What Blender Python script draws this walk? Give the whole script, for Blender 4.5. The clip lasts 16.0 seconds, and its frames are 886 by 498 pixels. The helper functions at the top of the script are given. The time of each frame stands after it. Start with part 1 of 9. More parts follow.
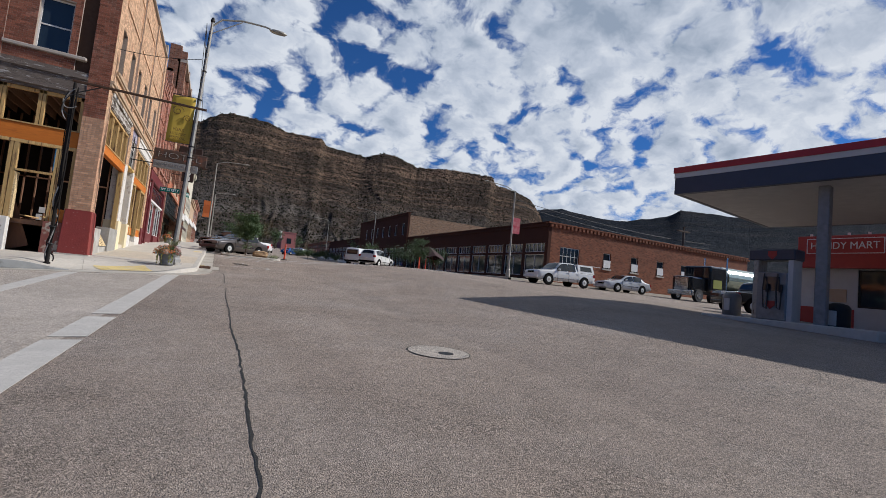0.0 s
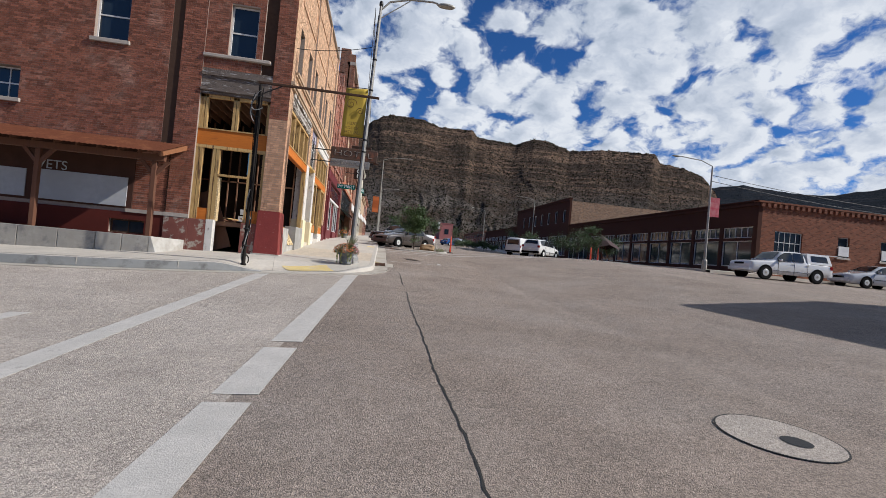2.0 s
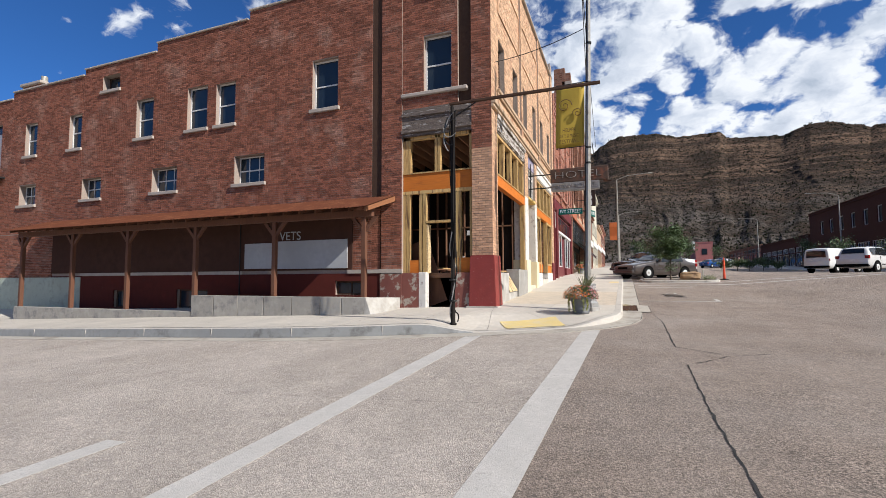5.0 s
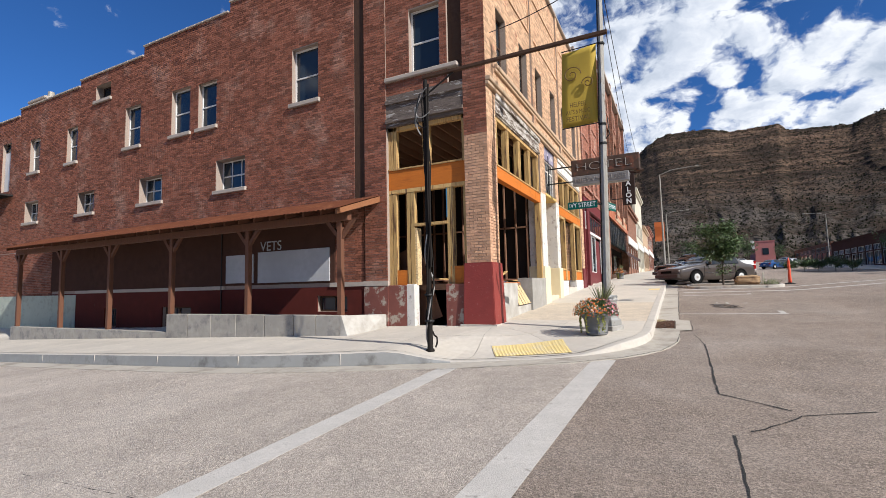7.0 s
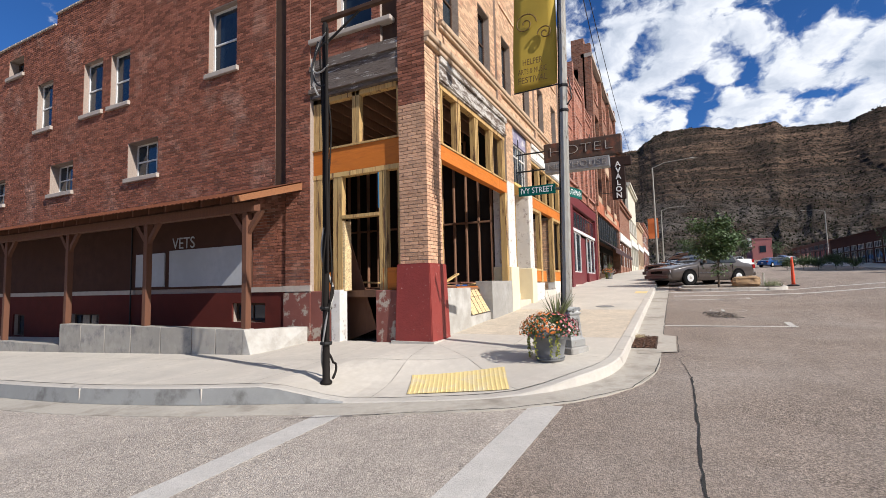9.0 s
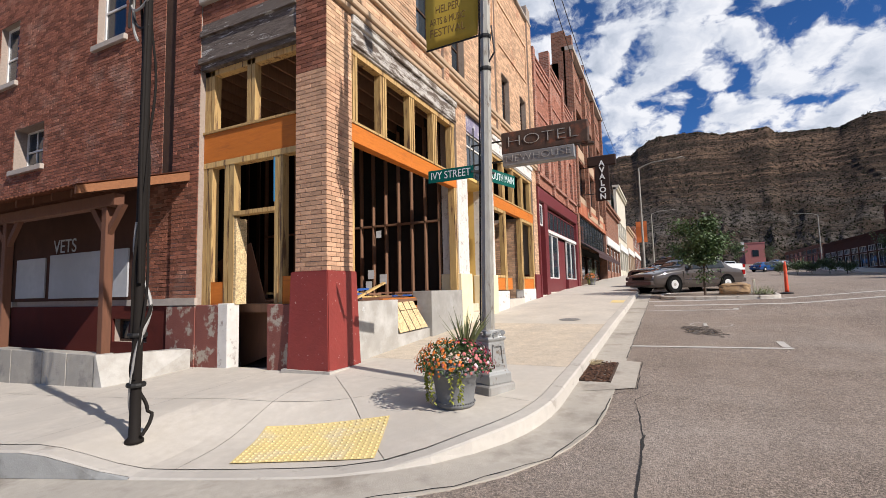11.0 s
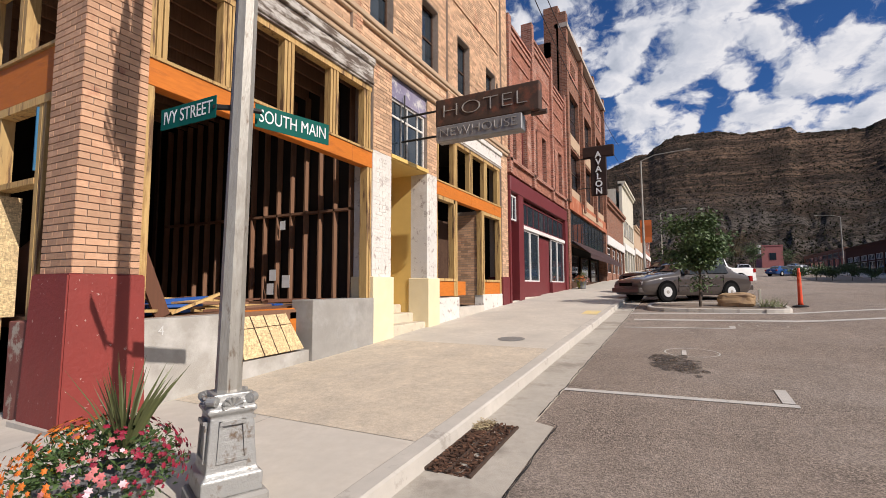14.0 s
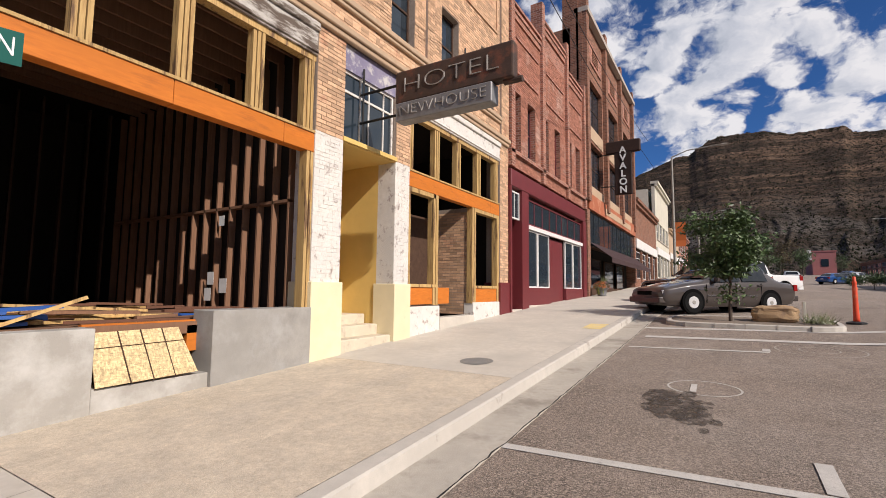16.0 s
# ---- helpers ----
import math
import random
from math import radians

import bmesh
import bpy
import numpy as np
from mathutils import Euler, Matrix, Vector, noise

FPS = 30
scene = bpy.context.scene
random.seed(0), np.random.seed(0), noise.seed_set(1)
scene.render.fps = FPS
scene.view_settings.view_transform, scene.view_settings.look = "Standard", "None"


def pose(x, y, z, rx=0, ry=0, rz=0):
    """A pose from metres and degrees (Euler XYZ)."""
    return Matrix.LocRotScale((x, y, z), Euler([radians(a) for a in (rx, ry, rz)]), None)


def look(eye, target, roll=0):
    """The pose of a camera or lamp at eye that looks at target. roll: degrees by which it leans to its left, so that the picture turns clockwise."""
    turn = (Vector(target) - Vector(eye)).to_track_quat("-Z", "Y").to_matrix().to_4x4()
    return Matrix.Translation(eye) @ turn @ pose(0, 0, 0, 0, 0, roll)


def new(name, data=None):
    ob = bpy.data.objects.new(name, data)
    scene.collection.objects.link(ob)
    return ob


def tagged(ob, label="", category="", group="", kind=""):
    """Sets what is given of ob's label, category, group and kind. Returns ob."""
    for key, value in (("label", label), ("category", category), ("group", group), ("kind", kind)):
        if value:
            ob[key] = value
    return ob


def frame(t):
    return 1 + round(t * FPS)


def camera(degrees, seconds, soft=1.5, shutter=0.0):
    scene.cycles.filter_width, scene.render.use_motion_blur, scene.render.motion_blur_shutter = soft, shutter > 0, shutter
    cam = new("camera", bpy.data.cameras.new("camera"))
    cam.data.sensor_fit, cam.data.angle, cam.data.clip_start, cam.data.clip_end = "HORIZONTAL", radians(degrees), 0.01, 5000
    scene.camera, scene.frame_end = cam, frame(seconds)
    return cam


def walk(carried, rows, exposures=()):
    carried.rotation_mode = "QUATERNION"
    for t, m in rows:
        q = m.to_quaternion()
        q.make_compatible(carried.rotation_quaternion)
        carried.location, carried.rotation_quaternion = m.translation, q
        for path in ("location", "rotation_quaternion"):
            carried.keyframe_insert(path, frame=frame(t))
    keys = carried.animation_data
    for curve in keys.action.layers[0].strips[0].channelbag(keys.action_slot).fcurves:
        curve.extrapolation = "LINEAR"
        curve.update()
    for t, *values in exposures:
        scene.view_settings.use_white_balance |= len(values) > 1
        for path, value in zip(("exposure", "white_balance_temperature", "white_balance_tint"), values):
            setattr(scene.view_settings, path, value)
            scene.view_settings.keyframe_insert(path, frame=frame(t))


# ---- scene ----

cam = camera(87.3, 16.0, soft=0.5)
PATH = [
    (0, (3.867, -19.539, 0.299), (4.749, -17.75, 0.441), 5.7),
    (0.5, (3.812, -18.886, 0.356), (4.559, -17.035, 0.49), 5.9),
    (1, (3.734, -18.369, 0.454), (4.305, -16.457, 0.591), 6.5),
    (1.5, (3.674, -17.612, 0.467), (4.1, -15.66, 0.556), 5.8),
    (2, (3.548, -16.853, 0.525), (3.823, -14.872, 0.553), 5.3),
    (2.5, (3.559, -16.182, 0.547), (3.745, -14.191, 0.569), 4.3),
    (3, (3.582, -15.607, 0.612), (3.726, -13.612, 0.635), 3.6),
    (3.5, (3.603, -14.979, 0.662), (3.623, -12.98, 0.719), 2.1),
    (4, (3.631, -14.346, 0.737), (3.457, -12.356, 0.824), 1.0),
    (4.5, (3.545, -13.713, 0.748), (3.096, -11.767, 0.851), 0.3),
    (5, (3.488, -13.102, 0.779), (2.771, -11.24, 0.912), -0.2),
    (5.2, (3.472, -12.857, 0.767), (2.647, -11.041, 0.91), -0.4),
    (7.3, (3.966, -10.05, 0.915), (3.077, -8.266, 1.081), -1.3),
    (7.5, (3.946, -9.766, 0.91), (3.061, -7.98, 1.071), -1.4),
    (8, (4.002, -9.121, 0.952), (3.119, -7.334, 1.113), -1.4),
    (8.5, (4.117, -8.519, 1.028), (3.235, -6.73, 1.185), -1.3),
    (9, (4.186, -7.864, 1.07), (3.306, -6.075, 1.225), -1.3),
    (9.2, (4.259, -7.606, 1.06), (3.378, -5.817, 1.213), -1.1),
    (11.3, (4.691, -5.238, 1.189), (3.832, -3.44, 1.365), -1.4),
    (11.5, (4.756, -5.022, 1.206), (3.897, -3.224, 1.376), -1.0),
    (12, (4.915, -4.49, 1.256), (4.057, -2.692, 1.425), -0.8),
    (12.5, (5.012, -3.933, 1.289), (4.147, -2.137, 1.456), -0.7),
    (13, (5.142, -3.431, 1.303), (4.27, -1.638, 1.462), -0.5),
    (13.5, (5.273, -2.898, 1.304), (4.391, -1.11, 1.471), -0.3),
    (14, (5.356, -2.399, 1.357), (4.445, -0.626, 1.519), -0.2),
    (14.5, (5.452, -1.926, 1.42), (4.525, -0.161, 1.584), -0.1),
    (15, (5.526, -1.357, 1.436), (4.574, 0.394, 1.602), 0.0),
    (15.5, (5.67, -0.848, 1.454), (4.67, 0.876, 1.62), 0.5),
    (16, (5.732, -0.314, 1.449), (4.697, 1.389, 1.624), 0.6),
]
walk(cam, [(t, look(eye, target, roll)) for t, eye, target, roll in PATH], [(0, -0.08, 5920, 10), (2, 0.05, 5980, 10), (4.5, 0.33, 6080, 10), (9, 0.38, 6120, 11), (12, 0.18, 6280, 13), (16, 0.07, 6450, 15)])

# ---- light ----
SUN = Vector((2.8, -0.75, 2.05)).normalized()
world = bpy.data.worlds.new("sky")
scene.world = world
world.use_nodes = True


def build_sky():
    nt = world.node_tree
    n, l = nt.nodes, nt.links
    n.clear()

    def add(kind, **kw):
        node = n.new(kind)
        for k, v in kw.items():
            node.inputs[k].default_value = v
        return node

    def math_node(op, a, b=None, c=None):
        m = n.new("ShaderNodeMath")
        m.operation = op
        for i, v in enumerate((a, b, c)):
            if v is None:
                continue
            if isinstance(v, (int, float)):
                m.inputs[i].default_value = v
            else:
                l.new(v, m.inputs[i])
        return m.outputs[0]

    sky = n.new("ShaderNodeTexSky")
    sky.sky_type = "NISHITA"
    sky.sun_disc = False
    sky.sun_elevation = math.asin(SUN.z)
    sky.sun_rotation = math.atan2(SUN.x, SUN.y)
    sky.altitude, sky.air_density, sky.dust_density, sky.ozone_density = 1800, 1.0, 0.3, 3.0
    co = n.new("ShaderNodeTexCoord")
    sep = n.new("ShaderNodeSeparateXYZ")
    l.new(co.outputs["Generated"], sep.inputs[0])
    up = math_node("ADD", math_node("MAXIMUM", sep.outputs[2], 0.0), 0.50)
    flat = n.new("ShaderNodeCombineXYZ")
    l.new(math_node("DIVIDE", sep.outputs[0], up), flat.inputs[0])
    l.new(math_node("DIVIDE", sep.outputs[1], up), flat.inputs[1])
    flat.inputs[2].default_value = 0.35

    def density(shift):
        """Broken cumulus: large masses, billows and puffs, thinning to the west and south."""
        move = n.new("ShaderNodeVectorMath")
        move.operation = "ADD"
        l.new(flat.outputs[0], move.inputs[0])
        move.inputs[1].default_value = shift
        warp = add("ShaderNodeTexNoise", Scale=7.0, Detail=4.0, Roughness=0.6)
        l.new(move.outputs[0], warp.inputs["Vector"])
        bent = n.new("ShaderNodeMix")
        bent.data_type = "VECTOR"
        bent.inputs["Factor"].default_value = 0.10
        l.new(move.outputs[0], bent.inputs[4])
        l.new(warp.outputs["Color"], bent.inputs[5])
        big = add("ShaderNodeTexNoise", Scale=3.4, Detail=2.0, Roughness=0.5)
        mid = add("ShaderNodeTexNoise", Scale=14.0, Detail=9.0, Roughness=0.60)
        puff = add("ShaderNodeTexVoronoi", Scale=15.0)
        puff.feature = "SMOOTH_F1"
        puff.inputs["Smoothness"].default_value = 0.35
        for node in (big, mid, puff):
            l.new(bent.outputs[1], node.inputs["Vector"])
        d = math_node("MULTIPLY_ADD", big.outputs["Fac"], 0.34, math_node("MULTIPLY", mid.outputs["Fac"], 0.56))
        return math_node("MULTIPLY_ADD", puff.outputs["Distance"], -0.26, math_node("ADD", d, 0.150))

    dens = density((0.0, 0.0, 0.0))
    toward = density((SUN.x * 0.03, SUN.y * 0.03, 0.012))
    side = math_node("MINIMUM", math_node("MULTIPLY_ADD", sep.outputs[0], 0.19, 0.016), 0.085)
    south = math_node("MULTIPLY", math_node("MINIMUM", sep.outputs[1], 0.0), 0.10)
    lift = math_node("MINIMUM", math_node("MULTIPLY_ADD", sep.outputs[2], 0.16, -0.05), 0.04)
    reach = math_node("ADD", math_node("ADD", side, south), lift)
    thick = math_node("ADD", dens, reach)
    cover = n.new("ShaderNodeMapRange")
    cover.interpolation_type = "SMOOTHSTEP"
    l.new(thick, cover.inputs[0])
    cover.inputs[1].default_value, cover.inputs[2].default_value = 0.436, 0.548
    # sides turned to the sun are white, thick bases grey
    lit = math_node("MULTIPLY_ADD", math_node("SUBTRACT", dens, toward), 3.4, 0.80)
    lit = math_node("SUBTRACT", lit, math_node("MULTIPLY", math_node("MAXIMUM", math_node("SUBTRACT", thick, 0.56), 0.0), 3.4))
    lit = math_node("SUBTRACT", lit, math_node("MULTIPLY", math_node("MAXIMUM", math_node("SUBTRACT", sep.outputs[2], 0.36), 0.0), 1.6))
    ramp = n.new("ShaderNodeValToRGB")
    ramp.color_ramp.elements[0].position, ramp.color_ramp.elements[0].color = 0.0, (4.6, 5.3, 6.3, 1)
    ramp.color_ramp.elements[1].position, ramp.color_ramp.elements[1].color = 1.0, (11.0, 11.0, 11.0, 1)
    mid_stop = ramp.color_ramp.elements.new(0.55)
    mid_stop.color = (7.9, 8.3, 9.0, 1)
    l.new(lit, ramp.inputs[0])
    tint = n.new("ShaderNodeMix")
    tint.data_type, tint.blend_type = "RGBA", "MULTIPLY"
    tint.inputs["Factor"].default_value = 1.0
    l.new(sky.outputs[0], tint.inputs[6])
    tint.inputs[7].default_value = (0.42, 0.78, 1.2, 1)
    mix = n.new("ShaderNodeMix")
    mix.data_type = "RGBA"
    l.new(cover.outputs[0], mix.inputs["Factor"])
    l.new(tint.outputs[2], mix.inputs[6])
    l.new(ramp.outputs[0], mix.inputs[7])
    bg = add("ShaderNodeBackground", Strength=0.07)
    l.new(mix.outputs[2], bg.inputs[0])
    out = n.new("ShaderNodeOutputWorld")
    l.new(bg.outputs[0], out.inputs[0])


build_sky()
sun_data = bpy.data.lights.new("sun", "SUN")
sun_data.energy, sun_data.angle, sun_data.color = 5.0, radians(0.5), (1.0, 0.92, 0.82)
sun = new("sun", sun_data)
sun.matrix_world = look(SUN * 50, (0, 0, 0))


# ---- materials ----
def surf(name, c1, c2=None, scale=6.0, rough=0.8, bump=0.2, bscale=60.0, metal=0.0, island=0.0, obj=0.0, stain=None, stain_scale=1.2, stain_lo=0.52, stain_hi=0.66, stretch=(1, 1, 1), spec=0.5, coarse=None, tight=0.2):
    """Two-scale variation of colour, an optional stain or wear colour in patches, and fine relief."""
    m = bpy.data.materials.new(name)
    m.use_nodes = True
    nt = m.node_tree
    n, l = nt.nodes, nt.links
    bsdf = n["Principled BSDF"]
    bsdf.inputs["Roughness"].default_value = rough
    bsdf.inputs["Metallic"].default_value = metal
    bsdf.inputs["Specular IOR Level"].default_value = spec
    c2 = c2 or tuple(v * 0.75 for v in c1)
    geo = n.new("ShaderNodeNewGeometry")
    mapping = n.new("ShaderNodeMapping")
    mapping.inputs["Scale"].default_value = stretch
    l.new(geo.outputs["Position"], mapping.inputs[0])

    def noise_tex(s, detail=4.0, r=0.6):
        t = n.new("ShaderNodeTexNoise")
        t.inputs["Scale"].default_value, t.inputs["Detail"].default_value, t.inputs["Roughness"].default_value = s, detail, r
        l.new(mapping.outputs[0], t.inputs["Vector"])
        return t

    def mix(fac, a, b, blend="MIX"):
        x = n.new("ShaderNodeMix")
        x.data_type, x.blend_type = "RGBA", blend
        for sock, v in ((x.inputs["Factor"], fac), (x.inputs[6], a), (x.inputs[7], b)):
            if isinstance(v, tuple):
                sock.default_value = (*v[:3], 1)
            elif isinstance(v, (int, float)):
                sock.default_value = v
            else:
                l.new(v, sock)
        return x.outputs[2]

    def ramp(src, lo, hi):
        x = n.new("ShaderNodeMapRange")
        l.new(src, x.inputs[0])
        x.inputs[1].default_value, x.inputs[2].default_value = lo, hi
        return x.outputs[0]

    a, b = noise_tex(scale), noise_tex(coarse or scale * 0.13, 3.0)
    col = mix(ramp(a.outputs["Fac"], 0.5 - tight, 0.5 + tight), c1, c2)
    col = mix(ramp(b.outputs["Fac"], 0.35, 0.7), col, tuple(v * 0.8 for v in c1))
    if stain:
        s = noise_tex(stain_scale, 6.0, 0.65)
        col = mix(ramp(s.outputs["Fac"], stain_lo, stain_hi), col, stain)
    if island or obj:
        if obj:
            info = n.new("ShaderNodeObjectInfo").outputs["Random"]
        else:
            info = geo.outputs["Random Per Island"]
        amt = island or obj
        v = n.new("ShaderNodeMapRange")
        l.new(info, v.inputs[0])
        v.inputs[3].default_value, v.inputs[4].default_value = 1 - amt, 1 + amt * 0.7
        hsv = n.new("ShaderNodeHueSaturation")
        l.new(v.outputs[0], hsv.inputs["Value"])
        l.new(col, hsv.inputs["Color"])
        col = hsv.outputs[0]
    l.new(col, bsdf.inputs["Base Color"])
    if bump:
        f = noise_tex(bscale, 3.0)
        bn = n.new("ShaderNodeBump")
        bn.inputs["Strength"].default_value, bn.inputs["Distance"].default_value = bump, 0.02
        l.new(f.outputs["Fac"], bn.inputs["Height"])
        l.new(bn.outputs[0], bsdf.inputs["Normal"])
    return m


def glass_mat(name, tint=(0.02, 0.03, 0.04), rough=0.06):
    """Dark window glass over an unlit room: a glossy dark pane."""
    m = bpy.data.materials.new(name)
    m.use_nodes = True
    b = m.node_tree.nodes["Principled BSDF"]
    b.inputs["Base Color"].default_value = (*tint, 1)
    b.inputs["Roughness"].default_value = rough
    b.inputs["Specular IOR Level"].default_value = 0.6
    return m


M = {}
M["asphalt"] = surf("asphalt", (0.345, 0.275, 0.22), (0.10, 0.078, 0.061), 55, 0.9, 0.9, 90, tight=0.10, stain=(0.30, 0.255, 0.216), stain_scale=0.32, stain_lo=0.45, stain_hi=0.8, coarse=0.6)
M["asphalt_old"] = surf("old_pale_asphalt", (0.50, 0.435, 0.368), (0.26, 0.223, 0.187), 55, 0.92, 0.8, 90, tight=0.10, stain=(0.49, 0.43, 0.37), stain_scale=0.4, stain_lo=0.45, stain_hi=0.75, coarse=0.5)
M["road_dust"] = surf("road_dust", (0.27, 0.25, 0.225), (0.2, 0.185, 0.165), 20, 0.95, 0.5, 70)
M["concrete"] = surf("concrete", (0.575, 0.527, 0.452), (0.49, 0.443, 0.372), 9, 0.85, 0.15, 120, obj=0.05, stain=(0.40, 0.37, 0.32), stain_scale=0.8, stain_lo=0.55, stain_hi=0.8)
M["concrete_tan"] = surf("concrete_tan", (0.60, 0.515, 0.40), (0.50, 0.42, 0.315), 45, 0.9, 0.3, 90, stain=(0.41, 0.36, 0.295), stain_scale=1.1, stain_lo=0.5, stain_hi=0.8)
M["kerb"] = surf("kerb_concrete", (0.52, 0.48, 0.42), (0.43, 0.40, 0.35), 8, 0.85, 0.2, 90, stain=(0.33, 0.30, 0.26), stain_scale=2.5, stain_lo=0.6)
M["gutter"] = surf("gutter_concrete", (0.46, 0.42, 0.355), (0.37, 0.335, 0.28), 12, 0.9, 0.25, 90, stain=(0.25, 0.22, 0.18), stain_scale=1.1)
M["joint"] = surf("joint_dark", (0.40, 0.37, 0.325), None, 10, 0.95, 0.1)
M["foundation"] = surf("foundation_concrete", (0.41, 0.388, 0.345), (0.30, 0.283, 0.25), 3.5, 0.85, 0.25, 60, stain=(0.48, 0.465, 0.43), stain_scale=2.2, stain_lo=0.45, stain_hi=0.7)
M["foundation_dark"] = surf("darker_foundation_concrete", (0.34, 0.325, 0.295), (0.24, 0.23, 0.21), 3.5, 0.85, 0.25, 60, stain=(0.36, 0.355, 0.34), stain_scale=2.2, stain_lo=0.5, stain_hi=0.75)
M["paint_line"] = surf("road_paint", (0.54, 0.51, 0.465), (0.44, 0.415, 0.38), 25, 0.85, 0.3, 80, stain=(0.30, 0.28, 0.25), stain_scale=9, stain_lo=0.62, stain_hi=0.72)
M["crack"] = surf("crack_tar", (0.02, 0.019, 0.018), None, 30, 0.9, 0.3)
M["oil"] = surf("oil_stain", (0.06, 0.045, 0.034), (0.10, 0.08, 0.062), 9, 0.7, 0.3)


def worn_through(m, scale, lo, hi, stretch=(1, 1, 1)):
    """Let a thin coat lie in patches, with the surface under it showing between."""
    n, l = m.node_tree.nodes, m.node_tree.links
    geo, mp, t, r = n.new("ShaderNodeNewGeometry"), n.new("ShaderNodeMapping"), n.new("ShaderNodeTexNoise"), n.new("ShaderNodeMapRange")
    mp.inputs["Scale"].default_value = stretch
    l.new(geo.outputs["Position"], mp.inputs[0])
    l.new(mp.outputs[0], t.inputs["Vector"])
    t.inputs["Scale"].default_value, t.inputs["Detail"].default_value, t.inputs["Roughness"].default_value = scale, 7.0, 0.75
    l.new(t.outputs["Fac"], r.inputs[0])
    r.inputs[1].default_value, r.inputs[2].default_value = lo, hi
    l.new(r.outputs[0], n["Principled BSDF"].inputs["Alpha"])


def stony(m, size, lo, hi, streak):
    """Aggregate: single stones of their own shade, mottling and wear along the street."""
    n, l = m.node_tree.nodes, m.node_tree.links
    bsdf = n["Principled BSDF"]
    col = bsdf.inputs["Base Color"].links[0].from_socket
    geo = n.new("ShaderNodeNewGeometry")
    vo, sep = n.new("ShaderNodeTexVoronoi"), n.new("ShaderNodeSeparateColor")
    vo.inputs["Scale"].default_value = size
    l.new(geo.outputs["Position"], vo.inputs["Vector"])
    l.new(vo.outputs["Color"], sep.inputs[0])
    srcs = [(sep.outputs[0], 0.0, 1.0, lo, hi)]
    for sc, d, a, b in (((2.6, 2.6, 1), 8.0, 0.90, 1.07), ((1.1, 0.05, 1), 5.0, 1 - streak, 1 + streak), ((14, 14, 1), 4.0, 0.90, 1.08)):
        mp, t = n.new("ShaderNodeMapping"), n.new("ShaderNodeTexNoise")
        mp.inputs["Scale"].default_value = sc
        t.inputs["Scale"].default_value, t.inputs["Detail"].default_value, t.inputs["Roughness"].default_value = 1.0, d, 0.7
        l.new(geo.outputs["Position"], mp.inputs[0])
        l.new(mp.outputs[0], t.inputs["Vector"])
        srcs.append((t.outputs["Fac"], 0.34, 0.66, a, b))
    for src, i0, i1, a, b in srcs:
        mr, hs = n.new("ShaderNodeMapRange"), n.new("ShaderNodeHueSaturation")
        for i, v in enumerate((i0, i1, a, b)):
            mr.inputs[i + 1].default_value = v
        l.new(src, mr.inputs[0])
        l.new(mr.outputs[0], hs.inputs["Value"])
        l.new(col, hs.inputs["Color"])
        col = hs.outputs[0]
    l.new(col, bsdf.inputs["Base Color"])


stony(M["asphalt"], 75, 0.66, 1.36, 0.06)
stony(M["concrete_tan"], 110, 0.90, 1.10, 0.03)
stony(M["asphalt_old"], 75, 0.72, 1.28, 0.05)
worn_through(M["oil"], 7.0, 0.38, 0.62)
worn_through(M["paint_line"], 70.0, 0.12, 0.46)
M["tactile"] = surf("tactile_yellow", (0.76, 0.60, 0.26), (0.66, 0.51, 0.21), 10, 0.8, 0.1, stain=(0.6, 0.5, 0.3), stain_scale=3)
M["mortar"] = surf("mortar", (0.40, 0.33, 0.275), (0.27, 0.215, 0.18), 20, 0.95, 0.4, 80, spec=0.2)
M["brick_red"] = surf("brick_red", (0.29, 0.115, 0.072), (0.215, 0.082, 0.052), 14, 0.9, 0.6, 90, island=0.42, stain=(0.36, 0.22, 0.165), stain_scale=0.8, stain_lo=0.52, stain_hi=0.76, spec=0.2)
M["brick_tan"] = surf("brick_tan", (0.65, 0.425, 0.265), (0.53, 0.32, 0.19), 14, 0.9, 0.4, 90, island=0.32, stain=(0.42, 0.20, 0.12), stain_scale=1.3, stain_lo=0.58, stain_hi=0.7)
M["brick_piece"] = surf("brick_piece", (0.60, 0.365, 0.225), (0.47, 0.255, 0.155), 14, 0.9, 0.4, 90, obj=0.25, stain=(0.33, 0.13, 0.08), stain_scale=2.5, stain_lo=0.6, stain_hi=0.72)
M["red_paint"] = surf("red_paint", (0.245, 0.034, 0.026), (0.195, 0.028, 0.021), 4, 0.6, 0.35, 18, stain=(0.42, 0.30, 0.26), stain_scale=15, stain_lo=0.655, stain_hi=0.68)
M["maroon"] = surf("maroon_paint", (0.16, 0.022, 0.026), (0.12, 0.018, 0.02), 5, 0.5, 0.08, 30)
M["white_old"] = surf("white_old_paint", (0.72, 0.69, 0.64), (0.60, 0.56, 0.50), 8, 0.8, 0.35, 40, stain=(0.30, 0.25, 0.22), stain_scale=5, stain_lo=0.56, stain_hi=0.66)
M["flaked_white"] = surf("flaked_white_paint_on_grey_wood", (0.60, 0.57, 0.52), (0.42, 0.38, 0.33), 6, 0.85, 0.5, 30, stain=(0.13, 0.10, 0.08), stain_scale=1.0, stain_lo=0.44, stain_hi=0.55, stretch=(2.4, 1.6, 7.0), spec=0.2)
M["white_trim"] = surf("white_trim", (0.75, 0.73, 0.70), (0.66, 0.64, 0.60), 8, 0.6, 0.05)
M["yellow_paint"] = surf("yellow_paint", (0.74, 0.51, 0.16), (0.67, 0.45, 0.135), 5, 0.6, 0.06, 30)
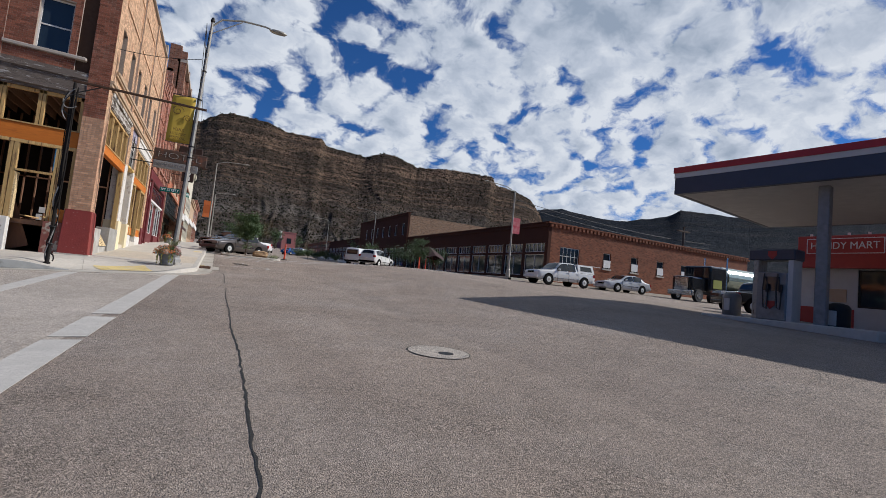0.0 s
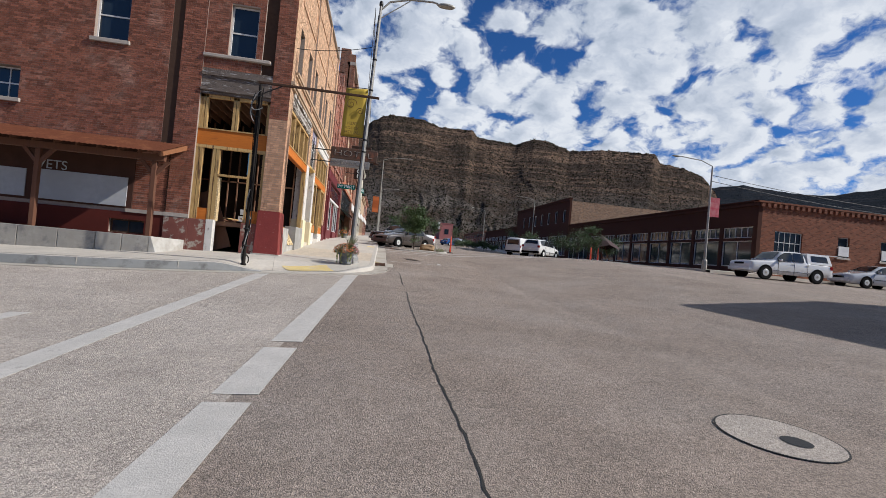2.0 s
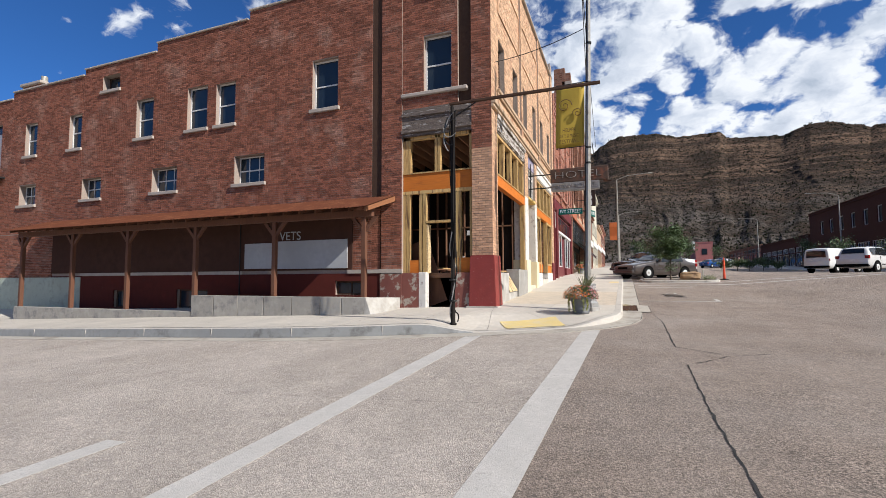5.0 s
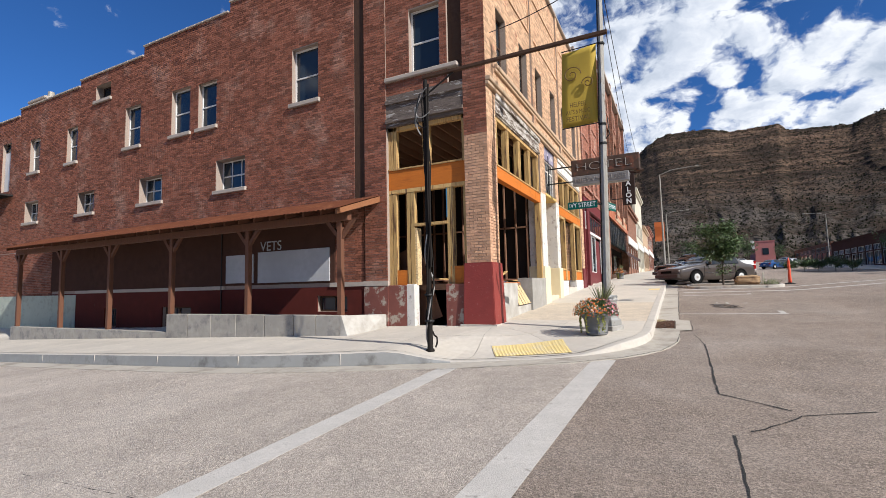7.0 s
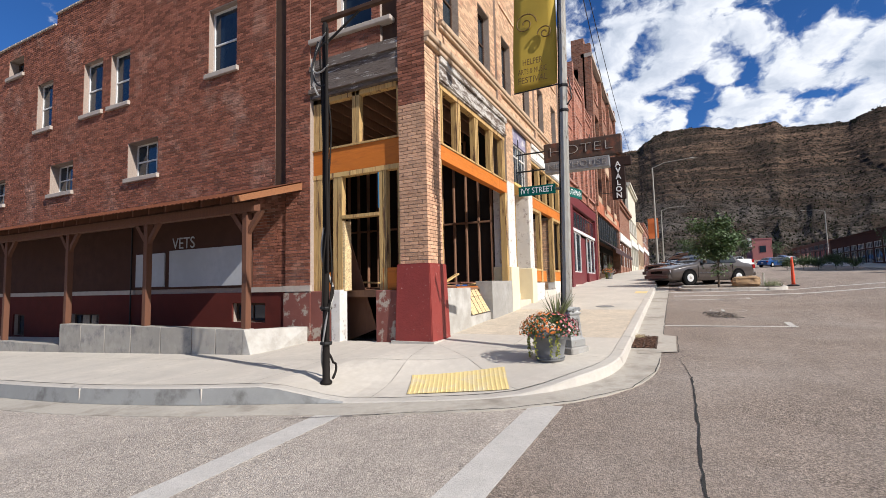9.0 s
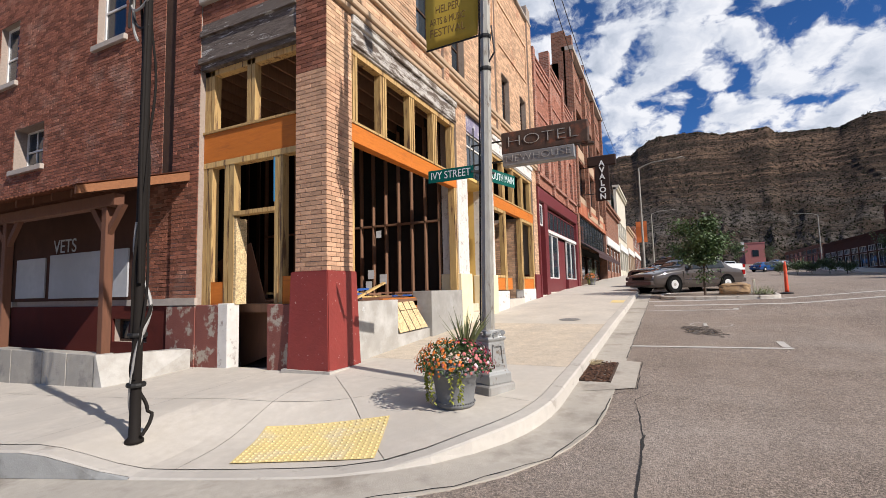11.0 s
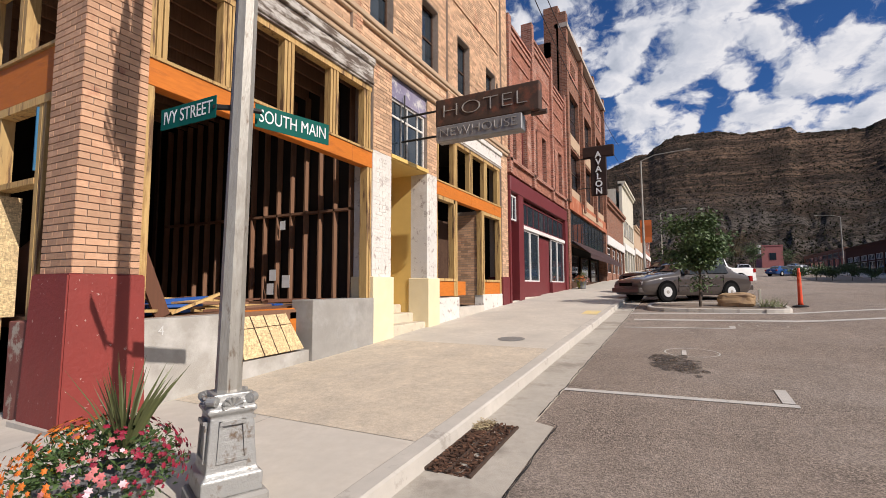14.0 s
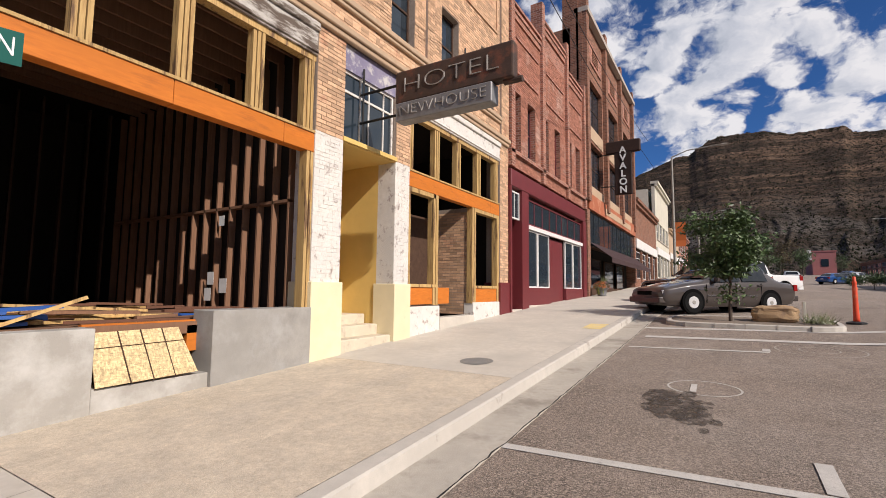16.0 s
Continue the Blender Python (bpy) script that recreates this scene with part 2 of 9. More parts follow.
M["cream"] = surf("cream_paint", (0.82, 0.715, 0.47), (0.75, 0.64, 0.40), 5, 0.65, 0.08, 30, stain=(0.5, 0.4, 0.24), stain_scale=4, stain_lo=0.66, stain_hi=0.75)
M["orange_wood"] = surf("orange_stained_wood", (0.60, 0.185, 0.026), (0.47, 0.135, 0.02), 5, 0.6, 0.15, 40, stretch=(1, 1, 6), spec=0.22, stain=(0.36, 0.11, 0.022), stain_scale=1.4, stain_lo=0.55, stain_hi=0.7)
M["lumber"] = surf("new_lumber", (0.60, 0.40, 0.155), (0.38, 0.215, 0.075), 9, 0.75, 0.25, 60, stretch=(3, 3, 0.3), island=0.25, stain=(0.14, 0.075, 0.035), stain_scale=3.0, stain_lo=0.55, stain_hi=0.64, tight=0.12)
M["stud"] = surf("old_stud_wood", (0.26, 0.135, 0.075), (0.17, 0.085, 0.046), 9, 0.85, 0.2, 60, stretch=(3, 3, 0.3), island=0.15)
# also laid on recess strips and back studs in place of their shade
M["dark_wood"] = surf("dark_wood", (0.085, 0.05, 0.033), (0.055, 0.031, 0.022), 8, 0.85, 0.2, 60, spec=0.15)
M["post_wood"] = surf("post_wood", (0.15, 0.06, 0.03), (0.10, 0.042, 0.021), 6, 0.8, 0.25, 50, stretch=(4, 4, 0.4))
def osb_material():
    """Pressed board: two layers of long wood flakes lying crosswise, each its own shade."""
    m = surf("osb_board", (0.66, 0.50, 0.27), (0.58, 0.42, 0.21), 40, 0.8, 0.25, 80)
    n, l = m.node_tree.nodes, m.node_tree.links
    bsdf = n["Principled BSDF"]
    col = bsdf.inputs["Base Color"].links[0].from_socket
    geo = n.new("ShaderNodeNewGeometry")
    for k, (ang, sc) in enumerate((((35, 0, 25), (20, 70, 26)), ((-40, 0, -30), (18, 26, 74)))):
        mp, vo, hs, mr = n.new("ShaderNodeMapping"), n.new("ShaderNodeTexVoronoi"), n.new("ShaderNodeHueSaturation"), n.new("ShaderNodeMapRange")
        mp.inputs["Rotation"].default_value = [math.radians(v) for v in ang]
        mp.inputs["Scale"].default_value = sc
        vo.inputs["Scale"].default_value = 1.0
        l.new(geo.outputs["Position"], mp.inputs[0])
        l.new(mp.outputs[0], vo.inputs["Vector"])
        sep = n.new("ShaderNodeSeparateColor")
        l.new(vo.outputs["Color"], sep.inputs[0])
        l.new(sep.outputs[0], mr.inputs[0])
        mr.inputs[3].default_value, mr.inputs[4].default_value = 0.74, 1.22
        l.new(mr.outputs[0], hs.inputs["Value"])
        l.new(col, hs.inputs["Color"])
        col = hs.outputs[0]
    l.new(col, bsdf.inputs["Base Color"])
    return m


M["osb"] = osb_material()
M["rust_roof"] = surf("rusty_corrugated_metal", (0.135, 0.047, 0.024), (0.09, 0.03, 0.016), 10, 0.8, 0.2, 50, metal=0.1, spec=0.15, stain=(0.16, 0.062, 0.03), stain_scale=2)
# near-black: the gloom of unlit rooms is put into this colour
M["dark"] = surf("unlit_interior_black", (0.03, 0.026, 0.023), None, 3, 0.95, 0.1, spec=0.1)
M["stone_sill"] = surf("stone_sill", (0.46, 0.40, 0.34), (0.38, 0.33, 0.28), 10, 0.85, 0.3, 60)
M["pane"] = glass_mat("window_pane")
M["pane_shop"] = glass_mat("shop_pane", (0.03, 0.04, 0.045), 0.03)
M["plaster_dark"] = surf("brown_painted_plaster", (0.078, 0.038, 0.027), (0.050, 0.026, 0.019), 3, 0.9, 0.2, 40, spec=0.12)
M["red_wall"] = surf("dark_red_painted_wall", (0.105, 0.022, 0.016), (0.075, 0.018, 0.013), 3, 0.85, 0.2, 40, stain=(0.14, 0.09, 0.07), stain_scale=3, stain_lo=0.66, stain_hi=0.74, spec=0.15)
M["peel_base"] = surf("peeling_base_paint", (0.22, 0.075, 0.055), (0.17, 0.05, 0.038), 5, 0.85, 0.3, 40, stain=(0.36, 0.31, 0.25), stain_scale=3.4, stain_lo=0.53, stain_hi=0.60)
M["grey_panel"] = surf("grey_white_board", (0.42, 0.43, 0.44), (0.36, 0.37, 0.38), 6, 0.8, 0.05)
def brick_far(name, c1, c2, mortar, course=0.085):
    """Brick seen from afar: coursed, each brick its own shade, with pale joints."""
    m = surf(name, c1, c2, 5, 0.9, 0.4, 50, stain=tuple(v * 0.7 for v in c1), stain_scale=0.7, stain_lo=0.52, stain_hi=0.75, spec=0.2)
    n, l = m.node_tree.nodes, m.node_tree.links
    bsdf = n["Principled BSDF"]
    col = bsdf.inputs["Base Color"].links[0].from_socket
    geo, sep, add_xy, flat, br = n.new("ShaderNodeNewGeometry"), n.new("ShaderNodeSeparateXYZ"), n.new("ShaderNodeMath"), n.new("ShaderNodeCombineXYZ"), n.new("ShaderNodeTexBrick")
    l.new(geo.outputs["Position"], sep.inputs[0])
    l.new(sep.outputs[0], add_xy.inputs[0])
    l.new(sep.outputs[1], add_xy.inputs[1])
    l.new(add_xy.outputs[0], flat.inputs[0])
    l.new(sep.outputs[2], flat.inputs[1])
    l.new(flat.outputs[0], br.inputs["Vector"])
    br.inputs["Scale"].default_value = 1.0
    br.inputs["Brick Width"].default_value, br.inputs["Row Height"].default_value = course * 3, course
    br.inputs["Mortar Size"].default_value, br.inputs["Bias"].default_value = 0.010, 0.0
    br.inputs["Color1"].default_value, br.inputs["Color2"].default_value, br.inputs["Mortar"].default_value = (1.35, 1.3, 1.25, 1), (0.62, 0.6, 0.6, 1), (1.0, 1.0, 1.0, 1)
    mul, joint = n.new("ShaderNodeMix"), n.new("ShaderNodeMix")
    mul.data_type = joint.data_type = "RGBA"
    mul.blend_type = "MULTIPLY"
    mul.inputs["Factor"].default_value = 1.0
    l.new(col, mul.inputs[6])
    l.new(br.outputs["Color"], mul.inputs[7])
    l.new(br.outputs["Fac"], joint.inputs["Factor"])
    l.new(mul.outputs[2], joint.inputs[6])
    joint.inputs[7].default_value = (*mortar, 1)
    l.new(joint.outputs[2], bsdf.inputs["Base Color"])
    return m


M["red_stucco"] = brick_far("red_brick_far", (0.38, 0.165, 0.115), (0.25, 0.105, 0.075), (0.36, 0.25, 0.20))
M["brown_brick_far"] = brick_far("brown_brick_far", (0.27, 0.125, 0.08), (0.16, 0.072, 0.048), (0.25, 0.17, 0.13))
M["tan_brick_far"] = brick_far("tan_brick_far", (0.36, 0.235, 0.145), (0.25, 0.155, 0.095), (0.34, 0.27, 0.2))
M["tan_far"] = surf("tan_facade", (0.50, 0.36, 0.24), (0.43, 0.30, 0.19), 6, 0.9, 0.3, 50)
M["cream_far"] = surf("cream_facade", (0.62, 0.58, 0.47), (0.55, 0.51, 0.41), 4, 0.85, 0.1)
M["pale_green"] = surf("pale_green_paint", (0.44, 0.49, 0.41), (0.37, 0.42, 0.35), 4, 0.85, 0.15, stain=(0.3, 0.32, 0.27), stain_scale=2)
# far brick darkened so the shade of the east fronts is in the colour
M["shade_toned_brick"] = surf("brick_far_shade_toned", (0.085, 0.038, 0.027), (0.055, 0.026, 0.019), 10, 0.9, 0.3, 50, spec=0.1)
M["black_iron"] = surf("black_iron", (0.02, 0.019, 0.018), None, 20, 0.6, 0.1, 60, metal=0.4)
M["steel_paint"] = surf("weathered_painted_steel", (0.40, 0.385, 0.34), (0.26, 0.235, 0.195), 16, 0.5, 0.2, 50, metal=0.3, stain=(0.12, 0.075, 0.045), stain_scale=10, stain_lo=0.58, stain_hi=0.68, stretch=(1.6, 1.6, 0.45))
M["silver_paint"] = surf("silver_cast_iron", (0.45, 0.45, 0.43), (0.33, 0.33, 0.31), 9, 0.42, 0.25, 50, metal=0.45, stain=(0.17, 0.12, 0.08), stain_scale=12, stain_lo=0.56, stain_hi=0.68)
M["old_wood_grey"] = surf("weathered_grey_wood", (0.20, 0.165, 0.14), (0.075, 0.058, 0.048), 4, 0.9, 0.6, 30, stretch=(1.2, 1.2, 9), stain=(0.46, 0.44, 0.41), stain_scale=1.6, stain_lo=0.57, stain_hi=0.63, tight=0.12, spec=0.15)


# ---- building helpers ----
def link(name, me, mat=None, parent=None, label=""):
    ob = new(name, me)
    if mat:
        me.materials.append(M[mat] if isinstance(mat, str) else mat)
    if parent:
        ob.parent = parent
        if parent.type == "EMPTY":
            ob.matrix_parent_inverse = Matrix.Translation(-parent.location)
    if label:
        tagged(ob, label)
    return ob


SPLIT = {"pilaster", "pier", "stall_riser", "plinth", "parapet", "painted_wall", "band", "board", "ledge", "cornice", "corbel", "shell_rib", "panel_frame", "brick_panel", "frieze", "rail", "lintel", "rim_board", "pier_strip", "coping", "vent_slats", "corbels", "panel_moulding"}


def islands(bm):
    """Copies of a bmesh's loose pieces."""
    seen, out = set(), []
    bm.verts.index_update()
    for v0 in bm.verts:
        if v0.index in seen:
            continue
        stack, group = [v0], []
        seen.add(v0.index)
        while stack:
            v = stack.pop()
            group.append(v)
            for e in v.link_edges:
                o = e.other_vert(v)
                if o.index not in seen:
                    seen.add(o.index)
                    stack.append(o)
        piece = bmesh.new()
        at = {v.index: piece.verts.new(v.co) for v in group}
        for f in {f for v in group for f in v.link_faces}:
            piece.faces.new([at[v.index] for v in f.verts])
        out.append(piece)
    bm.free()
    return out


def part(name, bm, mat, parent=None, label="", smooth=False):
    """Links a bmesh as one mesh object under a thing or a part; a run of alike pieces as one object each."""
    if name in SPLIT:
        pieces = islands(bm)
        if len(pieces) > 1:
            return [part_one(name, p, mat, parent, label, smooth) for p in pieces][0]
        bm = pieces[0]
    return part_one(name, bm, mat, parent, label, smooth)


def part_one(name, bm, mat, parent=None, label="", smooth=False):
    me = bpy.data.meshes.new(name)
    bmesh.ops.recalc_face_normals(bm, faces=bm.faces)
    if smooth:
        for f in bm.faces:
            f.smooth = True
    bm.to_mesh(me)
    bm.free()
    return link(name, me, mat, parent, label)


def thing(name, at, label, category, group="", kind=""):
    ob = new(name)
    ob.location = at
    ob.empty_display_size = 0.2
    return tagged(ob, label, category, group, kind)


def box(bm, x0, x1, y0, y1, z0, z1, m=None):
    v = [Vector((x, y, z)) for z in (z0, z1) for y in (y0, y1) for x in (x0, x1)]
    v = [bm.verts.new(m @ p if m else p) for p in v]
    for f in ((0, 2, 3, 1), (4, 5, 7, 6), (0, 1, 5, 4), (2, 6, 7, 3), (0, 4, 6, 2), (1, 3, 7, 5)):
        bm.faces.new([v[i] for i in f])
    return bm


def bevel(bm, w=0.01, seg=1):
    bmesh.ops.bevel(bm, geom=list(bm.edges), offset=w, segments=seg, affect="EDGES", profile=0.5)
    return bm


def boxes(*rows, bev=0):
    bm = bmesh.new()
    for r in rows:
        box(bm, *r)
    if bev:
        bevel(bm, bev)
    return bm


def tube(bm, p0, p1, r0, r1=None, seg=10, cap=True):
    p0, p1 = Vector(p0), Vector(p1)
    r1 = r0 if r1 is None else r1
    d = (p1 - p0).normalized()
    a = d.orthogonal().normalized()
    b = d.cross(a)
    rings = []
    for p, r in ((p0, r0), (p1, r1)):
        rings.append([bm.verts.new(p + (a * math.cos(t) + b * math.sin(t)) * r) for t in [2 * math.pi * i / seg for i in range(seg)]])
    for i in range(seg):
        j = (i + 1) % seg
        bm.faces.new([rings[0][i], rings[0][j], rings[1][j], rings[1][i]])
    if cap:
        bm.faces.new(rings[0][::-1])
        bm.faces.new(rings[1])
    return bm


def path_tube(bm, pts, r, seg=8):
    """One bent tube through the points."""
    pts = [Vector(p) for p in pts]
    side = None
    rings = []
    for i, p in enumerate(pts):
        d = (pts[min(i + 1, len(pts) - 1)] - pts[max(i - 1, 0)]).normalized()
        side = d.orthogonal() if side is None else side - d * side.dot(d)
        if side.length < 1e-5:
            side = d.orthogonal()
        side.normalize()
        up = d.cross(side)
        rings.append([bm.verts.new(p + (side * math.cos(2 * math.pi * k / seg) + up * math.sin(2 * math.pi * k / seg)) * r) for k in range(seg)])
    for q, w in zip(rings, rings[1:]):
        for k in range(seg):
            j = (k + 1) % seg
            bm.faces.new([q[k], q[j], w[j], w[k]])
    bm.faces.new(rings[0][::-1])
    bm.faces.new(rings[-1])
    return bm


def lathe(bm, rings, seg=24, at=(0, 0, 0), square=False):
    """Rings of (radius, height) turned round the upright axis."""
    ang = [2 * math.pi * (i + (0.5 if square else 0)) / seg for i in range(seg)]
    rows = []
    for r, z in rings:
        rows.append([bm.verts.new((at[0] + r * math.cos(t), at[1] + r * math.sin(t), at[2] + z)) for t in ang])
    for a, b in zip(rows, rows[1:]):
        for i in range(seg):
            j = (i + 1) % seg
            bm.faces.new([a[i], a[j], b[j], b[i]])
    bm.faces.new(rows[0][::-1])
    bm.faces.new(rows[-1])
    return bm


def cells(u0, u1, z0, z1, holes):
    us = sorted({u0, u1, *[v for h in holes for v in h[:2] if u0 < v < u1]})
    zs = sorted({z0, z1, *[v for h in holes for v in h[2:4] if z0 < v < z1]})
    for a, b in zip(us, us[1:]):
        for c, d in zip(zs, zs[1:]):
            mu, mz = (a + b) / 2, (c + d) / 2
            if not any(h[0] < mu < h[1] and h[2] < mz < h[3] for h in holes):
                yield a, b, c, d


def wall_bm(axis, plane, depth, u0, u1, z0, z1, holes=()):
    """A wall with openings through it. axis 'x': faces +x at x=plane; 'y': faces -y at y=plane; depth goes inwards."""
    bm = bmesh.new()
    for a, b, c, d in cells(u0, u1, z0, z1, holes):
        if axis == "x":
            box(bm, plane - depth, plane, a, b, c, d)
        else:
            box(bm, a, b, plane, plane + depth, c, d)
    bmesh.ops.remove_doubles(bm, verts=bm.verts, dist=1e-5)
    seen = {}
    for f in bm.faces:
        seen.setdefault(frozenset(v.index for v in f.verts), []).append(f)
    bm.verts.index_update()
    seen = {}
    for f in bm.faces:
        seen.setdefault(frozenset(v.index for v in f.verts), []).append(f)
    bmesh.ops.delete(bm, geom=[f for fs in seen.values() if len(fs) > 1 for f in fs], context="FACES_ONLY")
    return bm


def brick_rows(u0, u1, z0, z1, holes, course=0.073, length=0.225):
    k = 0
    z = z0
    while z + course * 0.6 < z1:
        zc = z + course / 2
        cuts = sorted((h[0], h[1]) for h in holes if h[2] < zc < h[3])
        spans, a = [], u0
        for c, d in cuts:
            if c > a:
                spans.append((a, min(c, u1)))
            a = max(a, d)
        if a < u1:
            spans.append((a, u1))
        off = (k % 2) * length / 2
        for a, b in spans:
            i = math.floor((a - u0 - off) / length)
            p = u0 + off + i * length
            while p < b:
                s, e = max(p, a), min(p + length, b)
                if e - s > 0.03:
                    yield s + 0.005, e - 0.005, z + 0.005, z + course - 0.006
                p += length
        z += course
        k += 1


def brick_skin(name, axis, plane, u0, u1, z0, z1, holes, mat, parent, proud=0.012, label=""):
    rnd = random.Random(hash((round(plane * 100), round(u0 * 100), round(z0 * 100))) & 0xFFFF)
    V, F = [], []
    for a, b, c, d in brick_rows(u0, u1, z0, z1, holes):
        p = proud + rnd.uniform(-0.003, 0.003)
        k = len(V)
        if axis == "x":
            V += [(plane, a, c), (plane, b, c), (plane, b, d), (plane, a, d), (plane + p, a, c), (plane + p, b, c), (plane + p, b, d), (plane + p, a, d)]
            F += [(k + 4, k + 5, k + 6, k + 7), (k, k + 1, k + 5, k + 4), (k + 1, k + 2, k + 6, k + 5), (k + 2, k + 3, k + 7, k + 6), (k + 3, k, k + 4, k + 7)]
        else:
            V += [(a, plane, c), (b, plane, c), (b, plane, d), (a, plane, d), (a, plane - p, c), (b, plane - p, c), (b, plane - p, d), (a, plane - p, d)]
            F += [(k + 4, k + 7, k + 6, k + 5), (k, k + 4, k + 5, k + 1), (k + 1, k + 5, k + 6, k + 2), (k + 2, k + 6, k + 7, k + 3), (k + 3, k + 7, k + 4, k)]
    me = bpy.data.meshes.new(name)
    me.from_pydata(V, [], F)
    ob = link(name, me, mat, parent, label)
    return tagged(ob, kind="stuff")


def sash_window(parent, axis, plane, u0, u1, z0, z1, sill=True, frame_mat="white_trim", bars=(0.5,), vbars=(), inset=0.14, w=0.05, sill_mat="stone_sill", name="window"):
    """A window set back in its opening: frame, meeting rails, pane and stone sill."""
    def bx(bm, a, b, n0, n1, c, d):
        if axis == "x":
            return box(bm, plane - n1, plane - n0, a, b, c, d)
        return box(bm, a, b, plane + n0, plane + n1, c, d)
    hole = (u0 + w, u1 - w, z0 + w, z1 - w)
    fr = wall_bm("x", plane - inset, 0.07, u0, u1, z0, z1, [hole]) if axis == "x" else wall_bm("y", plane + inset, 0.07, u0, u1, z0, z1, [hole])
    win = part(name, fr, frame_mat, parent)
    for b in bars:
        zc = z0 + (z1 - z0) * b
        part("meeting_rail", bx(bmesh.new(), u0 + w, u1 - w, inset + 0.005, inset + 0.06, zc - 0.022, zc + 0.022), frame_mat, win)
    for b in vbars:
        uc = u0 + (u1 - u0) * b
        part("glazing_bar", bx(bmesh.new(), uc - 0.015, uc + 0.015, inset + 0.008, inset + 0.055, z0 + w, z1 - w), frame_mat, win)
    pn = bmesh.new()
    bx(pn, u0 + w * 0.5, u1 - w * 0.5, inset + 0.03, inset + 0.04, z0 + w * 0.5, z1 - w * 0.5)
    part("pane", pn, "pane", win)
    if sill:
        s = bmesh.new()
        bx(s, u0 - 0.09, u1 + 0.09, -0.09, inset + 0.06, z0 - 0.13, z0)
        part("sill", bevel(s, 0.012), sill_mat, win)
    return win


# ---- ground levels ----
WY, WZ = (-400, -60, -20, -13.5, -2.5, 4, 14.6, 35, 90, 130, 400), (-6, -2.4, -0.95, -0.736, -0.31, 0.07, 0.72, 1.58, 3.3, 5.6, 14)
EY, EZ = (-400, -60, -20, -10, 0, 8, 12, 30, 60, 90, 130, 400), (-5, -2.0, -0.4, 0.0, 0.47, 0.9, 1.1, 1.16, 1.8, 3.2, 5.6, 14)


def ground_z(x, y):
    w, e = float(np.interp(y, WY, WZ)), float(np.interp(y, EY, EZ))
    s = min(1.0, max(0.0, (x - 8.0) / 8.0))
    z = w + (e - w) * s
    if x < 3:
        z -= 0.035 * min(3 - x, 30) * min(1.0, max(0.0, (1.5 - y) / 2.5))
    return z


def walk_z(x, y):
    z = float(np.interp(y, WY, WZ)) + 0.15
    if x < 0:
        z -= 0.035 * min(-x, 30) * min(1.0, max(0.0, (1.5 - y) / 2.5))
    return z


# ---- ground, road and pavements ----
def build_ground():
    xs = [-2600, -1200, -600, -300, -150, -80, -45, *np.arange(-30, 46, 1.0), 60, 90, 150, 300, 600, 1200, 2600]
    ys = [-2600, -1200, -600, -400, -200, -100, -60, *sorted({*np.arange(-40, 64, 1.0), -13.5, -2.5, 14.6, -1.0, 1.5}), 75, 90, 110, 130, 180, 260, 400, 700, 1200, 2600]
    V = [(x, y, ground_z(max(-30, min(45, x)), max(-390, min(390, y)))) for y in ys for x in xs]
    n = len(xs)
    F = [(j * n + i, j * n + i + 1, (j + 1) * n + i + 1, (j + 1) * n + i) for j in range(len(ys) - 1) for i in range(n - 1)]
    me = bpy.data.meshes.new("ground")
    me.from_pydata(V, [], F)
    return tagged(link("ground", me, "asphalt"), "worn grey-brown asphalt road with fine gravel grain", "road", kind="structure")


build_ground()
def build_side_road():
    bm = bmesh.new()
    ys = [-60, -40, *sorted({*np.arange(-30, -3, 1.0), -13.5, -2.75})]
    rows = []
    for y in ys:
        edge = 2.5 + 0.029 * (y + 13.4)
        rows.append([bm.verts.new((x, y, ground_z(max(x, -30), y) + 0.004)) for x in (-60, -40, *np.arange(-30, 2.0, 1.0), edge)])
    for r, q in zip(rows, rows[1:]):
        for k in range(len(r) - 1):
            bm.faces.new([r[k], r[k + 1], q[k + 1], q[k]])
    return tagged(part("road_side_street", bm, "asphalt_old"), "pale worn asphalt of the side street", "road", kind="structure")


build_side_road()
ROAD = thing("road_markings", (2.6, -8, ground_z(2.6, -8)), "faded white crosswalk and parking lines painted on asphalt", "road marking", kind="structure")


def road_quad(bm, pts, lift):
    """A flat strip that follows the road's level."""
    a, b, c, d = [Vector(p) for p in pts]
    n = max(1, int(max((b - a).length, (c - d).length) / 0.5))
    rows = []
    for i in range(n + 1):
        t = i / n
        p, q = a.lerp(b, t), d.lerp(c, t)
        rows.append([bm.verts.new((v.x, v.y, ground_z(v.x, v.y) + lift)) for v in (p, q)])
    for r, s in zip(rows, rows[1:]):
        bm.faces.new([r[0], s[0], s[1], r[1]])
    return bm


def stripe(pts, name="stripe"):
    bm = road_quad(bmesh.new(), pts, 0.006)
    ext = bmesh.ops.extrude_face_region(bm, geom=bm.faces[:])
    for v in ext["geom"]:
        if isinstance(v, bmesh.types.BMVert):
            v.co.z += 0.003
    return part(name, bm, "paint_line", ROAD)


for y0, y1 in ((-19.5, -13.15), (-12.97, -11.47), (-11.18, -2.55)):
    w0, w1 = 2.34 + 0.029 * (y0 + 13.4), 2.34 + 0.029 * (y1 + 13.4)
    stripe([(w0, y0), (w1, y1), (w1 + 0.36, y1), (w0 + 0.36, y0)])
stripe([(0.40, -13.9), (0.29, -3.15), (0.63, -3.15), (0.68, -13.9)])
stripe([(-1.45, -14.5), (-1.16, -10.0), (-0.9, -10.0), (-1.2, -14.5)])
stripe([(3.95, 3.62), (6.42, 3.79), (6.42, 3.90), (3.95, 3.73)], "bay_line")
stripe([(6.28, 3.92), (6.28, 4.5), (6.4, 4.5), (6.4, 3.92)], "bay_line")
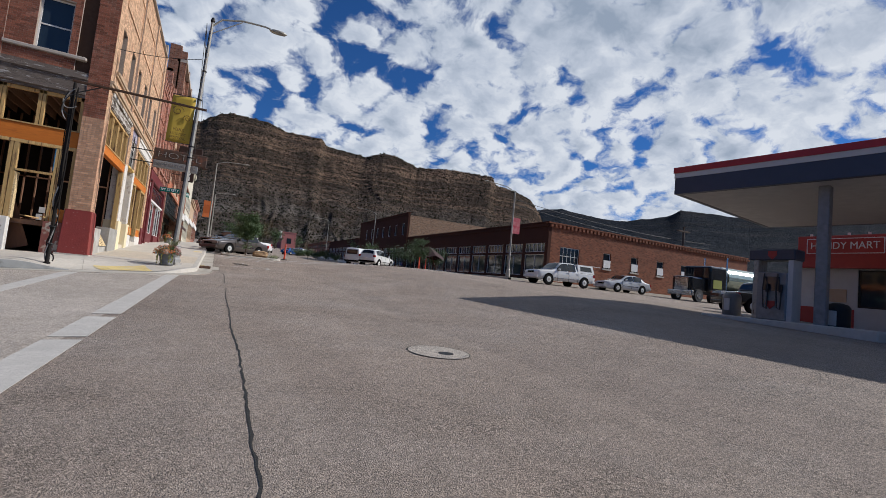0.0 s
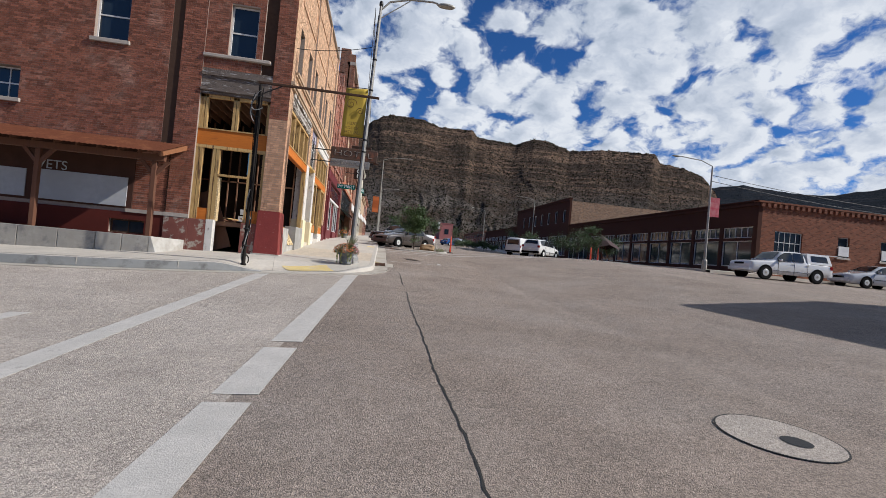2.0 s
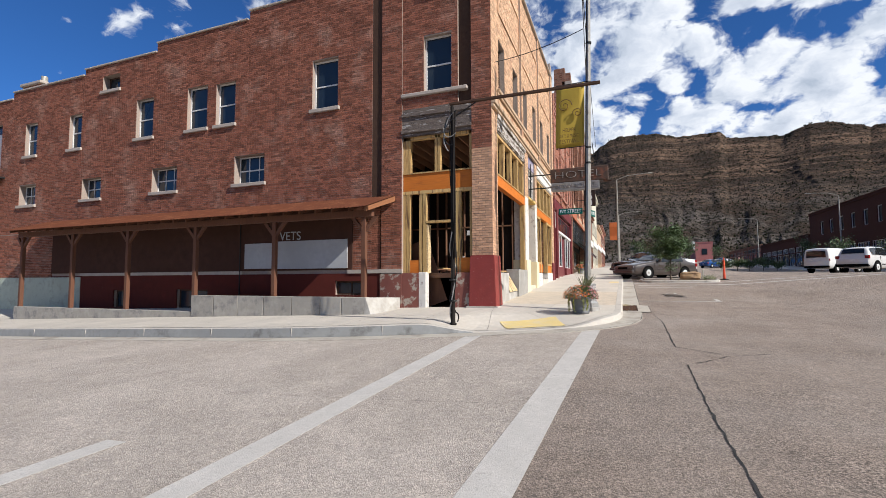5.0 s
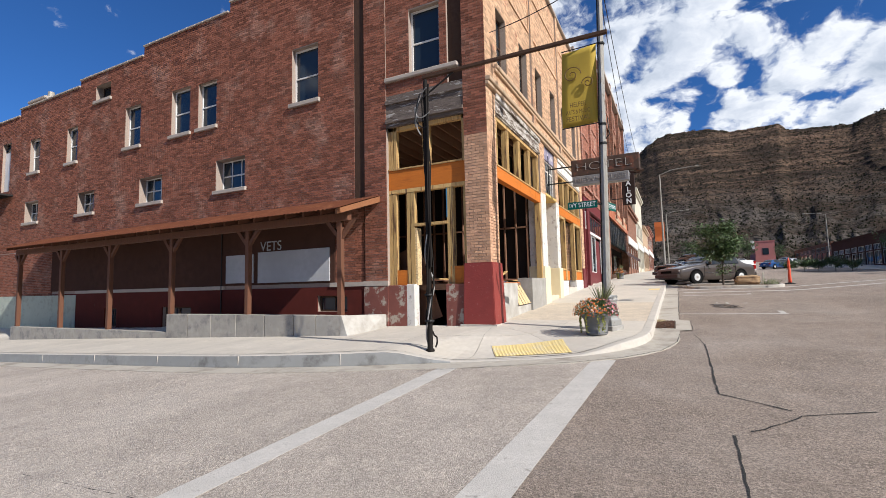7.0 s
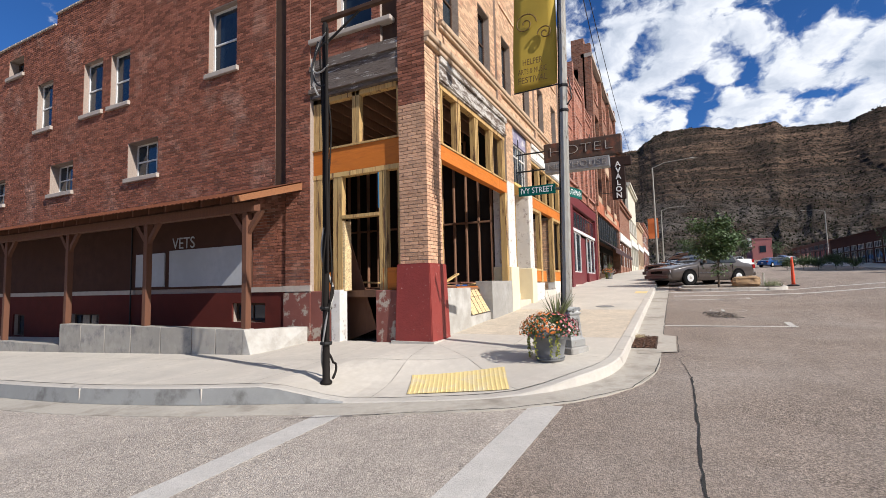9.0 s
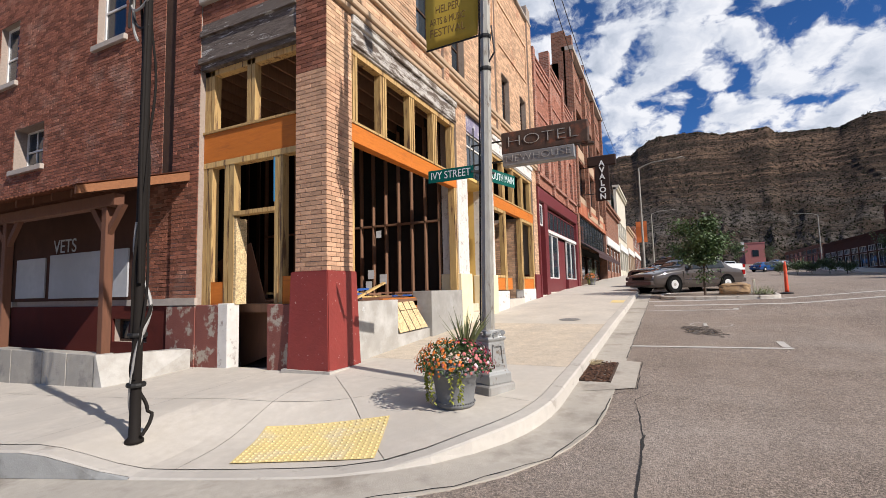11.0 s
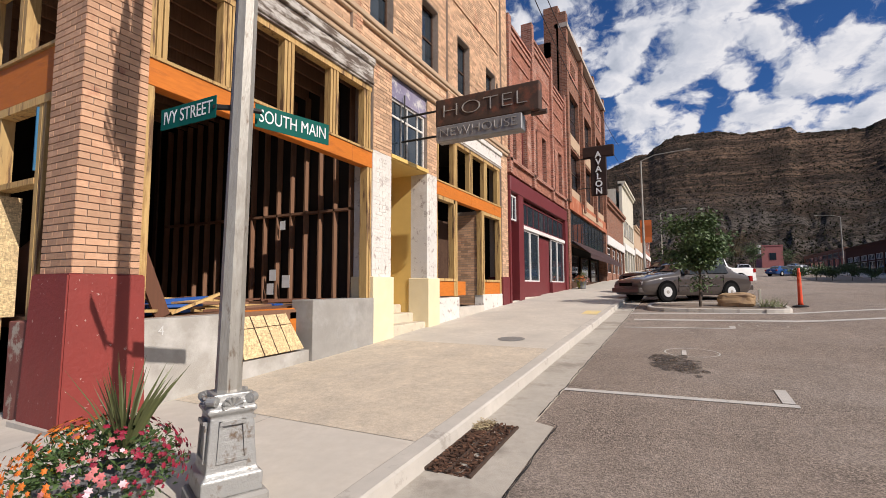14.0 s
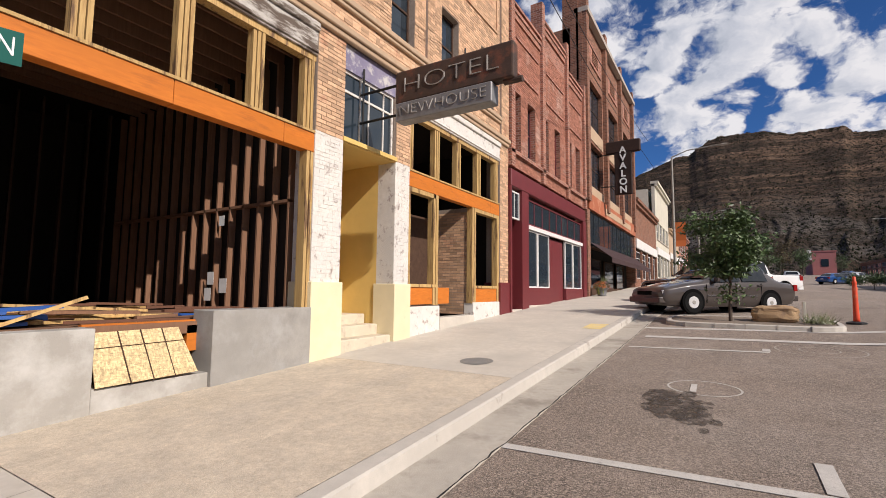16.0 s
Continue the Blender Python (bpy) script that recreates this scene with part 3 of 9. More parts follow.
stripe([(4.1, 9.25), (6.35, 9.6), (6.35, 9.7), (4.1, 9.35)], "bay_line")
stripe([(6.25, 9.72), (6.25, 10.0), (6.37, 10.0), (6.37, 9.72)], "bay_line")
stripe([(4.2, 10.6), (22.0, 13.0), (22.0, 13.25), (4.2, 10.85)], "crossing_line")
stripe([(4.0, 12.0), (22.0, 15.4), (22.0, 15.65), (4.0, 12.25)], "crossing_line")


def ribbon(name, pts, w, mat, lift, parent=ROAD, seed=1):
    """A thin uneven seam along a line on the road."""
    rnd = random.Random(seed)
    bm = bmesh.new()
    prev = None
    dense = []
    for (ax, ay), (bx, by) in zip(pts, pts[1:]):
        n = max(2, int(math.hypot(bx - ax, by - ay) / 0.12))
        dense += [(ax + (bx - ax) * i / n, ay + (by - ay) * i / n) for i in range(n)]
    for i, (x, y) in enumerate(dense):
        j = min(i + 1, len(dense) - 1)
        k = max(i - 1, 0)
        dx, dy = dense[j][0] - dense[k][0], dense[j][1] - dense[k][1]
        ln = math.hypot(dx, dy) or 1
        nx, ny = -dy / ln, dx / ln
        h = w * rnd.uniform(0.45, 1.2) / 2
        o = rnd.uniform(-0.012, 0.012)
        cur = [bm.verts.new((x + nx * (o + s * h), y + ny * (o + s * h), ground_z(x, y) + lift)) for s in (-1, 1)]
        if prev:
            bm.faces.new([prev[0], cur[0], cur[1], prev[1]])
        prev = cur
    return part(name, bm, mat, parent)


ribbon("crack", [(4.15, -22), (4.28, -13.7), (4.24, -12.1), (4.27, -10.5), (4.26, -8.33), (4.26, -7.56), (4.32, -5.52)], 0.024, "crack", 0.004, seed=3)
ribbon("crack", [(4.91, -4.7), (4.55, -4.42), (4.3, -4.23), (4.33, -2.6), (4.34, -0.7)], 0.027, "crack", 0.005, seed=13)
ribbon("crack", [(5.6, -4.5), (4.95, -4.86), (4.58, -5.38), (4.34, -5.62)], 0.02, "crack", 0.005, seed=17)
ribbon("crack", [(4.35, -0.9), (4.2, 0.3), (4.5, 0.9)], 0.009, "crack", 0.004, seed=5)
ribbon("crack", [(-1.5, -8.3), (0.5, -8.25), (2.3, -8.1)], 0.012, "crack", 0.004, seed=6)


def disc_on_road(name, x, y, r0, r1, mat, lift, parent, ry=1.0, seg=40, jag=0.0):
    rnd = random.Random(int(x * 100))
    bm = bmesh.new()
    out, inn = [], []
    for i in range(seg):
        t = 2 * math.pi * i / seg
        k = 1 + jag * rnd.uniform(-1, 1)
        for lst, r in ((out, r1 * k), (inn, r0)):
            px, py = x + r * math.cos(t), y + r * math.sin(t) * ry
            lst.append(bm.verts.new((px, py, ground_z(px, py) + lift)))
    if r0 > 0:
        for i in range(seg):
            j = (i + 1) % seg
            bm.faces.new([inn[i], out[i], out[j], inn[j]])
    else:
        for v in inn:
            bm.verts.remove(v)
        bm.faces.new(out)
    return part(name, bm, mat, parent)


MH = thing("manhole", (7.0, -13.38, ground_z(7.0, -13.38)), "round concrete manhole collar with an iron lid in asphalt", "manhole cover")
disc_on_road("collar", 7.0, -13.38, 0.0, 0.455, "asphalt_old", 0.010, MH)
disc_on_road("gap", 7.0, -13.38, 0.455, 0.47, "crack", 0.011, MH)
disc_on_road("lid", 7.06, -13.50, 0.0, 0.115, "black_iron", 0.016, MH, seg=24)
for ox, oy, orad, oj in ((5.2, 5.6, 0.30, 0.08), (5.05, 5.95, 0.22, 0.1), (5.38, 5.35, 0.2, 0.1), (5.45, 5.8, 0.12, 0.12), (4.95, 5.5, 0.1, 0.1), (5.3, 6.2, 0.09, 0.1), (5.6, 5.2, 0.06, 0.1), (4.9, 6.2, 0.05, 0.1), (5.5, 4.9, 0.05, 0.1)):
    disc_on_road("oil_stain", ox, oy, 0.0, orad, "oil", 0.005 + orad * 0.004, ROAD, 1.6, 28, oj)
disc_on_road("chalk_ring", 5.45, 6.6, 0.40, 0.425, "paint_line", 0.005, ROAD, 0.9)
stripe([(5.3, 6.35), (5.3, 6.75), (5.37, 6.75), (5.37, 6.35)], "chalk_mark")
MH2 = thing("manhole", (7.1, 10.2, ground_z(7.1, 10.2)), "flat asphalt-filled manhole ring in the road", "manhole cover")
disc_on_road("ring", 7.1, 10.2, 0.63, 0.65, "joint", 0.007, MH2)
disc_on_road("lid", 7.1, 10.2, 0.28, 0.30, "joint", 0.007, MH2, seg=24)

KERB_PTS = [(-30, -4.0), (-14, -4.0), (-7, -3.95), (-4, -3.85), (-2, -3.55), (-0.6, -3.2), (0.6, -2.9), (1.3, -2.7), (2.1, -2.42), (2.75, -2.0), (3.2, -1.4), (3.42, -0.6), (3.45, 0.5), (3.46, 2), (3.47, 6), (3.5, 10), (3.5, 20), (3.5, 40), (3.5, 95)]


def smooth_line(pts, step):
    out = []
    p = [Vector(q) for q in pts]
    for i in range(len(p) - 1):
        a, b, c, d = p[max(i - 1, 0)], p[i], p[i + 1], p[min(i + 2, len(p) - 1)]
        n = max(1, int((c - b).length / step))
        ta, tb = (c - a) / max((c - a).length, 1e-6) * (c - b).length, (d - b) / max((d - b).length, 1e-6) * (c - b).length
        for k in range(n):
            t = k / n
            h = (2 * t**3 - 3 * t**2 + 1, t**3 - 2 * t**2 + t, -2 * t**3 + 3 * t**2, t**3 - t**2)
            out.append(b * h[0] + ta * h[1] + c * h[2] + tb * h[3])
    return out + [p[-1]]


KERB = smooth_line(KERB_PTS, 0.26)


def pave_z(x, y):
    """Pavement level, dropped to the road at the corner ramp."""
    d = math.hypot((x - 1.4) * 0.75, (y + 2.7))
    k = min(1.0, max(0.0, (d - 0.75) / 1.1))
    k = k * k * (3 - 2 * k)
    return walk_z(x, y) * k + (ground_z(x, y) + 0.03) * (1 - k)


def side_of(i):
    a, b = KERB[max(i - 1, 0)], KERB[min(i + 1, len(KERB) - 1)]
    d = (b - a).normalized()
    return Vector((d.y, -d.x))


M["leaf_litter"] = surf("leaf_litter", (0.13, 0.062, 0.034), (0.055, 0.028, 0.017), 40, 0.9, 0.0, island=0.55)
M["straw"] = surf("straw", (0.5, 0.41, 0.24), (0.36, 0.28, 0.15), 40, 0.9, 0.0, island=0.35)
M["cover_iron"] = surf("grey_cover_iron", (0.27, 0.265, 0.25), (0.2, 0.195, 0.185), 25, 0.6, 0.3, 60, metal=0.2)
M["kerb_grey"] = surf("grey_kerb_face", (0.33, 0.335, 0.32), (0.25, 0.25, 0.238), 4, 0.85, 0.2, 60, stain=(0.15, 0.145, 0.135), stain_scale=1.6, stain_lo=0.55, stain_hi=0.68)
M["grate_iron"] = surf("grate_iron", (0.075, 0.045, 0.03), (0.04, 0.026, 0.018), 30, 0.8, 0.3, metal=0.2)


def build_kerb():
    kerb = thing("kerb", (3.45, 2, 0.0), "pale concrete kerb with gutter apron", "kerb", kind="structure")
    prof_top, prof_gut = bmesh.new(), bmesh.new()
    rows_t, rows_g = [], []
    for i, p in enumerate(KERB):
        n = side_of(i)
        zt, zg = pave_z(p.x, p.y), ground_z(p.x, p.y)
        face = max(0.0, zt - zg)
        rt = [(-0.1640, zt), (-0.02, zt - 0.004), (0.0, zt - 0.02 * min(1, face * 8)), (0.02, zg + 0.015), (0.02, zg - 0.1)]
        rows_t.append([prof_top.verts.new((p.x + n.x * o, p.y + n.y * o, z)) for o, z in rt])
        wide = 0.50
        q = (p.x + n.x * wide, p.y + n.y * wide)
        rg = [(0.015, zg + 0.012), (wide, ground_z(*q) + 0.014), (wide + 0.004, ground_z(*q) - 0.05)]
        rows_g.append([prof_gut.verts.new((p.x + n.x * o, p.y + n.y * o, z)) for o, z in rg])
    face_bm = bmesh.new()
    run = 0.0
    for bm, rows in ((prof_top, rows_t), (prof_gut, rows_g)):
        for a, b in zip(rows, rows[1:]):
            for k in range(len(a) - 1):
                if bm is prof_top and k >= 2 and a[0].co.x < 0.2 and a[0].co.y < 0:
                    if k == 2:
                        off = Vector((0, -0.006, 0))
                        face_bm.faces.new([face_bm.verts.new(v.co + off) for v in (a[2], b[2], b[3], a[3])])
                        run += (b[2].co - a[2].co).length
                        if run > 2.3:
                            run = 0.0
                            jt = bmesh.new()
                            box(jt, a[2].co.x - 0.012, a[2].co.x + 0.012, a[2].co.y - 0.022, a[2].co.y + 0.01, a[3].co.z - 0.01, a[2].co.z)
                            part("joint", jt, "kerb", kerb)
                    continue
                bm.faces.new([a[k], b[k], b[k + 1], a[k + 1]])
    part("kerb_face", face_bm, "kerb_grey", kerb, "grey concrete kerb face")
    part("kerb_stone", prof_top, "kerb", kerb)
    part("gutter", prof_gut, "gutter", kerb)
    apron = bmesh.new()
    road_quad(apron, [(3.6, 0.45), (3.6, 2.45), (4.18, 2.25), (4.18, 0.75)], 0.018)
    part("drain_apron", apron, "gutter", kerb)
    ribbon("apron_edge", [(3.94, 0.35), (4.2, 0.72), (4.2, 2.28), (3.96, 2.5)], 0.014, "crack", 0.02, kerb, 9)
    ribbon("gutter_edge", [(0.0, -3.72), (1.1, -3.28), (2.4, -2.78), (3.1, -2.32), (3.66, -1.6), (3.9, -0.7), (3.95, 0.35)], 0.014, "crack", 0.017, kerb, 10)
    ribbon("gutter_edge", [(3.96, 2.5), (3.97, 6), (4.0, 10), (4.0, 13)], 0.016, "crack", 0.017, kerb, 11)
    g = thing("storm_drain_grate", (3.55, 1.5, ground_z(3.6, 1.5)), "rusty iron storm drain grate set in the gutter", "drain grate")
    bm = bmesh.new()
    for k in range(11):
        y = 0.95 + k * 0.108
        bar = bmesh.new()
        box(bar, 3.49, 3.86, y, y + 0.022, ground_z(3.7, y) + 0.012, ground_z(3.7, y) + 0.030)
        part("bar", bar, "grate_iron", g)
    rnd = random.Random(21)
    debris, straw = bmesh.new(), bmesh.new()
    for k in range(1500):
        px, py = rnd.uniform(3.48, 3.86), rnd.uniform(0.93, 2.09)
        c = Vector((px, py, ground_z(3.7, py) + rnd.uniform(0.016, 0.04)))
        d = Vector((rnd.gauss(0, 1), rnd.gauss(0, 1), rnd.gauss(0, 0.25))).normalized()
        s = d.orthogonal().normalized() * rnd.uniform(0.006, 0.014)
        d = d * rnd.uniform(0.015, 0.045)
        debris.faces.new([debris.verts.new(q) for q in (c - d, c + s, c + d, c - s)])
    tagged(part("leaf_litter", debris, "leaf_litter", g, "brown leaf litter clogging the grate"), kind="stuff")
    for k in range(160):
        px, py = rnd.uniform(3.48, 3.62), rnd.uniform(1.85, 2.12)
        c = Vector((px, py, ground_z(3.7, py) + rnd.uniform(0.02, 0.06)))
        d = Vector((rnd.gauss(0, 1), rnd.gauss(0, 1), rnd.gauss(0.2, 0.3))).normalized() * rnd.uniform(0.04, 0.1)
        s = d.orthogonal().normalized() * 0.004
        straw.faces.new([straw.verts.new(q) for q in (c - d - s, c - d + s, c + d)])
    tagged(part("dry_straw", straw, "straw", g, "tuft of dry straw"), kind="stuff")
    bm = bmesh.new()
    for x in (3.47, 3.66, 3.86):
        a, b = ground_z(3.7, 0.93), ground_z(3.7, 2.09)
        tube(bm, (x, 0.93, a + 0.022), (x, 2.09, b + 0.022), 0.018, seg=6)
    tagged(part("frame", bm, "grate_iron", g), kind="stuff")
    # flat near-black sheet under the bars, drawn for the shade of the drain
    road_quad(pit := bmesh.new(), [(3.47, 0.93), (3.47, 2.09), (3.87, 2.09), (3.87, 0.93)], 0.0135)
    part("pit", pit, "crack", g)


build_kerb()


def build_pavement():
    pave = thing("pavement", (1.7, 5, walk_z(1.7, 5)), "light concrete sidewalk slabs with a tan patch", "sidewalk", kind="structure")
    inner = []
    for p in KERB:
        if p.x < -0.0 and p.y < 0:
            inner.append(Vector((p.x, 0.1)))
        elif p.y < 0.0:
            inner.append(Vector((-0.0, 0.1)))
        else:
            inner.append(Vector((-0.1, max(0.1, p.y))))
    edge = [p - side_of(i) * 0.165 for i, p in enumerate(KERB)]
    base = bmesh.new()
    rows = []
    for a, b in zip(inner, edge):
        rows.append([base.verts.new((q.x, q.y, pave_z(q.x, q.y) - 0.03)) for q in (a.lerp(b, k / 12) for k in range(13))])
    for r, s in zip(rows, rows[1:]):
        for k in range(12):
            if (r[k].co - s[k].co).length < 1e-6:
                base.faces.new([r[k], s[k + 1], r[k + 1]])
            else:
                base.faces.new([r[k], s[k], s[k + 1], r[k + 1]])
    part("bed", base, "joint", pave)
    i = 0
    while i < len(KERB) - 1 and KERB[i].y < 60:
        j = min(i + 6, len(KERB) - 1)
        if KERB[i].y > 0.4 and KERB[i].x > 3:
            stop = next((v for v in (1.2, 5.3, 9.2, 13, 17, 21, 25, 30, 36, 43, 51, 61) if v > KERB[i].y + 0.3), 70)
            j = next((k for k in range(i + 1, len(KERB)) if KERB[k].y >= stop), len(KERB) - 1)
        for f0, f1 in ((0.0, 1.0),) if KERB[i].y > 0.4 and KERB[i].x > 3 else ((0.0, 0.5), (0.5, 1.0)):
            bm = bmesh.new()
            rows = []
            for k in range(i, j + 1):
                a, b = inner[k], edge[k]
                cut = 0.004
                p, q = a.lerp(b, f0), a.lerp(b, f1)
                d = (b - a).normalized() * cut
                rows.append([p + d, *[p.lerp(q, e / 6) for e in range(1, 6)], q - d])
            along = 0.004
            for rr, s in ((rows[0], rows[1]), (rows[-1], rows[-2])):
                for k in range(7):
                    v = s[k] - rr[k]
                    if v.length > 0.05:
                        rr[k] = rr[k] + v.normalized() * along
            vr = [[bm.verts.new((q.x, q.y, pave_z(q.x, q.y))) for q in r] for r in rows]
            for r, s in zip(vr, vr[1:]):
                for k in range(6):
                    if (r[k].co - s[k].co).length < 0.004:
                        bm.faces.new([r[k], s[k + 1], r[k + 1]])
                    else:
                        bm.faces.new([r[k], s[k], s[k + 1], r[k + 1]])
            mid = (rows[len(rows) // 2][3])
            tan = 1.2 < mid.y < 5.2 and mid.x > 0.3
            part("slab", bm, "concrete_tan" if tan else "concrete", pave)
        i = j
    # tactile plate
    tp = thing("tactile_plate", (1.45, -1.9, pave_z(1.45, -1.9)), "yellow tactile warning plate set in the corner ramp", "tactile paving", kind="structure")
    c = [Vector(p) for p in ((0.62, -1.75), (1.92, -1.32), (2.25, -2.1), (0.98, -2.52))]
    bm = bmesh.new()
    N = 8
    grid = [[None] * (N + 1) for _ in range(N + 1)]
    for a in range(N + 1):
        for b in range(N + 1):
            q = c[0].lerp(c[1], a / N).lerp(c[3].lerp(c[2], a / N), b / N)
            grid[a][b] = bm.verts.new((q.x, q.y, pave_z(q.x, q.y) + 0.012))
    for a in range(N):
        for b in range(N):
            bm.faces.new([grid[a][b], grid[a][b + 1], grid[a + 1][b + 1], grid[a + 1][b]])
    part("plate", bm, "tactile", tp)
    bm = bmesh.new()
    for a in range(22):
        for b in range(14):
            q = c[0].lerp(c[1], (a + 0.5) / 22).lerp(c[3].lerp(c[2], (a + 0.5) / 22), (b + 0.5) / 14)
            z = pave_z(q.x, q.y) + 0.012
            tube(bm, (q.x, q.y, z), (q.x, q.y, z + 0.008), 0.018, 0.01, 6)
    tagged(part("domes", bm, "tactile", tp), kind="stuff")
    yp = bmesh.new()
    q = [(2.9, 10.4), (3.32, 10.4), (3.32, 11.3), (2.9, 11.3)]
    yp.faces.new([yp.verts.new((x, y, pave_z(x, y) + 0.004)) for x, y in q])
    part("ramp_plate", yp, "tactile", pave, "yellow ramp plate")
    hc = thing("hand_hole_cover", (2.4, 6.2, pave_z(2.4, 6.2)), "round grey iron utility cover in the sidewalk", "manhole cover")
    bm = bmesh.new()
    vs = [bm.verts.new((2.4 + 0.26 * math.cos(t), 6.2 + 0.26 * math.sin(t), pave_z(2.4 + 0.26 * math.cos(t), 6.2 + 0.26 * math.sin(t)) + 0.005)) for t in [k * math.pi / 12 for k in range(24)]]
    bm.faces.new(vs)
    part("cover", bm, "cover_iron", hc)


build_pavement()


# ---- mountains ----
def mountain_material(name, dark, brown, tan, scree_col, scrub, low, high, k=1.0):
    """Scrub-speckled slope with pale weathered strata on the steep faces and scree fans."""
    m = surf(name, brown, dark, 0.045 / k, 0.95, 0.0, coarse=0.006 / k, spec=0.04, tight=0.14)
    nt = m.node_tree
    n, l = nt.nodes, nt.links
    bsdf = n["Principled BSDF"]
    col = bsdf.inputs["Base Color"].links[0].from_socket
    geo = n.new("ShaderNodeNewGeometry")

    def noise_at(scale3, detail=5.0, rough=0.6):
        mp = n.new("ShaderNodeMapping")
        mp.inputs["Scale"].default_value = [v / k for v in scale3]
        l.new(geo.outputs["Position"], mp.inputs[0])
        t = n.new("ShaderNodeTexNoise")
        t.inputs["Scale"].default_value, t.inputs["Detail"].default_value, t.inputs["Roughness"].default_value = 1.0, detail, rough
        l.new(mp.outputs[0], t.inputs["Vector"])
        return t.outputs["Fac"]

    def rng(src, lo, hi, a=0.0, b=1.0):
        r = n.new("ShaderNodeMapRange")
        l.new(src, r.inputs[0])
        for i, v in enumerate((lo, hi, a, b)):
            r.inputs[i + 1].default_value = v
        return r.outputs[0]

    def times(a, b):
        x = n.new("ShaderNodeMath")
        x.operation = "MULTIPLY"
        l.new(a, x.inputs[0])
        l.new(b, x.inputs[1])
        return x.outputs[0]

    def over(fac, base, c):
        x = n.new("ShaderNodeMix")
        x.data_type = "RGBA"
        l.new(fac, x.inputs["Factor"])
        l.new(base, x.inputs[6])
        x.inputs[7].default_value = (*c, 1)
        return x.outputs[2]

    sep = n.new("ShaderNodeSeparateXYZ")
    l.new(geo.outputs["Position"], sep.inputs[0])
    nrm = n.new("ShaderNodeSeparateXYZ")
    l.new(geo.outputs["Normal"], nrm.inputs[0])
    steep = rng(nrm.outputs[2], 0.72, 0.42)
    up_high = rng(sep.outputs[2], low, high)
    broken = rng(noise_at((0.010, 0.010, 0.02)), 0.36, 0.54)
    ledge = rng(noise_at((0.0035, 0.0035, 0.075), 4.0), 0.49, 0.56)
    thin = rng(noise_at((0.006, 0.006, 0.26), 4.0), 0.50, 0.58)
    col = over(times(times(ledge, broken), up_high), col, tan)
    col = over(times(thin, times(up_high, broken)), col, tuple(v * 0.55 for v in tan))
    col = over(times(rng(noise_at((0.02, 0.02, 0.012), 6.0, 0.65), 0.46, 0.6), times(steep, up_high)), col, tuple(v * 0.9 for v in tan))
    scree = rng(noise_at((0.016, 0.016, 0.008), 8.0, 0.72), 0.43, 0.58)
    col = over(times(scree, rng(sep.outputs[2], high, low * 0.6)), col, scree_col)
    col = over(times(rng(noise_at((0.17, 0.17, 0.17), 4.0, 0.7), 0.52, 0.57), rng(nrm.outputs[2], 0.25, 0.6)), col, scrub)
    col = over(rng(noise_at((0.42, 0.42, 0.42), 3.0), 0.58, 0.63), col, tuple(v * 0.7 for v in scrub))
    l.new(col, bsdf.inputs["Base Color"])
    bn = n.new("ShaderNodeBump")
    bn.inputs["Strength"].default_value, bn.inputs["Distance"].default_value = 1.0, 7.0 * k
    l.new(noise_at((0.09, 0.09, 0.14), 8.0, 0.78), bn.inputs["Height"])
    l.new(bn.outputs[0], bsdf.inputs["Normal"])
    return m


# scrubby rock, kept darker than stone so cloud shade is in the colours
M["rock"] = mountain_material("mountain_rock", (0.036, 0.028, 0.023), (0.080, 0.056, 0.041), (0.185, 0.122, 0.084), (0.150, 0.132, 0.118), (0.022, 0.021, 0.016), 80, 160)
# bluish tones put the haze of distance into the rock colour
M["rock_far"] = mountain_material("far_rock_haze_tinted", (0.013, 0.018, 0.028), (0.020, 0.025, 0.035), (0.045, 0.043, 0.047), (0.034, 0.037, 0.045), (0.010, 0.015, 0.020), 260, 420, 2.6)
M["pine_scrub"] = surf("pine_scrub", (0.036, 0.037, 0.022), (0.024, 0.026, 0.015), 0.2, 0.9, 0.0, island=0.4, spec=0.05)


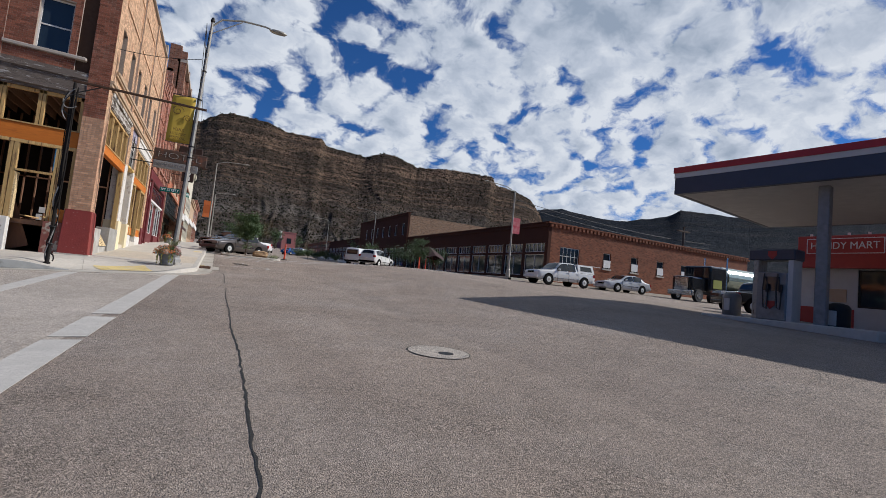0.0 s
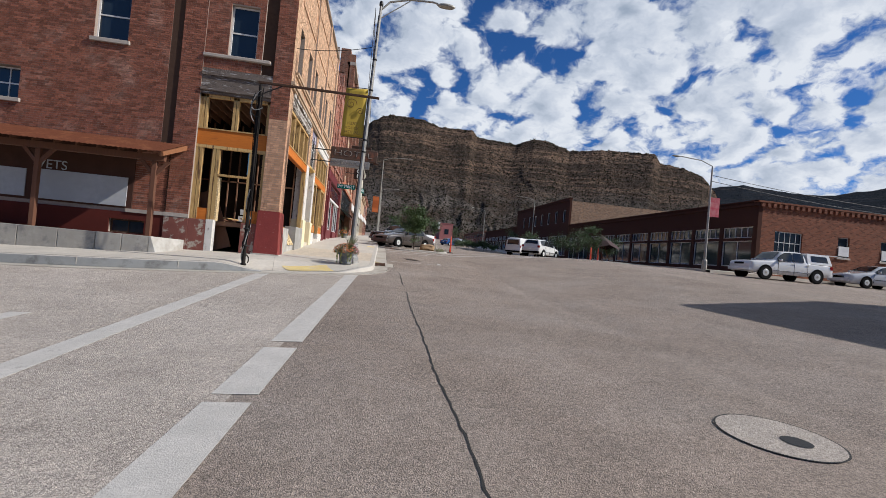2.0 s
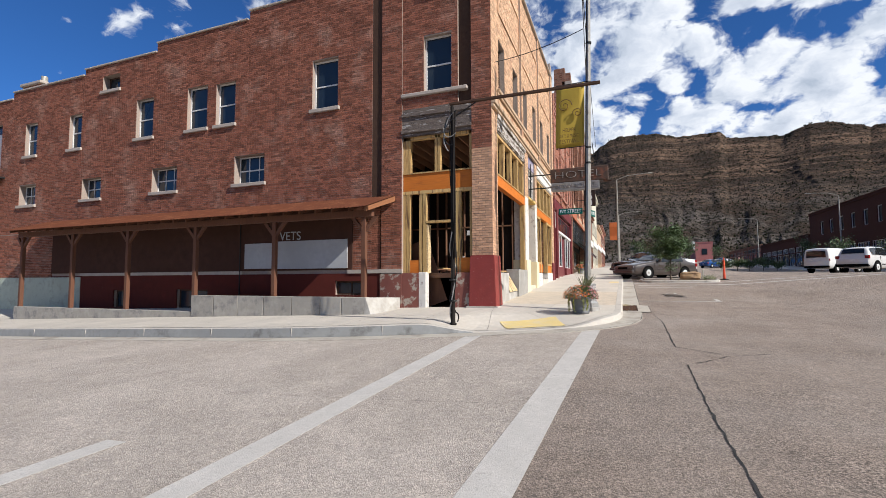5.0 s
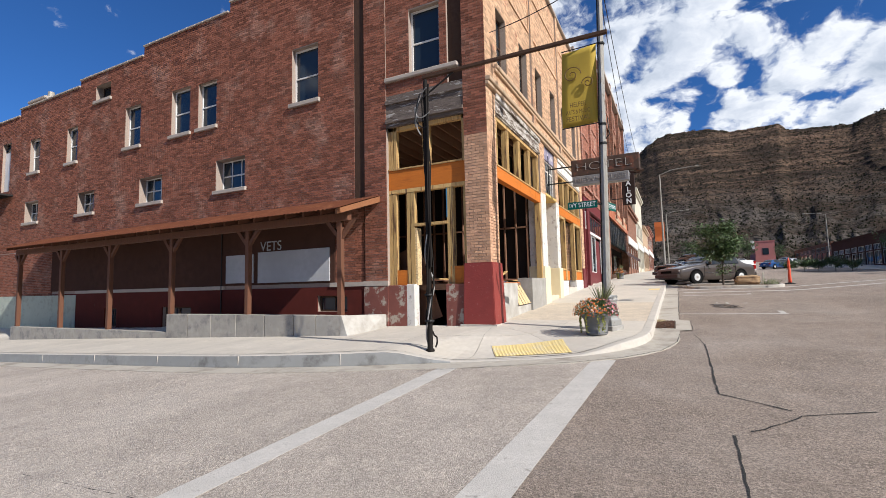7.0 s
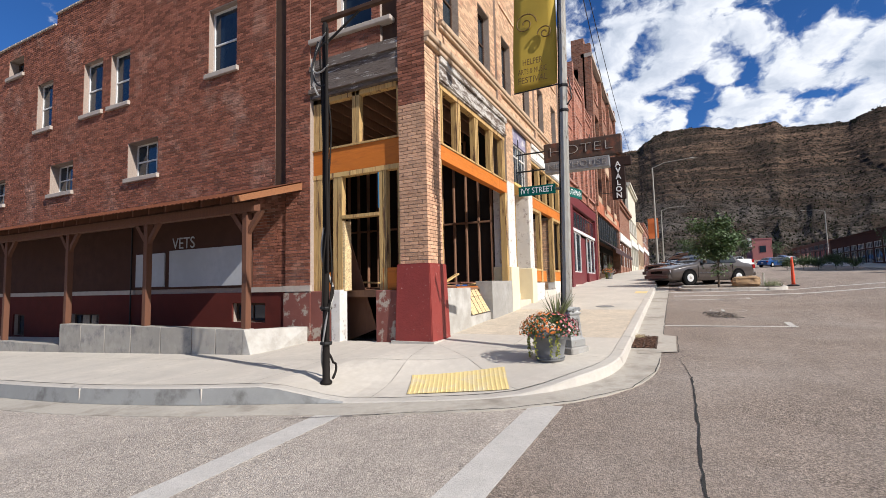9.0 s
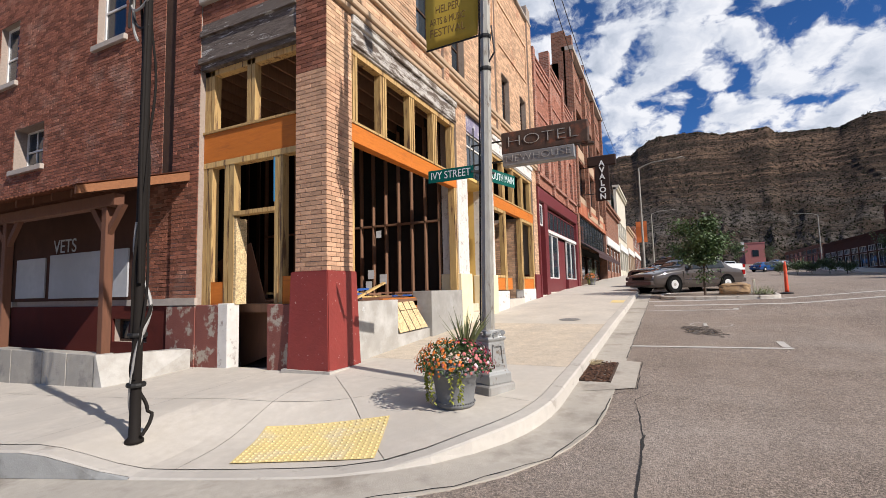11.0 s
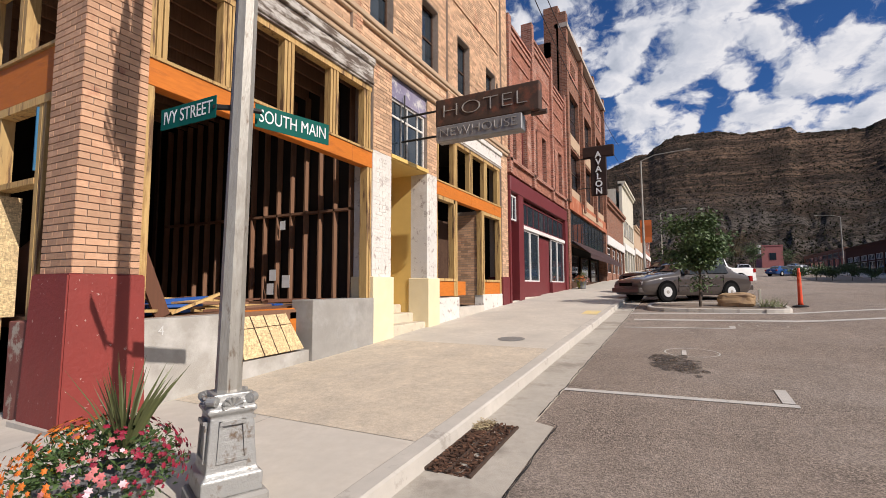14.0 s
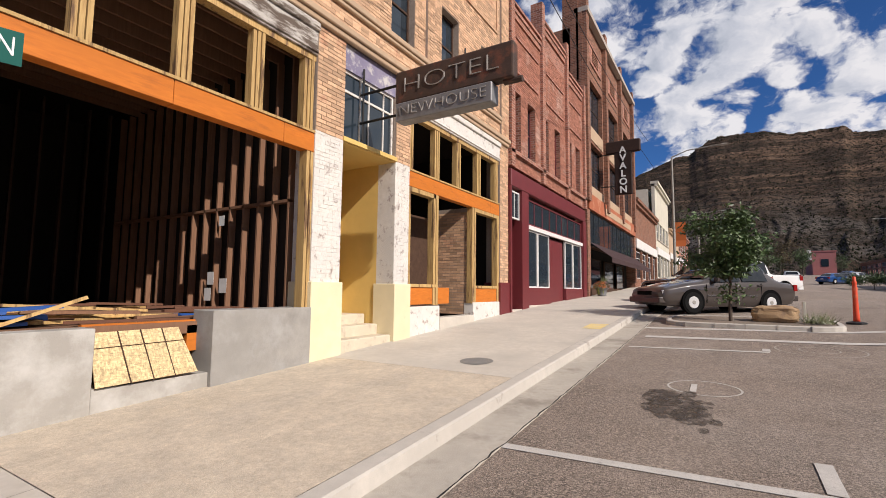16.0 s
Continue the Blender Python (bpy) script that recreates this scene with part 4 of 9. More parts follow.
def build_mountain(name, label, ridge, mat, size=1.0, step=0.14, levels=150, bands=15, seed=0.0):
    """Talus fans at the foot, fluted badland spurs, then stepped cliff bands up to the ridge; returns points for scrub."""
    th = np.arange(ridge[0][0], ridge[-1][0], step)
    hz = np.interp(th, [r[0] for r in ridge], [r[1] for r in ridge])
    V, F, spots = [], [], []
    n = levels + 5
    for t, e in zip(th, hz):
        a = math.radians(t)
        q = t / size
        jag = noise.noise((q * 1.7, 3.3, seed)) * 0.12 + noise.noise((q * 6.0, 1.1, seed)) * 0.10 + noise.noise((q * 15.0, 1.7, seed)) * 0.06
        spur = 1 - 2.0 * abs(noise.noise((q * 0.16, 2.2, seed)))
        for k in range(levels + 1):
            u = k / levels
            bend = 2.6 * noise.noise((q * 0.10, u * 3.0, seed + 7)) + 1.1 * noise.noise((q * 0.4, u * 7.0, seed + 2))
            r = float(np.interp(u, (0, 0.12, 0.5, 0.60, 1.0), (400, 500, 740, 810, 1120)))
            foot = 0.52 + 0.16 * noise.noise((q * 0.11, 6.0, seed)) + 0.07 * noise.noise((q * 0.45, 9.0, seed))
            talus = math.sin(math.pi * min(1.0, u / (foot + 0.08)))
            cliff = min(1.0, max(0.0, (u - foot) / 0.06))
            g1 = 1 - 2.2 * abs(noise.noise(((q + bend) * 0.28, u * 2.2, seed + 1)))
            g2 = 1 - 2.2 * abs(noise.noise(((q + bend) * 0.8, u * 4.5, seed + 5)))
            g3 = 1 - 2.2 * abs(noise.noise(((q + bend) * 2.2, u * 9.0, seed + 9)))
            r -= talus * (spur * 22 + g1 * 24 + g2 * 10 + g3 * 3.5)
            ph = (u + 0.012 * noise.noise((q * 0.25, 4.4, seed)) + 0.004 * noise.noise((q * 1.3, 2.4, seed))) * bands / 0.5
            f = ph - math.floor(ph)
            s = min(1.0, f / 0.5)
            tread = (s * s * (3 - 2 * s)) - f
            weight = 0.35 + 0.65 * max(0.0, noise.noise((math.floor(ph) * 3.1, q * 0.14, seed)) + 0.45)
            r += cliff * tread * 14 * weight
            r -= cliff * (spur * 6 + g1 * 7 + g2 * 3.5 + g3 * 1.8)
            r += noise.fractal((q * 0.9, u * 14, seed), 0.8, 2.1, 5) * 4.0
            r *= size
            z = r * math.tan(math.radians(e * u + jag * u ** 10)) + 1.5
            V.append((math.sin(a) * r, math.cos(a) * r, z))
            if u > 0.10:
                spots.append((V[-1], u))
        for k in range(1, 5):
            rb = r + 30 * size * k
            V.append((math.sin(a) * rb, math.cos(a) * rb, z * (1 - 0.12 * k * k)))
    for i in range(len(th) - 1):
        for k in range(n - 1):
            F.append((i * n + k, (i + 1) * n + k, (i + 1) * n + k + 1, i * n + k + 1))
    me = bpy.data.meshes.new(name)
    me.from_pydata(V, [], F)
    me.polygons.foreach_set("use_smooth", [True] * len(F))
    tagged(link(name, me, mat), label, "mountain", kind="structure")
    return spots


MESA = build_mountain("backdrop_mesa", "layered sandstone mesa, darkened for cloud shade, with cliffs and scree", [(-80, 8), (-50, 10), (-20, 10.5), (-12, 11.4), (-8.2, 13.0), (-4, 14.7), (-2.7, 14.8), (-1, 15.9), (0.3, 16.4), (2.8, 16.3), (4.3, 16.2), (6.4, 15.6), (8.7, 15.5), (10.5, 15.6), (11.2, 14.8), (12.3, 14.7), (16, 14.2), (18.3, 15.0), (20, 14.8), (22.5, 13.8), (26.4, 13.9), (29.9, 13.7), (32.1, 13.5), (32.8, 12.5), (35.4, 11.9), (37.2, 11.0), (38.5, 9.2), (39.5, 6.5), (42, 3), (46, 1)], "rock", levels=170)
build_mountain("backdrop_range", "distant mountain range with blue-grey haze in its colour", [(26, 6), (35, 9.2), (38.4, 10.0), (40.6, 10.1), (42.9, 9.6), (47.1, 9.0), (50.9, 9.5), (52.4, 9.8), (53.6, 10.4), (56.7, 10.1), (60, 9.6), (63.1, 9.8), (75, 10), (95, 8), (120, 6), (170, 4), (230, 4), (280, 7)], "rock_far", size=2.6, step=0.5, levels=90, bands=5, seed=30.0)


def mountain_scrub():
    """Low pines and juniper dotted over the slope and along the rim."""
    rnd = random.Random(77)
    V, F = [], []
    for (x, y, z), u in rnd.sample(MESA, 13000):
        if not -14 < math.degrees(math.atan2(x, y)) < 40:
            continue
        for _ in range(5 if u > 0.965 else 1):
            h, w = rnd.uniform(1.2, 2.6), rnd.uniform(0.7, 1.3)
            cx, cy = x + rnd.uniform(-3, 3), y + rnd.uniform(-1, 1)
            b = len(V)
            turn = rnd.uniform(0, 6.3)
            for j in range(4):
                V.append((cx + w * math.cos(turn + j * 1.571), cy + w * math.sin(turn + j * 1.571), z + h * rnd.uniform(0.15, 0.4)))
            V += [(cx, cy, z + h), (cx, cy, z - 1.0)]
            for j in range(4):
                i = (j + 1) % 4
                F += [(b + j, b + i, b + 4), (b + i, b + j, b + 5)]
    me = bpy.data.meshes.new("mountain_scrub")
    me.from_pydata(V, [], F)
    tagged(link("mountain_scrub", me, "pine_scrub"), "dark juniper and pine scrub dotted over the mesa", "scrub", kind="stuff")


mountain_scrub()


# ---- the brick hotel on the corner ----
HOTEL = thing("hotel_building", (0, 0, 0), "old brick corner hotel under repair with open shopfronts", "building")
IVY_WIN = [(-6.45, -5.4, 6.7, 8.45), (-12.4, -11.35, 6.7, 8.4), (-10.9, -9.95, 6.7, 8.35), (-15.3, -14.3, 6.7, 8.35), (-19.65, -18.8, 6.7, 8.27), (-22.9, -22.0, 6.7, 8.27)]
IVY_LOW = [(-9.9, -8.5, 4.35, 5.4), (-14.25, -12.85, 4.35, 5.33), (-18.6, -17.35, 4.35, 5.27), (-23.15, -21.9, 4.35, 5.3)]
IVY_TOP = [(-28.7, -24.0, 9.62), (-24.0, -18.7, 9.95), (-18.7, -14.2, 10.2), (-14.2, -9.33, 10.57), (-9.33, -4.05, 10.9)]
CELLAR = [(-21.3, -20.4, -0.5, 0.25), (-16.2, -15.4, -0.3, 0.4), (-12.6, -11.0, -0.3, 0.45), (-5.4, -4.3, 0.3, 0.75)]


def hotel_south():
    door = (-25.65, -24.8, 6.05, 8.5)
    vent = (-17.5, -16.4, 9.05, 9.72)
    holes = IVY_WIN + IVY_LOW + [door, vent] + CELLAR
    for a, b, top in IVY_TOP:
        hs = [(max(h[0], a), min(h[1], b), h[2], h[3]) for h in holes if h[1] > a and h[0] < b]
        part("wall", wall_bm("y", 0.05, 0.35, a, b, -1.6, top, hs), "mortar", HOTEL)
    for a, b, top in IVY_TOP:
        brick_skin("bricks", "y", 0.05, a, b, 3.0, top, holes, "brick_red", HOTEL)
        brick_skin("bricks", "y", 0.05, a, b, -1.2, 3.0, holes + [(-20.35, -3.7, -2, 3.1)], "brick_red", HOTEL)
        bm = bmesh.new()
        x = a
        while x < b - 0.05:
            box(bm, x, min(b, x + 0.42), -0.02, 0.46, top, top + 0.07)
            x += 0.44
        part("coping", bevel(bm, 0.012), "stone_sill", HOTEL)
    for w in IVY_WIN:
        sash_window(HOTEL, "y", 0.05, *w, bars=(0.48,))
    for w in IVY_LOW:
        sash_window(HOTEL, "y", 0.05, w[0], w[1], w[2], w[3], bars=(0.5,), vbars=(0.33, 0.66), inset=0.26, w=0.04)
    sash_window(HOTEL, "y", 0.05, *vent, bars=(), inset=0.28, frame_mat="dark_wood")
    for w in CELLAR:
        sash_window(HOTEL, "y", 0.05, *w, bars=(), vbars=(0.5,), inset=0.1, frame_mat="dark_wood", sill=False)
    d = part("door", boxes((door[0] + 0.02, door[1] - 0.02, 0.15, 0.2, door[2], 8.05)), "white_trim", HOTEL, "white painted fire door")
    part("transom", boxes((door[0] + 0.02, door[1] - 0.02, 0.2, 0.22, 8.1, door[3])), "pane", d)
    # painted ground floor under the canopy
    part("painted_wall", boxes((-20.35, -9.5, 0.0, 0.049, 1.12, 3.35), (-9.5, -4.75, 0.003, 0.049, 1.12, 3.35)), "plaster_dark", HOTEL, "brown painted wall")
    part("painted_base", wall_bm("y", 0.0, 0.049, -20.35, -3.72, -1.1, 1.0, CELLAR), "red_wall", HOTEL, "dark red painted base")
    part("band", boxes((-18.3, -9.35, -0.035, 0.05, 1.0, 1.12), (-4.9, -3.72, -0.035, 0.05, 1.0, 1.12)), "stone_sill", HOTEL)
    brick_skin("bricks", "y", 0.05, -4.75, -3.72, 1.12, 3.3, [], "brick_red", HOTEL)
    part("board", boxes((-9.24, -7.98, -0.03, 0.0, 1.2, 2.1)), "grey_panel", HOTEL, "blank grey-white sign board")
    part("board", boxes((-7.78, -4.92, -0.03, 0.002, 1.18, 2.14)), "grey_panel", HOTEL, "blank grey-white sign board")
    part("pale_wall", boxes((-28.7, -18.3, -0.012, 0.04, -1.2, 0.95)), "pale_green", HOTEL, "pale green-white painted wall")
    part("cable", tube(bmesh.new(), (-9.45, -0.03, -0.3), (-9.45, -0.03, 3.0), 0.02, seg=6), "black_iron", HOTEL)
    for word, x, z, size in (("VETS", -7.7, 2.18, 0.42),):
        cu = bpy.data.curves.new("lettering", "FONT")
        cu.body, cu.size, cu.extrude = word, size, 0.004
        tmp = bpy.data.objects.new("tmp_text", cu)
        me = bpy.data.meshes.new_from_object(tmp)
        bpy.data.objects.remove(tmp)
        ob = link("lettering", me, "grey_panel", HOTEL, "faded white letters")
        me.transform(pose(x, -0.006, z, 90))


hotel_south()
TOPZ = 12.05


def hotel_corner():
    """The narrow bay on the side street and the corner pier."""
    up = (-2.2, -1.28, 6.72, 8.5)
    up2 = (-2.2, -1.28, 9.95, 11.4)
    # pier beside the downpipe recess
    # strip coloured dark to carry the shade of the recess
    part("wall", wall_bm("y", 0.05, 0.35, -4.05, -3.68, -1.0, 11.0), "dark_wood", HOTEL, "recess strip with its shade in the colour")
    for ob_top in (11.4,):
        part("wall", wall_bm("y", 0.012, 0.4, -3.68, -2.95, -0.4, ob_top), "mortar", HOTEL)
        brick_skin("bricks", "y", 0.012, -3.68, -2.95, 1.12, ob_top, [], "brick_red", HOTEL, 0.012)
    part("pier_base", boxes((-3.7, -2.93, -0.03, 0.42, -0.4, 0.98)), "peel_base", HOTEL, "red base with peeling paint")
    part("band", boxes((-3.72, -2.92, -0.04, 0.02, 1.0, 1.13)), "stone_sill", HOTEL)
    # upper wall of the bay
    part("wall", wall_bm("y", 0.04, 0.35, -2.95, -1.06, 6.2, TOPZ, [up, up2]), "mortar", HOTEL)
    brick_skin("bricks", "y", 0.04, -2.95, -1.06, 6.2, TOPZ, [up, up2], "brick_red", HOTEL)
    # second recess, its shade likewise put into the wall colour
    part("wall", wall_bm("y", 0.12, 0.3, -1.06, -0.62, 6.2, TOPZ), "dark_wood", HOTEL, "recess strip with its shade in the colour")
    sash_window(HOTEL, "y", 0.04, *up, bars=(0.48,), sill=False)
    sash_window(HOTEL, "y", 0.04, *up2, bars=(0.48,), sill=True)
    part("ledge", bevel(boxes((-2.97, -0.75, -0.06, 0.3, 6.58, 6.7)), 0.02), "stone_sill", HOTEL)
    # rotten timber frieze
    part("frieze", boxes((-2.95, -0.63, 0.02, 0.3, 5.32, 6.2), (-2.95, -0.63, -0.05, 0.02, 5.42, 5.52), (-2.95, -0.63, -0.03, 0.02, 5.95, 6.06)), "old_wood_grey", HOTEL, "weathered timber frieze")
    # shopfront frame
    part("beam", bevel(boxes((-2.95, -0.62, 0.11, 0.28, 3.58, 4.12)), 0.006), "orange_wood", HOTEL, "orange-stained timber beam")
    part("beam_cap", boxes((-2.95, -0.62, 0.08, 0.30, 4.12, 4.16)), "lumber", HOTEL)
    for a, b, c, d in ((-2.95, -2.8, 4.16, 5.32), (-2.78, -2.70, 4.16, 5.32), (-1.87, -1.78, 4.16, 5.32), (-1.76, -1.68, 4.16, 5.32), (-0.74, -0.63, 4.16, 5.32), (-2.95, -2.84, 0.98, 3.58), (-2.82, -2.72, 1.0, 3.58), (-2.28, -2.16, 0.0, 3.58), (-2.4, -2.3, 1.0, 3.58), (-1.2, -1.12, 0.1, 3.58), (-1.1, -1.02, 1.0, 3.58), (-0.74, -0.63, 1.0, 3.58)):
        part("post", boxes((a, b, 0.12, 0.26, c, d)), "lumber", HOTEL)
    part("rail", boxes((-2.95, -0.62, 0.12, 0.26, 5.22, 5.32)), "lumber", HOTEL)
    part("rail", boxes((-2.16, -1.2, 0.11, 0.27, 2.55, 2.62)), "lumber", HOTEL)
    part("rail", boxes((-2.95, -0.62, 0.11, 0.27, 3.48, 3.58)), "lumber", HOTEL)
    part("panel", boxes((-2.72, -2.3, 0.13, 0.25, 1.0, 1.4)), "orange_wood", HOTEL, "orange plywood panel")
    part("panel", boxes((-1.12, -0.64, 0.13, 0.25, 1.0, 1.45)), "orange_wood", HOTEL, "orange plywood panel")
    part("osb_strip", boxes((-2.155, -2.1, 0.13, 0.36, 1.0, 2.5)), "osb", HOTEL)
    part("wrap", boxes((-1.21, -1.19, 0.10, 0.19, 2.7, 3.45)), "blue_wrap", HOTEL, "blue building wrap")
    part("knee_wall", bevel(boxes((-2.93, -2.36, -0.01, 0.24, -0.3, 1.0)), 0.012), "peel_base", HOTEL, "red knee wall with peeling paint")
    part("knee_wall", bevel(boxes((-2.36, -2.12, -0.012, 0.24, -0.3, 1.02)), 0.012), "white_old", HOTEL, "white knee wall end")
    part("knee_wall", bevel(boxes((-1.22, -0.66, -0.008, 0.24, -0.3, 1.0)), 0.012), "peel_base", HOTEL, "red knee wall with peeling paint")
    # corner pier
    part("pier_core", boxes((-0.63, -0.014, 0.014, 0.65, 1.4, TOPZ)), "mortar", HOTEL)
    bm = bmesh.new()
    lo = [(-0.735, -0.085), (0.10, -0.085), (0.10, 0.72), (-0.735, 0.72)]
    hi = [(-0.69, -0.045), (0.045, -0.045), (0.045, 0.69), (-0.69, 0.69)]
    a = [bm.verts.new((x, y, -0.25)) for x, y in lo]
    c = [bm.verts.new((x * 0.99 + 0.0, y, 0.0)) for x, y in lo]
    b = [bm.verts.new((x, y, 1.5)) for x, y in hi]
    for p, q in ((a, c), (c, b)):
        for i in range(4):
            j = (i + 1) % 4
            bm.faces.new([p[i], p[j], q[j], q[i]])
    bm.faces.new(b)
    bmesh.ops.bevel(bm, geom=list(bm.edges), offset=0.015, segments=2, affect="EDGES")
    part("pier_base", bm, "red_paint", HOTEL, "red painted battered pier base")
    part("pier_foot", boxes((-0.79, 0.15, -0.13, 0.75, -0.2, 0.015)), "kerb", HOTEL)


def pier_bricks():
    """Bricks of the corner pier, each a piece of its own on two shared meshes."""
    def mesh(axis, ln):
        bm = bmesh.new()
        if axis == "x":
            box(bm, -0.004, 0.014, 0.005, ln - 0.005, 0.005, 0.067)
        else:
            box(bm, 0.005, ln - 0.005, -0.014, 0.004, 0.005, 0.067)
        bmesh.ops.recalc_face_normals(bm, faces=bm.faces)
        me = bpy.data.meshes.new("brick")
        bm.to_mesh(me)
        bm.free()
        me.materials.append(M["brick_piece"])
        return me
    meshes = {(ax, ln): mesh(ax, ln) for ax in "xy" for ln in (0.108, 0.217)}
    k = 0
    z = 1.5
    while z < 4.65:
        rows = (0.217, 0.217, 0.217) if k % 2 else (0.108, 0.217, 0.217, 0.108)
        u = 0.0
        for ln in rows:
            for ax in "xy":
                ob = new("brick", meshes[ax, ln])
                ob.location = (-0.014, u, z) if ax == "x" else (-0.63 + u * 0.965, 0.014, z)
                ob.scale = (1, 1, 1) if ax == "x" else (0.965, 1, 1)
                ob.parent = HOTEL
            u += ln
        z += 0.073
        k += 1
    brick_skin("bricks", "x", -0.014, 0.0, 0.65, z, TOPZ, [], "brick_tan", HOTEL, 0.014)
    brick_skin("bricks", "y", 0.014, -0.63, 0.0, z, TOPZ, [], "brick_red", HOTEL, 0.014)


M["blue_wrap"] = surf("blue_wrap", (0.03, 0.16, 0.30), None, 6, 0.5, 0.1)
MAIN_WIN = [(y - 0.42, y + 0.42, 6.8, 8.45) for y in (1.35, 3.45, 5.3, 7.4, 9.4, 11.55)]


def hotel_main():
    P = -0.02
    up = wall_bm("x", P, 0.35, 0.65, 12.4, 5.98, TOPZ, MAIN_WIN)
    part("wall", up, "mortar", HOTEL)
    brick_skin("bricks", "x", P, 0.65, 12.4, 6.35, TOPZ, MAIN_WIN, "brick_tan", HOTEL)
    for w in MAIN_WIN:
        sash_window(HOTEL, "x", P, *w, bars=(0.5,), frame_mat="dark_wood", inset=0.16, sill=False)
    # string courses, panels and parapet
    part("ledge", bevel(boxes((P, 0.10, 0.66, 12.4, 6.60, 6.72), (P, 0.06, 0.66, 12.4, 6.52, 6.60)), 0.015), "tan_far", HOTEL)
    part("ledge", bevel(boxes((P, 0.13, 0.0, 12.95, 6.02, 6.14), (P, 0.08, 0.0, 12.95, 5.92, 6.02)), 0.015), "tan_far", HOTEL)
    brick_skin("bricks", "x", P, 0.65, 12.4, 6.14, 6.52, [], "brick_tan", HOTEL)
    for a, b in ((0.9, 4.2), (4.6, 8.2), (8.6, 12.2)):
        for z0, z1 in ((9.3, 10.9),):
            rows = ((a, b, z0, z0 + 0.07), (a, b, z1 - 0.07, z1), (a, a + 0.07, z0 + 0.07, z1 - 0.07), (b - 0.07, b, z0 + 0.07, z1 - 0.07))
            part("brick_panel", boxes(*[(P, P + 0.045, u0, u1, c, d) for u0, u1, c, d in rows]), "brick_tan", HOTEL)
    for y0, y1 in ((4.25, 4.55), (8.25, 8.55), (12.4, 12.95)):
        part("pilaster", boxes((-0.3, 0.05, y0, y1, 6.16, TOPZ + (0.7 if y0 > 12 else 0.25))), "mortar", HOTEL)
        brick_skin("bricks", "x", 0.05, y0, y1, 6.16, TOPZ + 0.2, [], "brick_tan", HOTEL)
    part("coping", bevel(boxes((-0.45, 0.1, -0.02, 12.95, TOPZ, TOPZ + 0.1)), 0.02), "stone_sill", HOTEL)
    # piers of the shopfront
    for y0, y1 in ((5.0, 5.66), (7.2, 7.7)):
        part("pier", boxes((-0.45, -0.004, y0, y1, 4.08, 5.92)), "mortar", HOTEL)
        part("pier", boxes((-0.45, -0.004, y0, y1, 1.55, 4.08)), "white_old", HOTEL, "pier whitewashed over brick")
        brick_skin("bricks", "x", -0.004, y0, y1, 4.08, 5.9, [], "brick_tan", HOTEL, 0.012)
        brick_skin("bricks", "x", -0.004, y0, y1, 1.55, 4.08, [], "white_old", HOTEL, 0.004)
        part("pier_base", bevel(boxes((-0.5, 0.06, y0 - 0.03, y1 + 0.03, 0.1, 1.56)), 0.012), "cream", HOTEL, "pale yellow painted pier base")
    part("pier", boxes((-0.45, -0.004, 12.4, 13.0, 0.5, 5.92)), "mortar", HOTEL)
    brick_skin("bricks", "x", -0.004, 12.4, 13.0, 1.68, 5.9, [], "brick_tan", HOTEL)
    part("pier_base", bevel(boxes((-0.5, 0.05, 12.36, 13.02, 0.4, 1.68)), 0.012), "maroon", HOTEL, "maroon painted pier base")
    # lintel with flaking white paint
    for y0, y1 in ((0.65, 5.0), (7.7, 12.4)):
        part("lintel", bevel(boxes((-0.3, 0.0, y0, y1, 5.36, 5.78), (-0.3, 0.05, y0, y1, 5.78, 5.92), (-0.02, 0.03, y0, y1, 5.40, 5.45)), 0.01), "flaked_white" if y0 < 5 else "white_old", HOTEL, "lintel board with flaking white paint")
    # timber shopfronts
    def frame_bay(y0, y1, studs, sill_z, beam_z0, beam_z1):
        for a, b in ((y0, y0 + (y1 - y0) * 0.47), (y0 + (y1 - y0) * 0.47 + 0.006, y1 - 0.62), (y1 - 0.614, y1)):
            part("beam", bevel(boxes((-0.2, -0.02, a, b, beam_z0, beam_z1)), 0.006), "orange_wood", HOTEL, "orange-stained timber beam")
        part("beam_cap", boxes((-0.22, 0.0, y0, y1, beam_z1, beam_z1 + 0.04)), "lumber", HOTEL)
        part("rail", boxes((-0.2, -0.04, y0, y1, 5.26, 5.36)), "lumber", HOTEL)
        for s in studs:
            for k in (-0.10, -0.03, 0.04):
                part("post", boxes((-0.2, -0.05 + k * 0.1, s + k, s + k + 0.055, beam_z1 + 0.04, 5.26)), "lumber", HOTEL)
    frame_bay(0.65, 5.0, (0.78, 1.72, 2.82, 3.9, 4.88), 1.0, 3.7, 4.02)
    for a, b in ((4.86, 4.92), (4.94, 5.0)):
        part("post", boxes((-0.2, -0.03, a, b, 1.15, 3.7)), "lumber", HOTEL)
    part("post", boxes((-0.2, -0.03, 0.66, 0.74, 1.0, 3.7)), "lumber", HOTEL)
    frame_bay(7.7, 12.4, (7.8, 8.9, 9.95, 11.1, 12.25), 1.55, 3.68, 4.02)
    for y in (7.72, 8.74, 8.86, 10.68, 10.8, 12.24, 12.32):
        part("post", boxes((-0.2, -0.03, y, y + 0.09, 1.1, 3.68)), "lumber", HOTEL)
    for y0, y1 in ((7.81, 8.86), (10.89, 12.24)):
        part("panel", bevel(boxes((-0.17, -0.05, y0, y1, 1.12, 1.5)), 0.006), "orange_wood", HOTEL, "orange plywood panel")
        part("rail", boxes((-0.2, -0.02, y0, y1, 1.5, 1.57)), "lumber", HOTEL)
        part("rail", boxes((-0.2, -0.03, y0, y1, 3.58, 3.68)), "lumber", HOTEL)
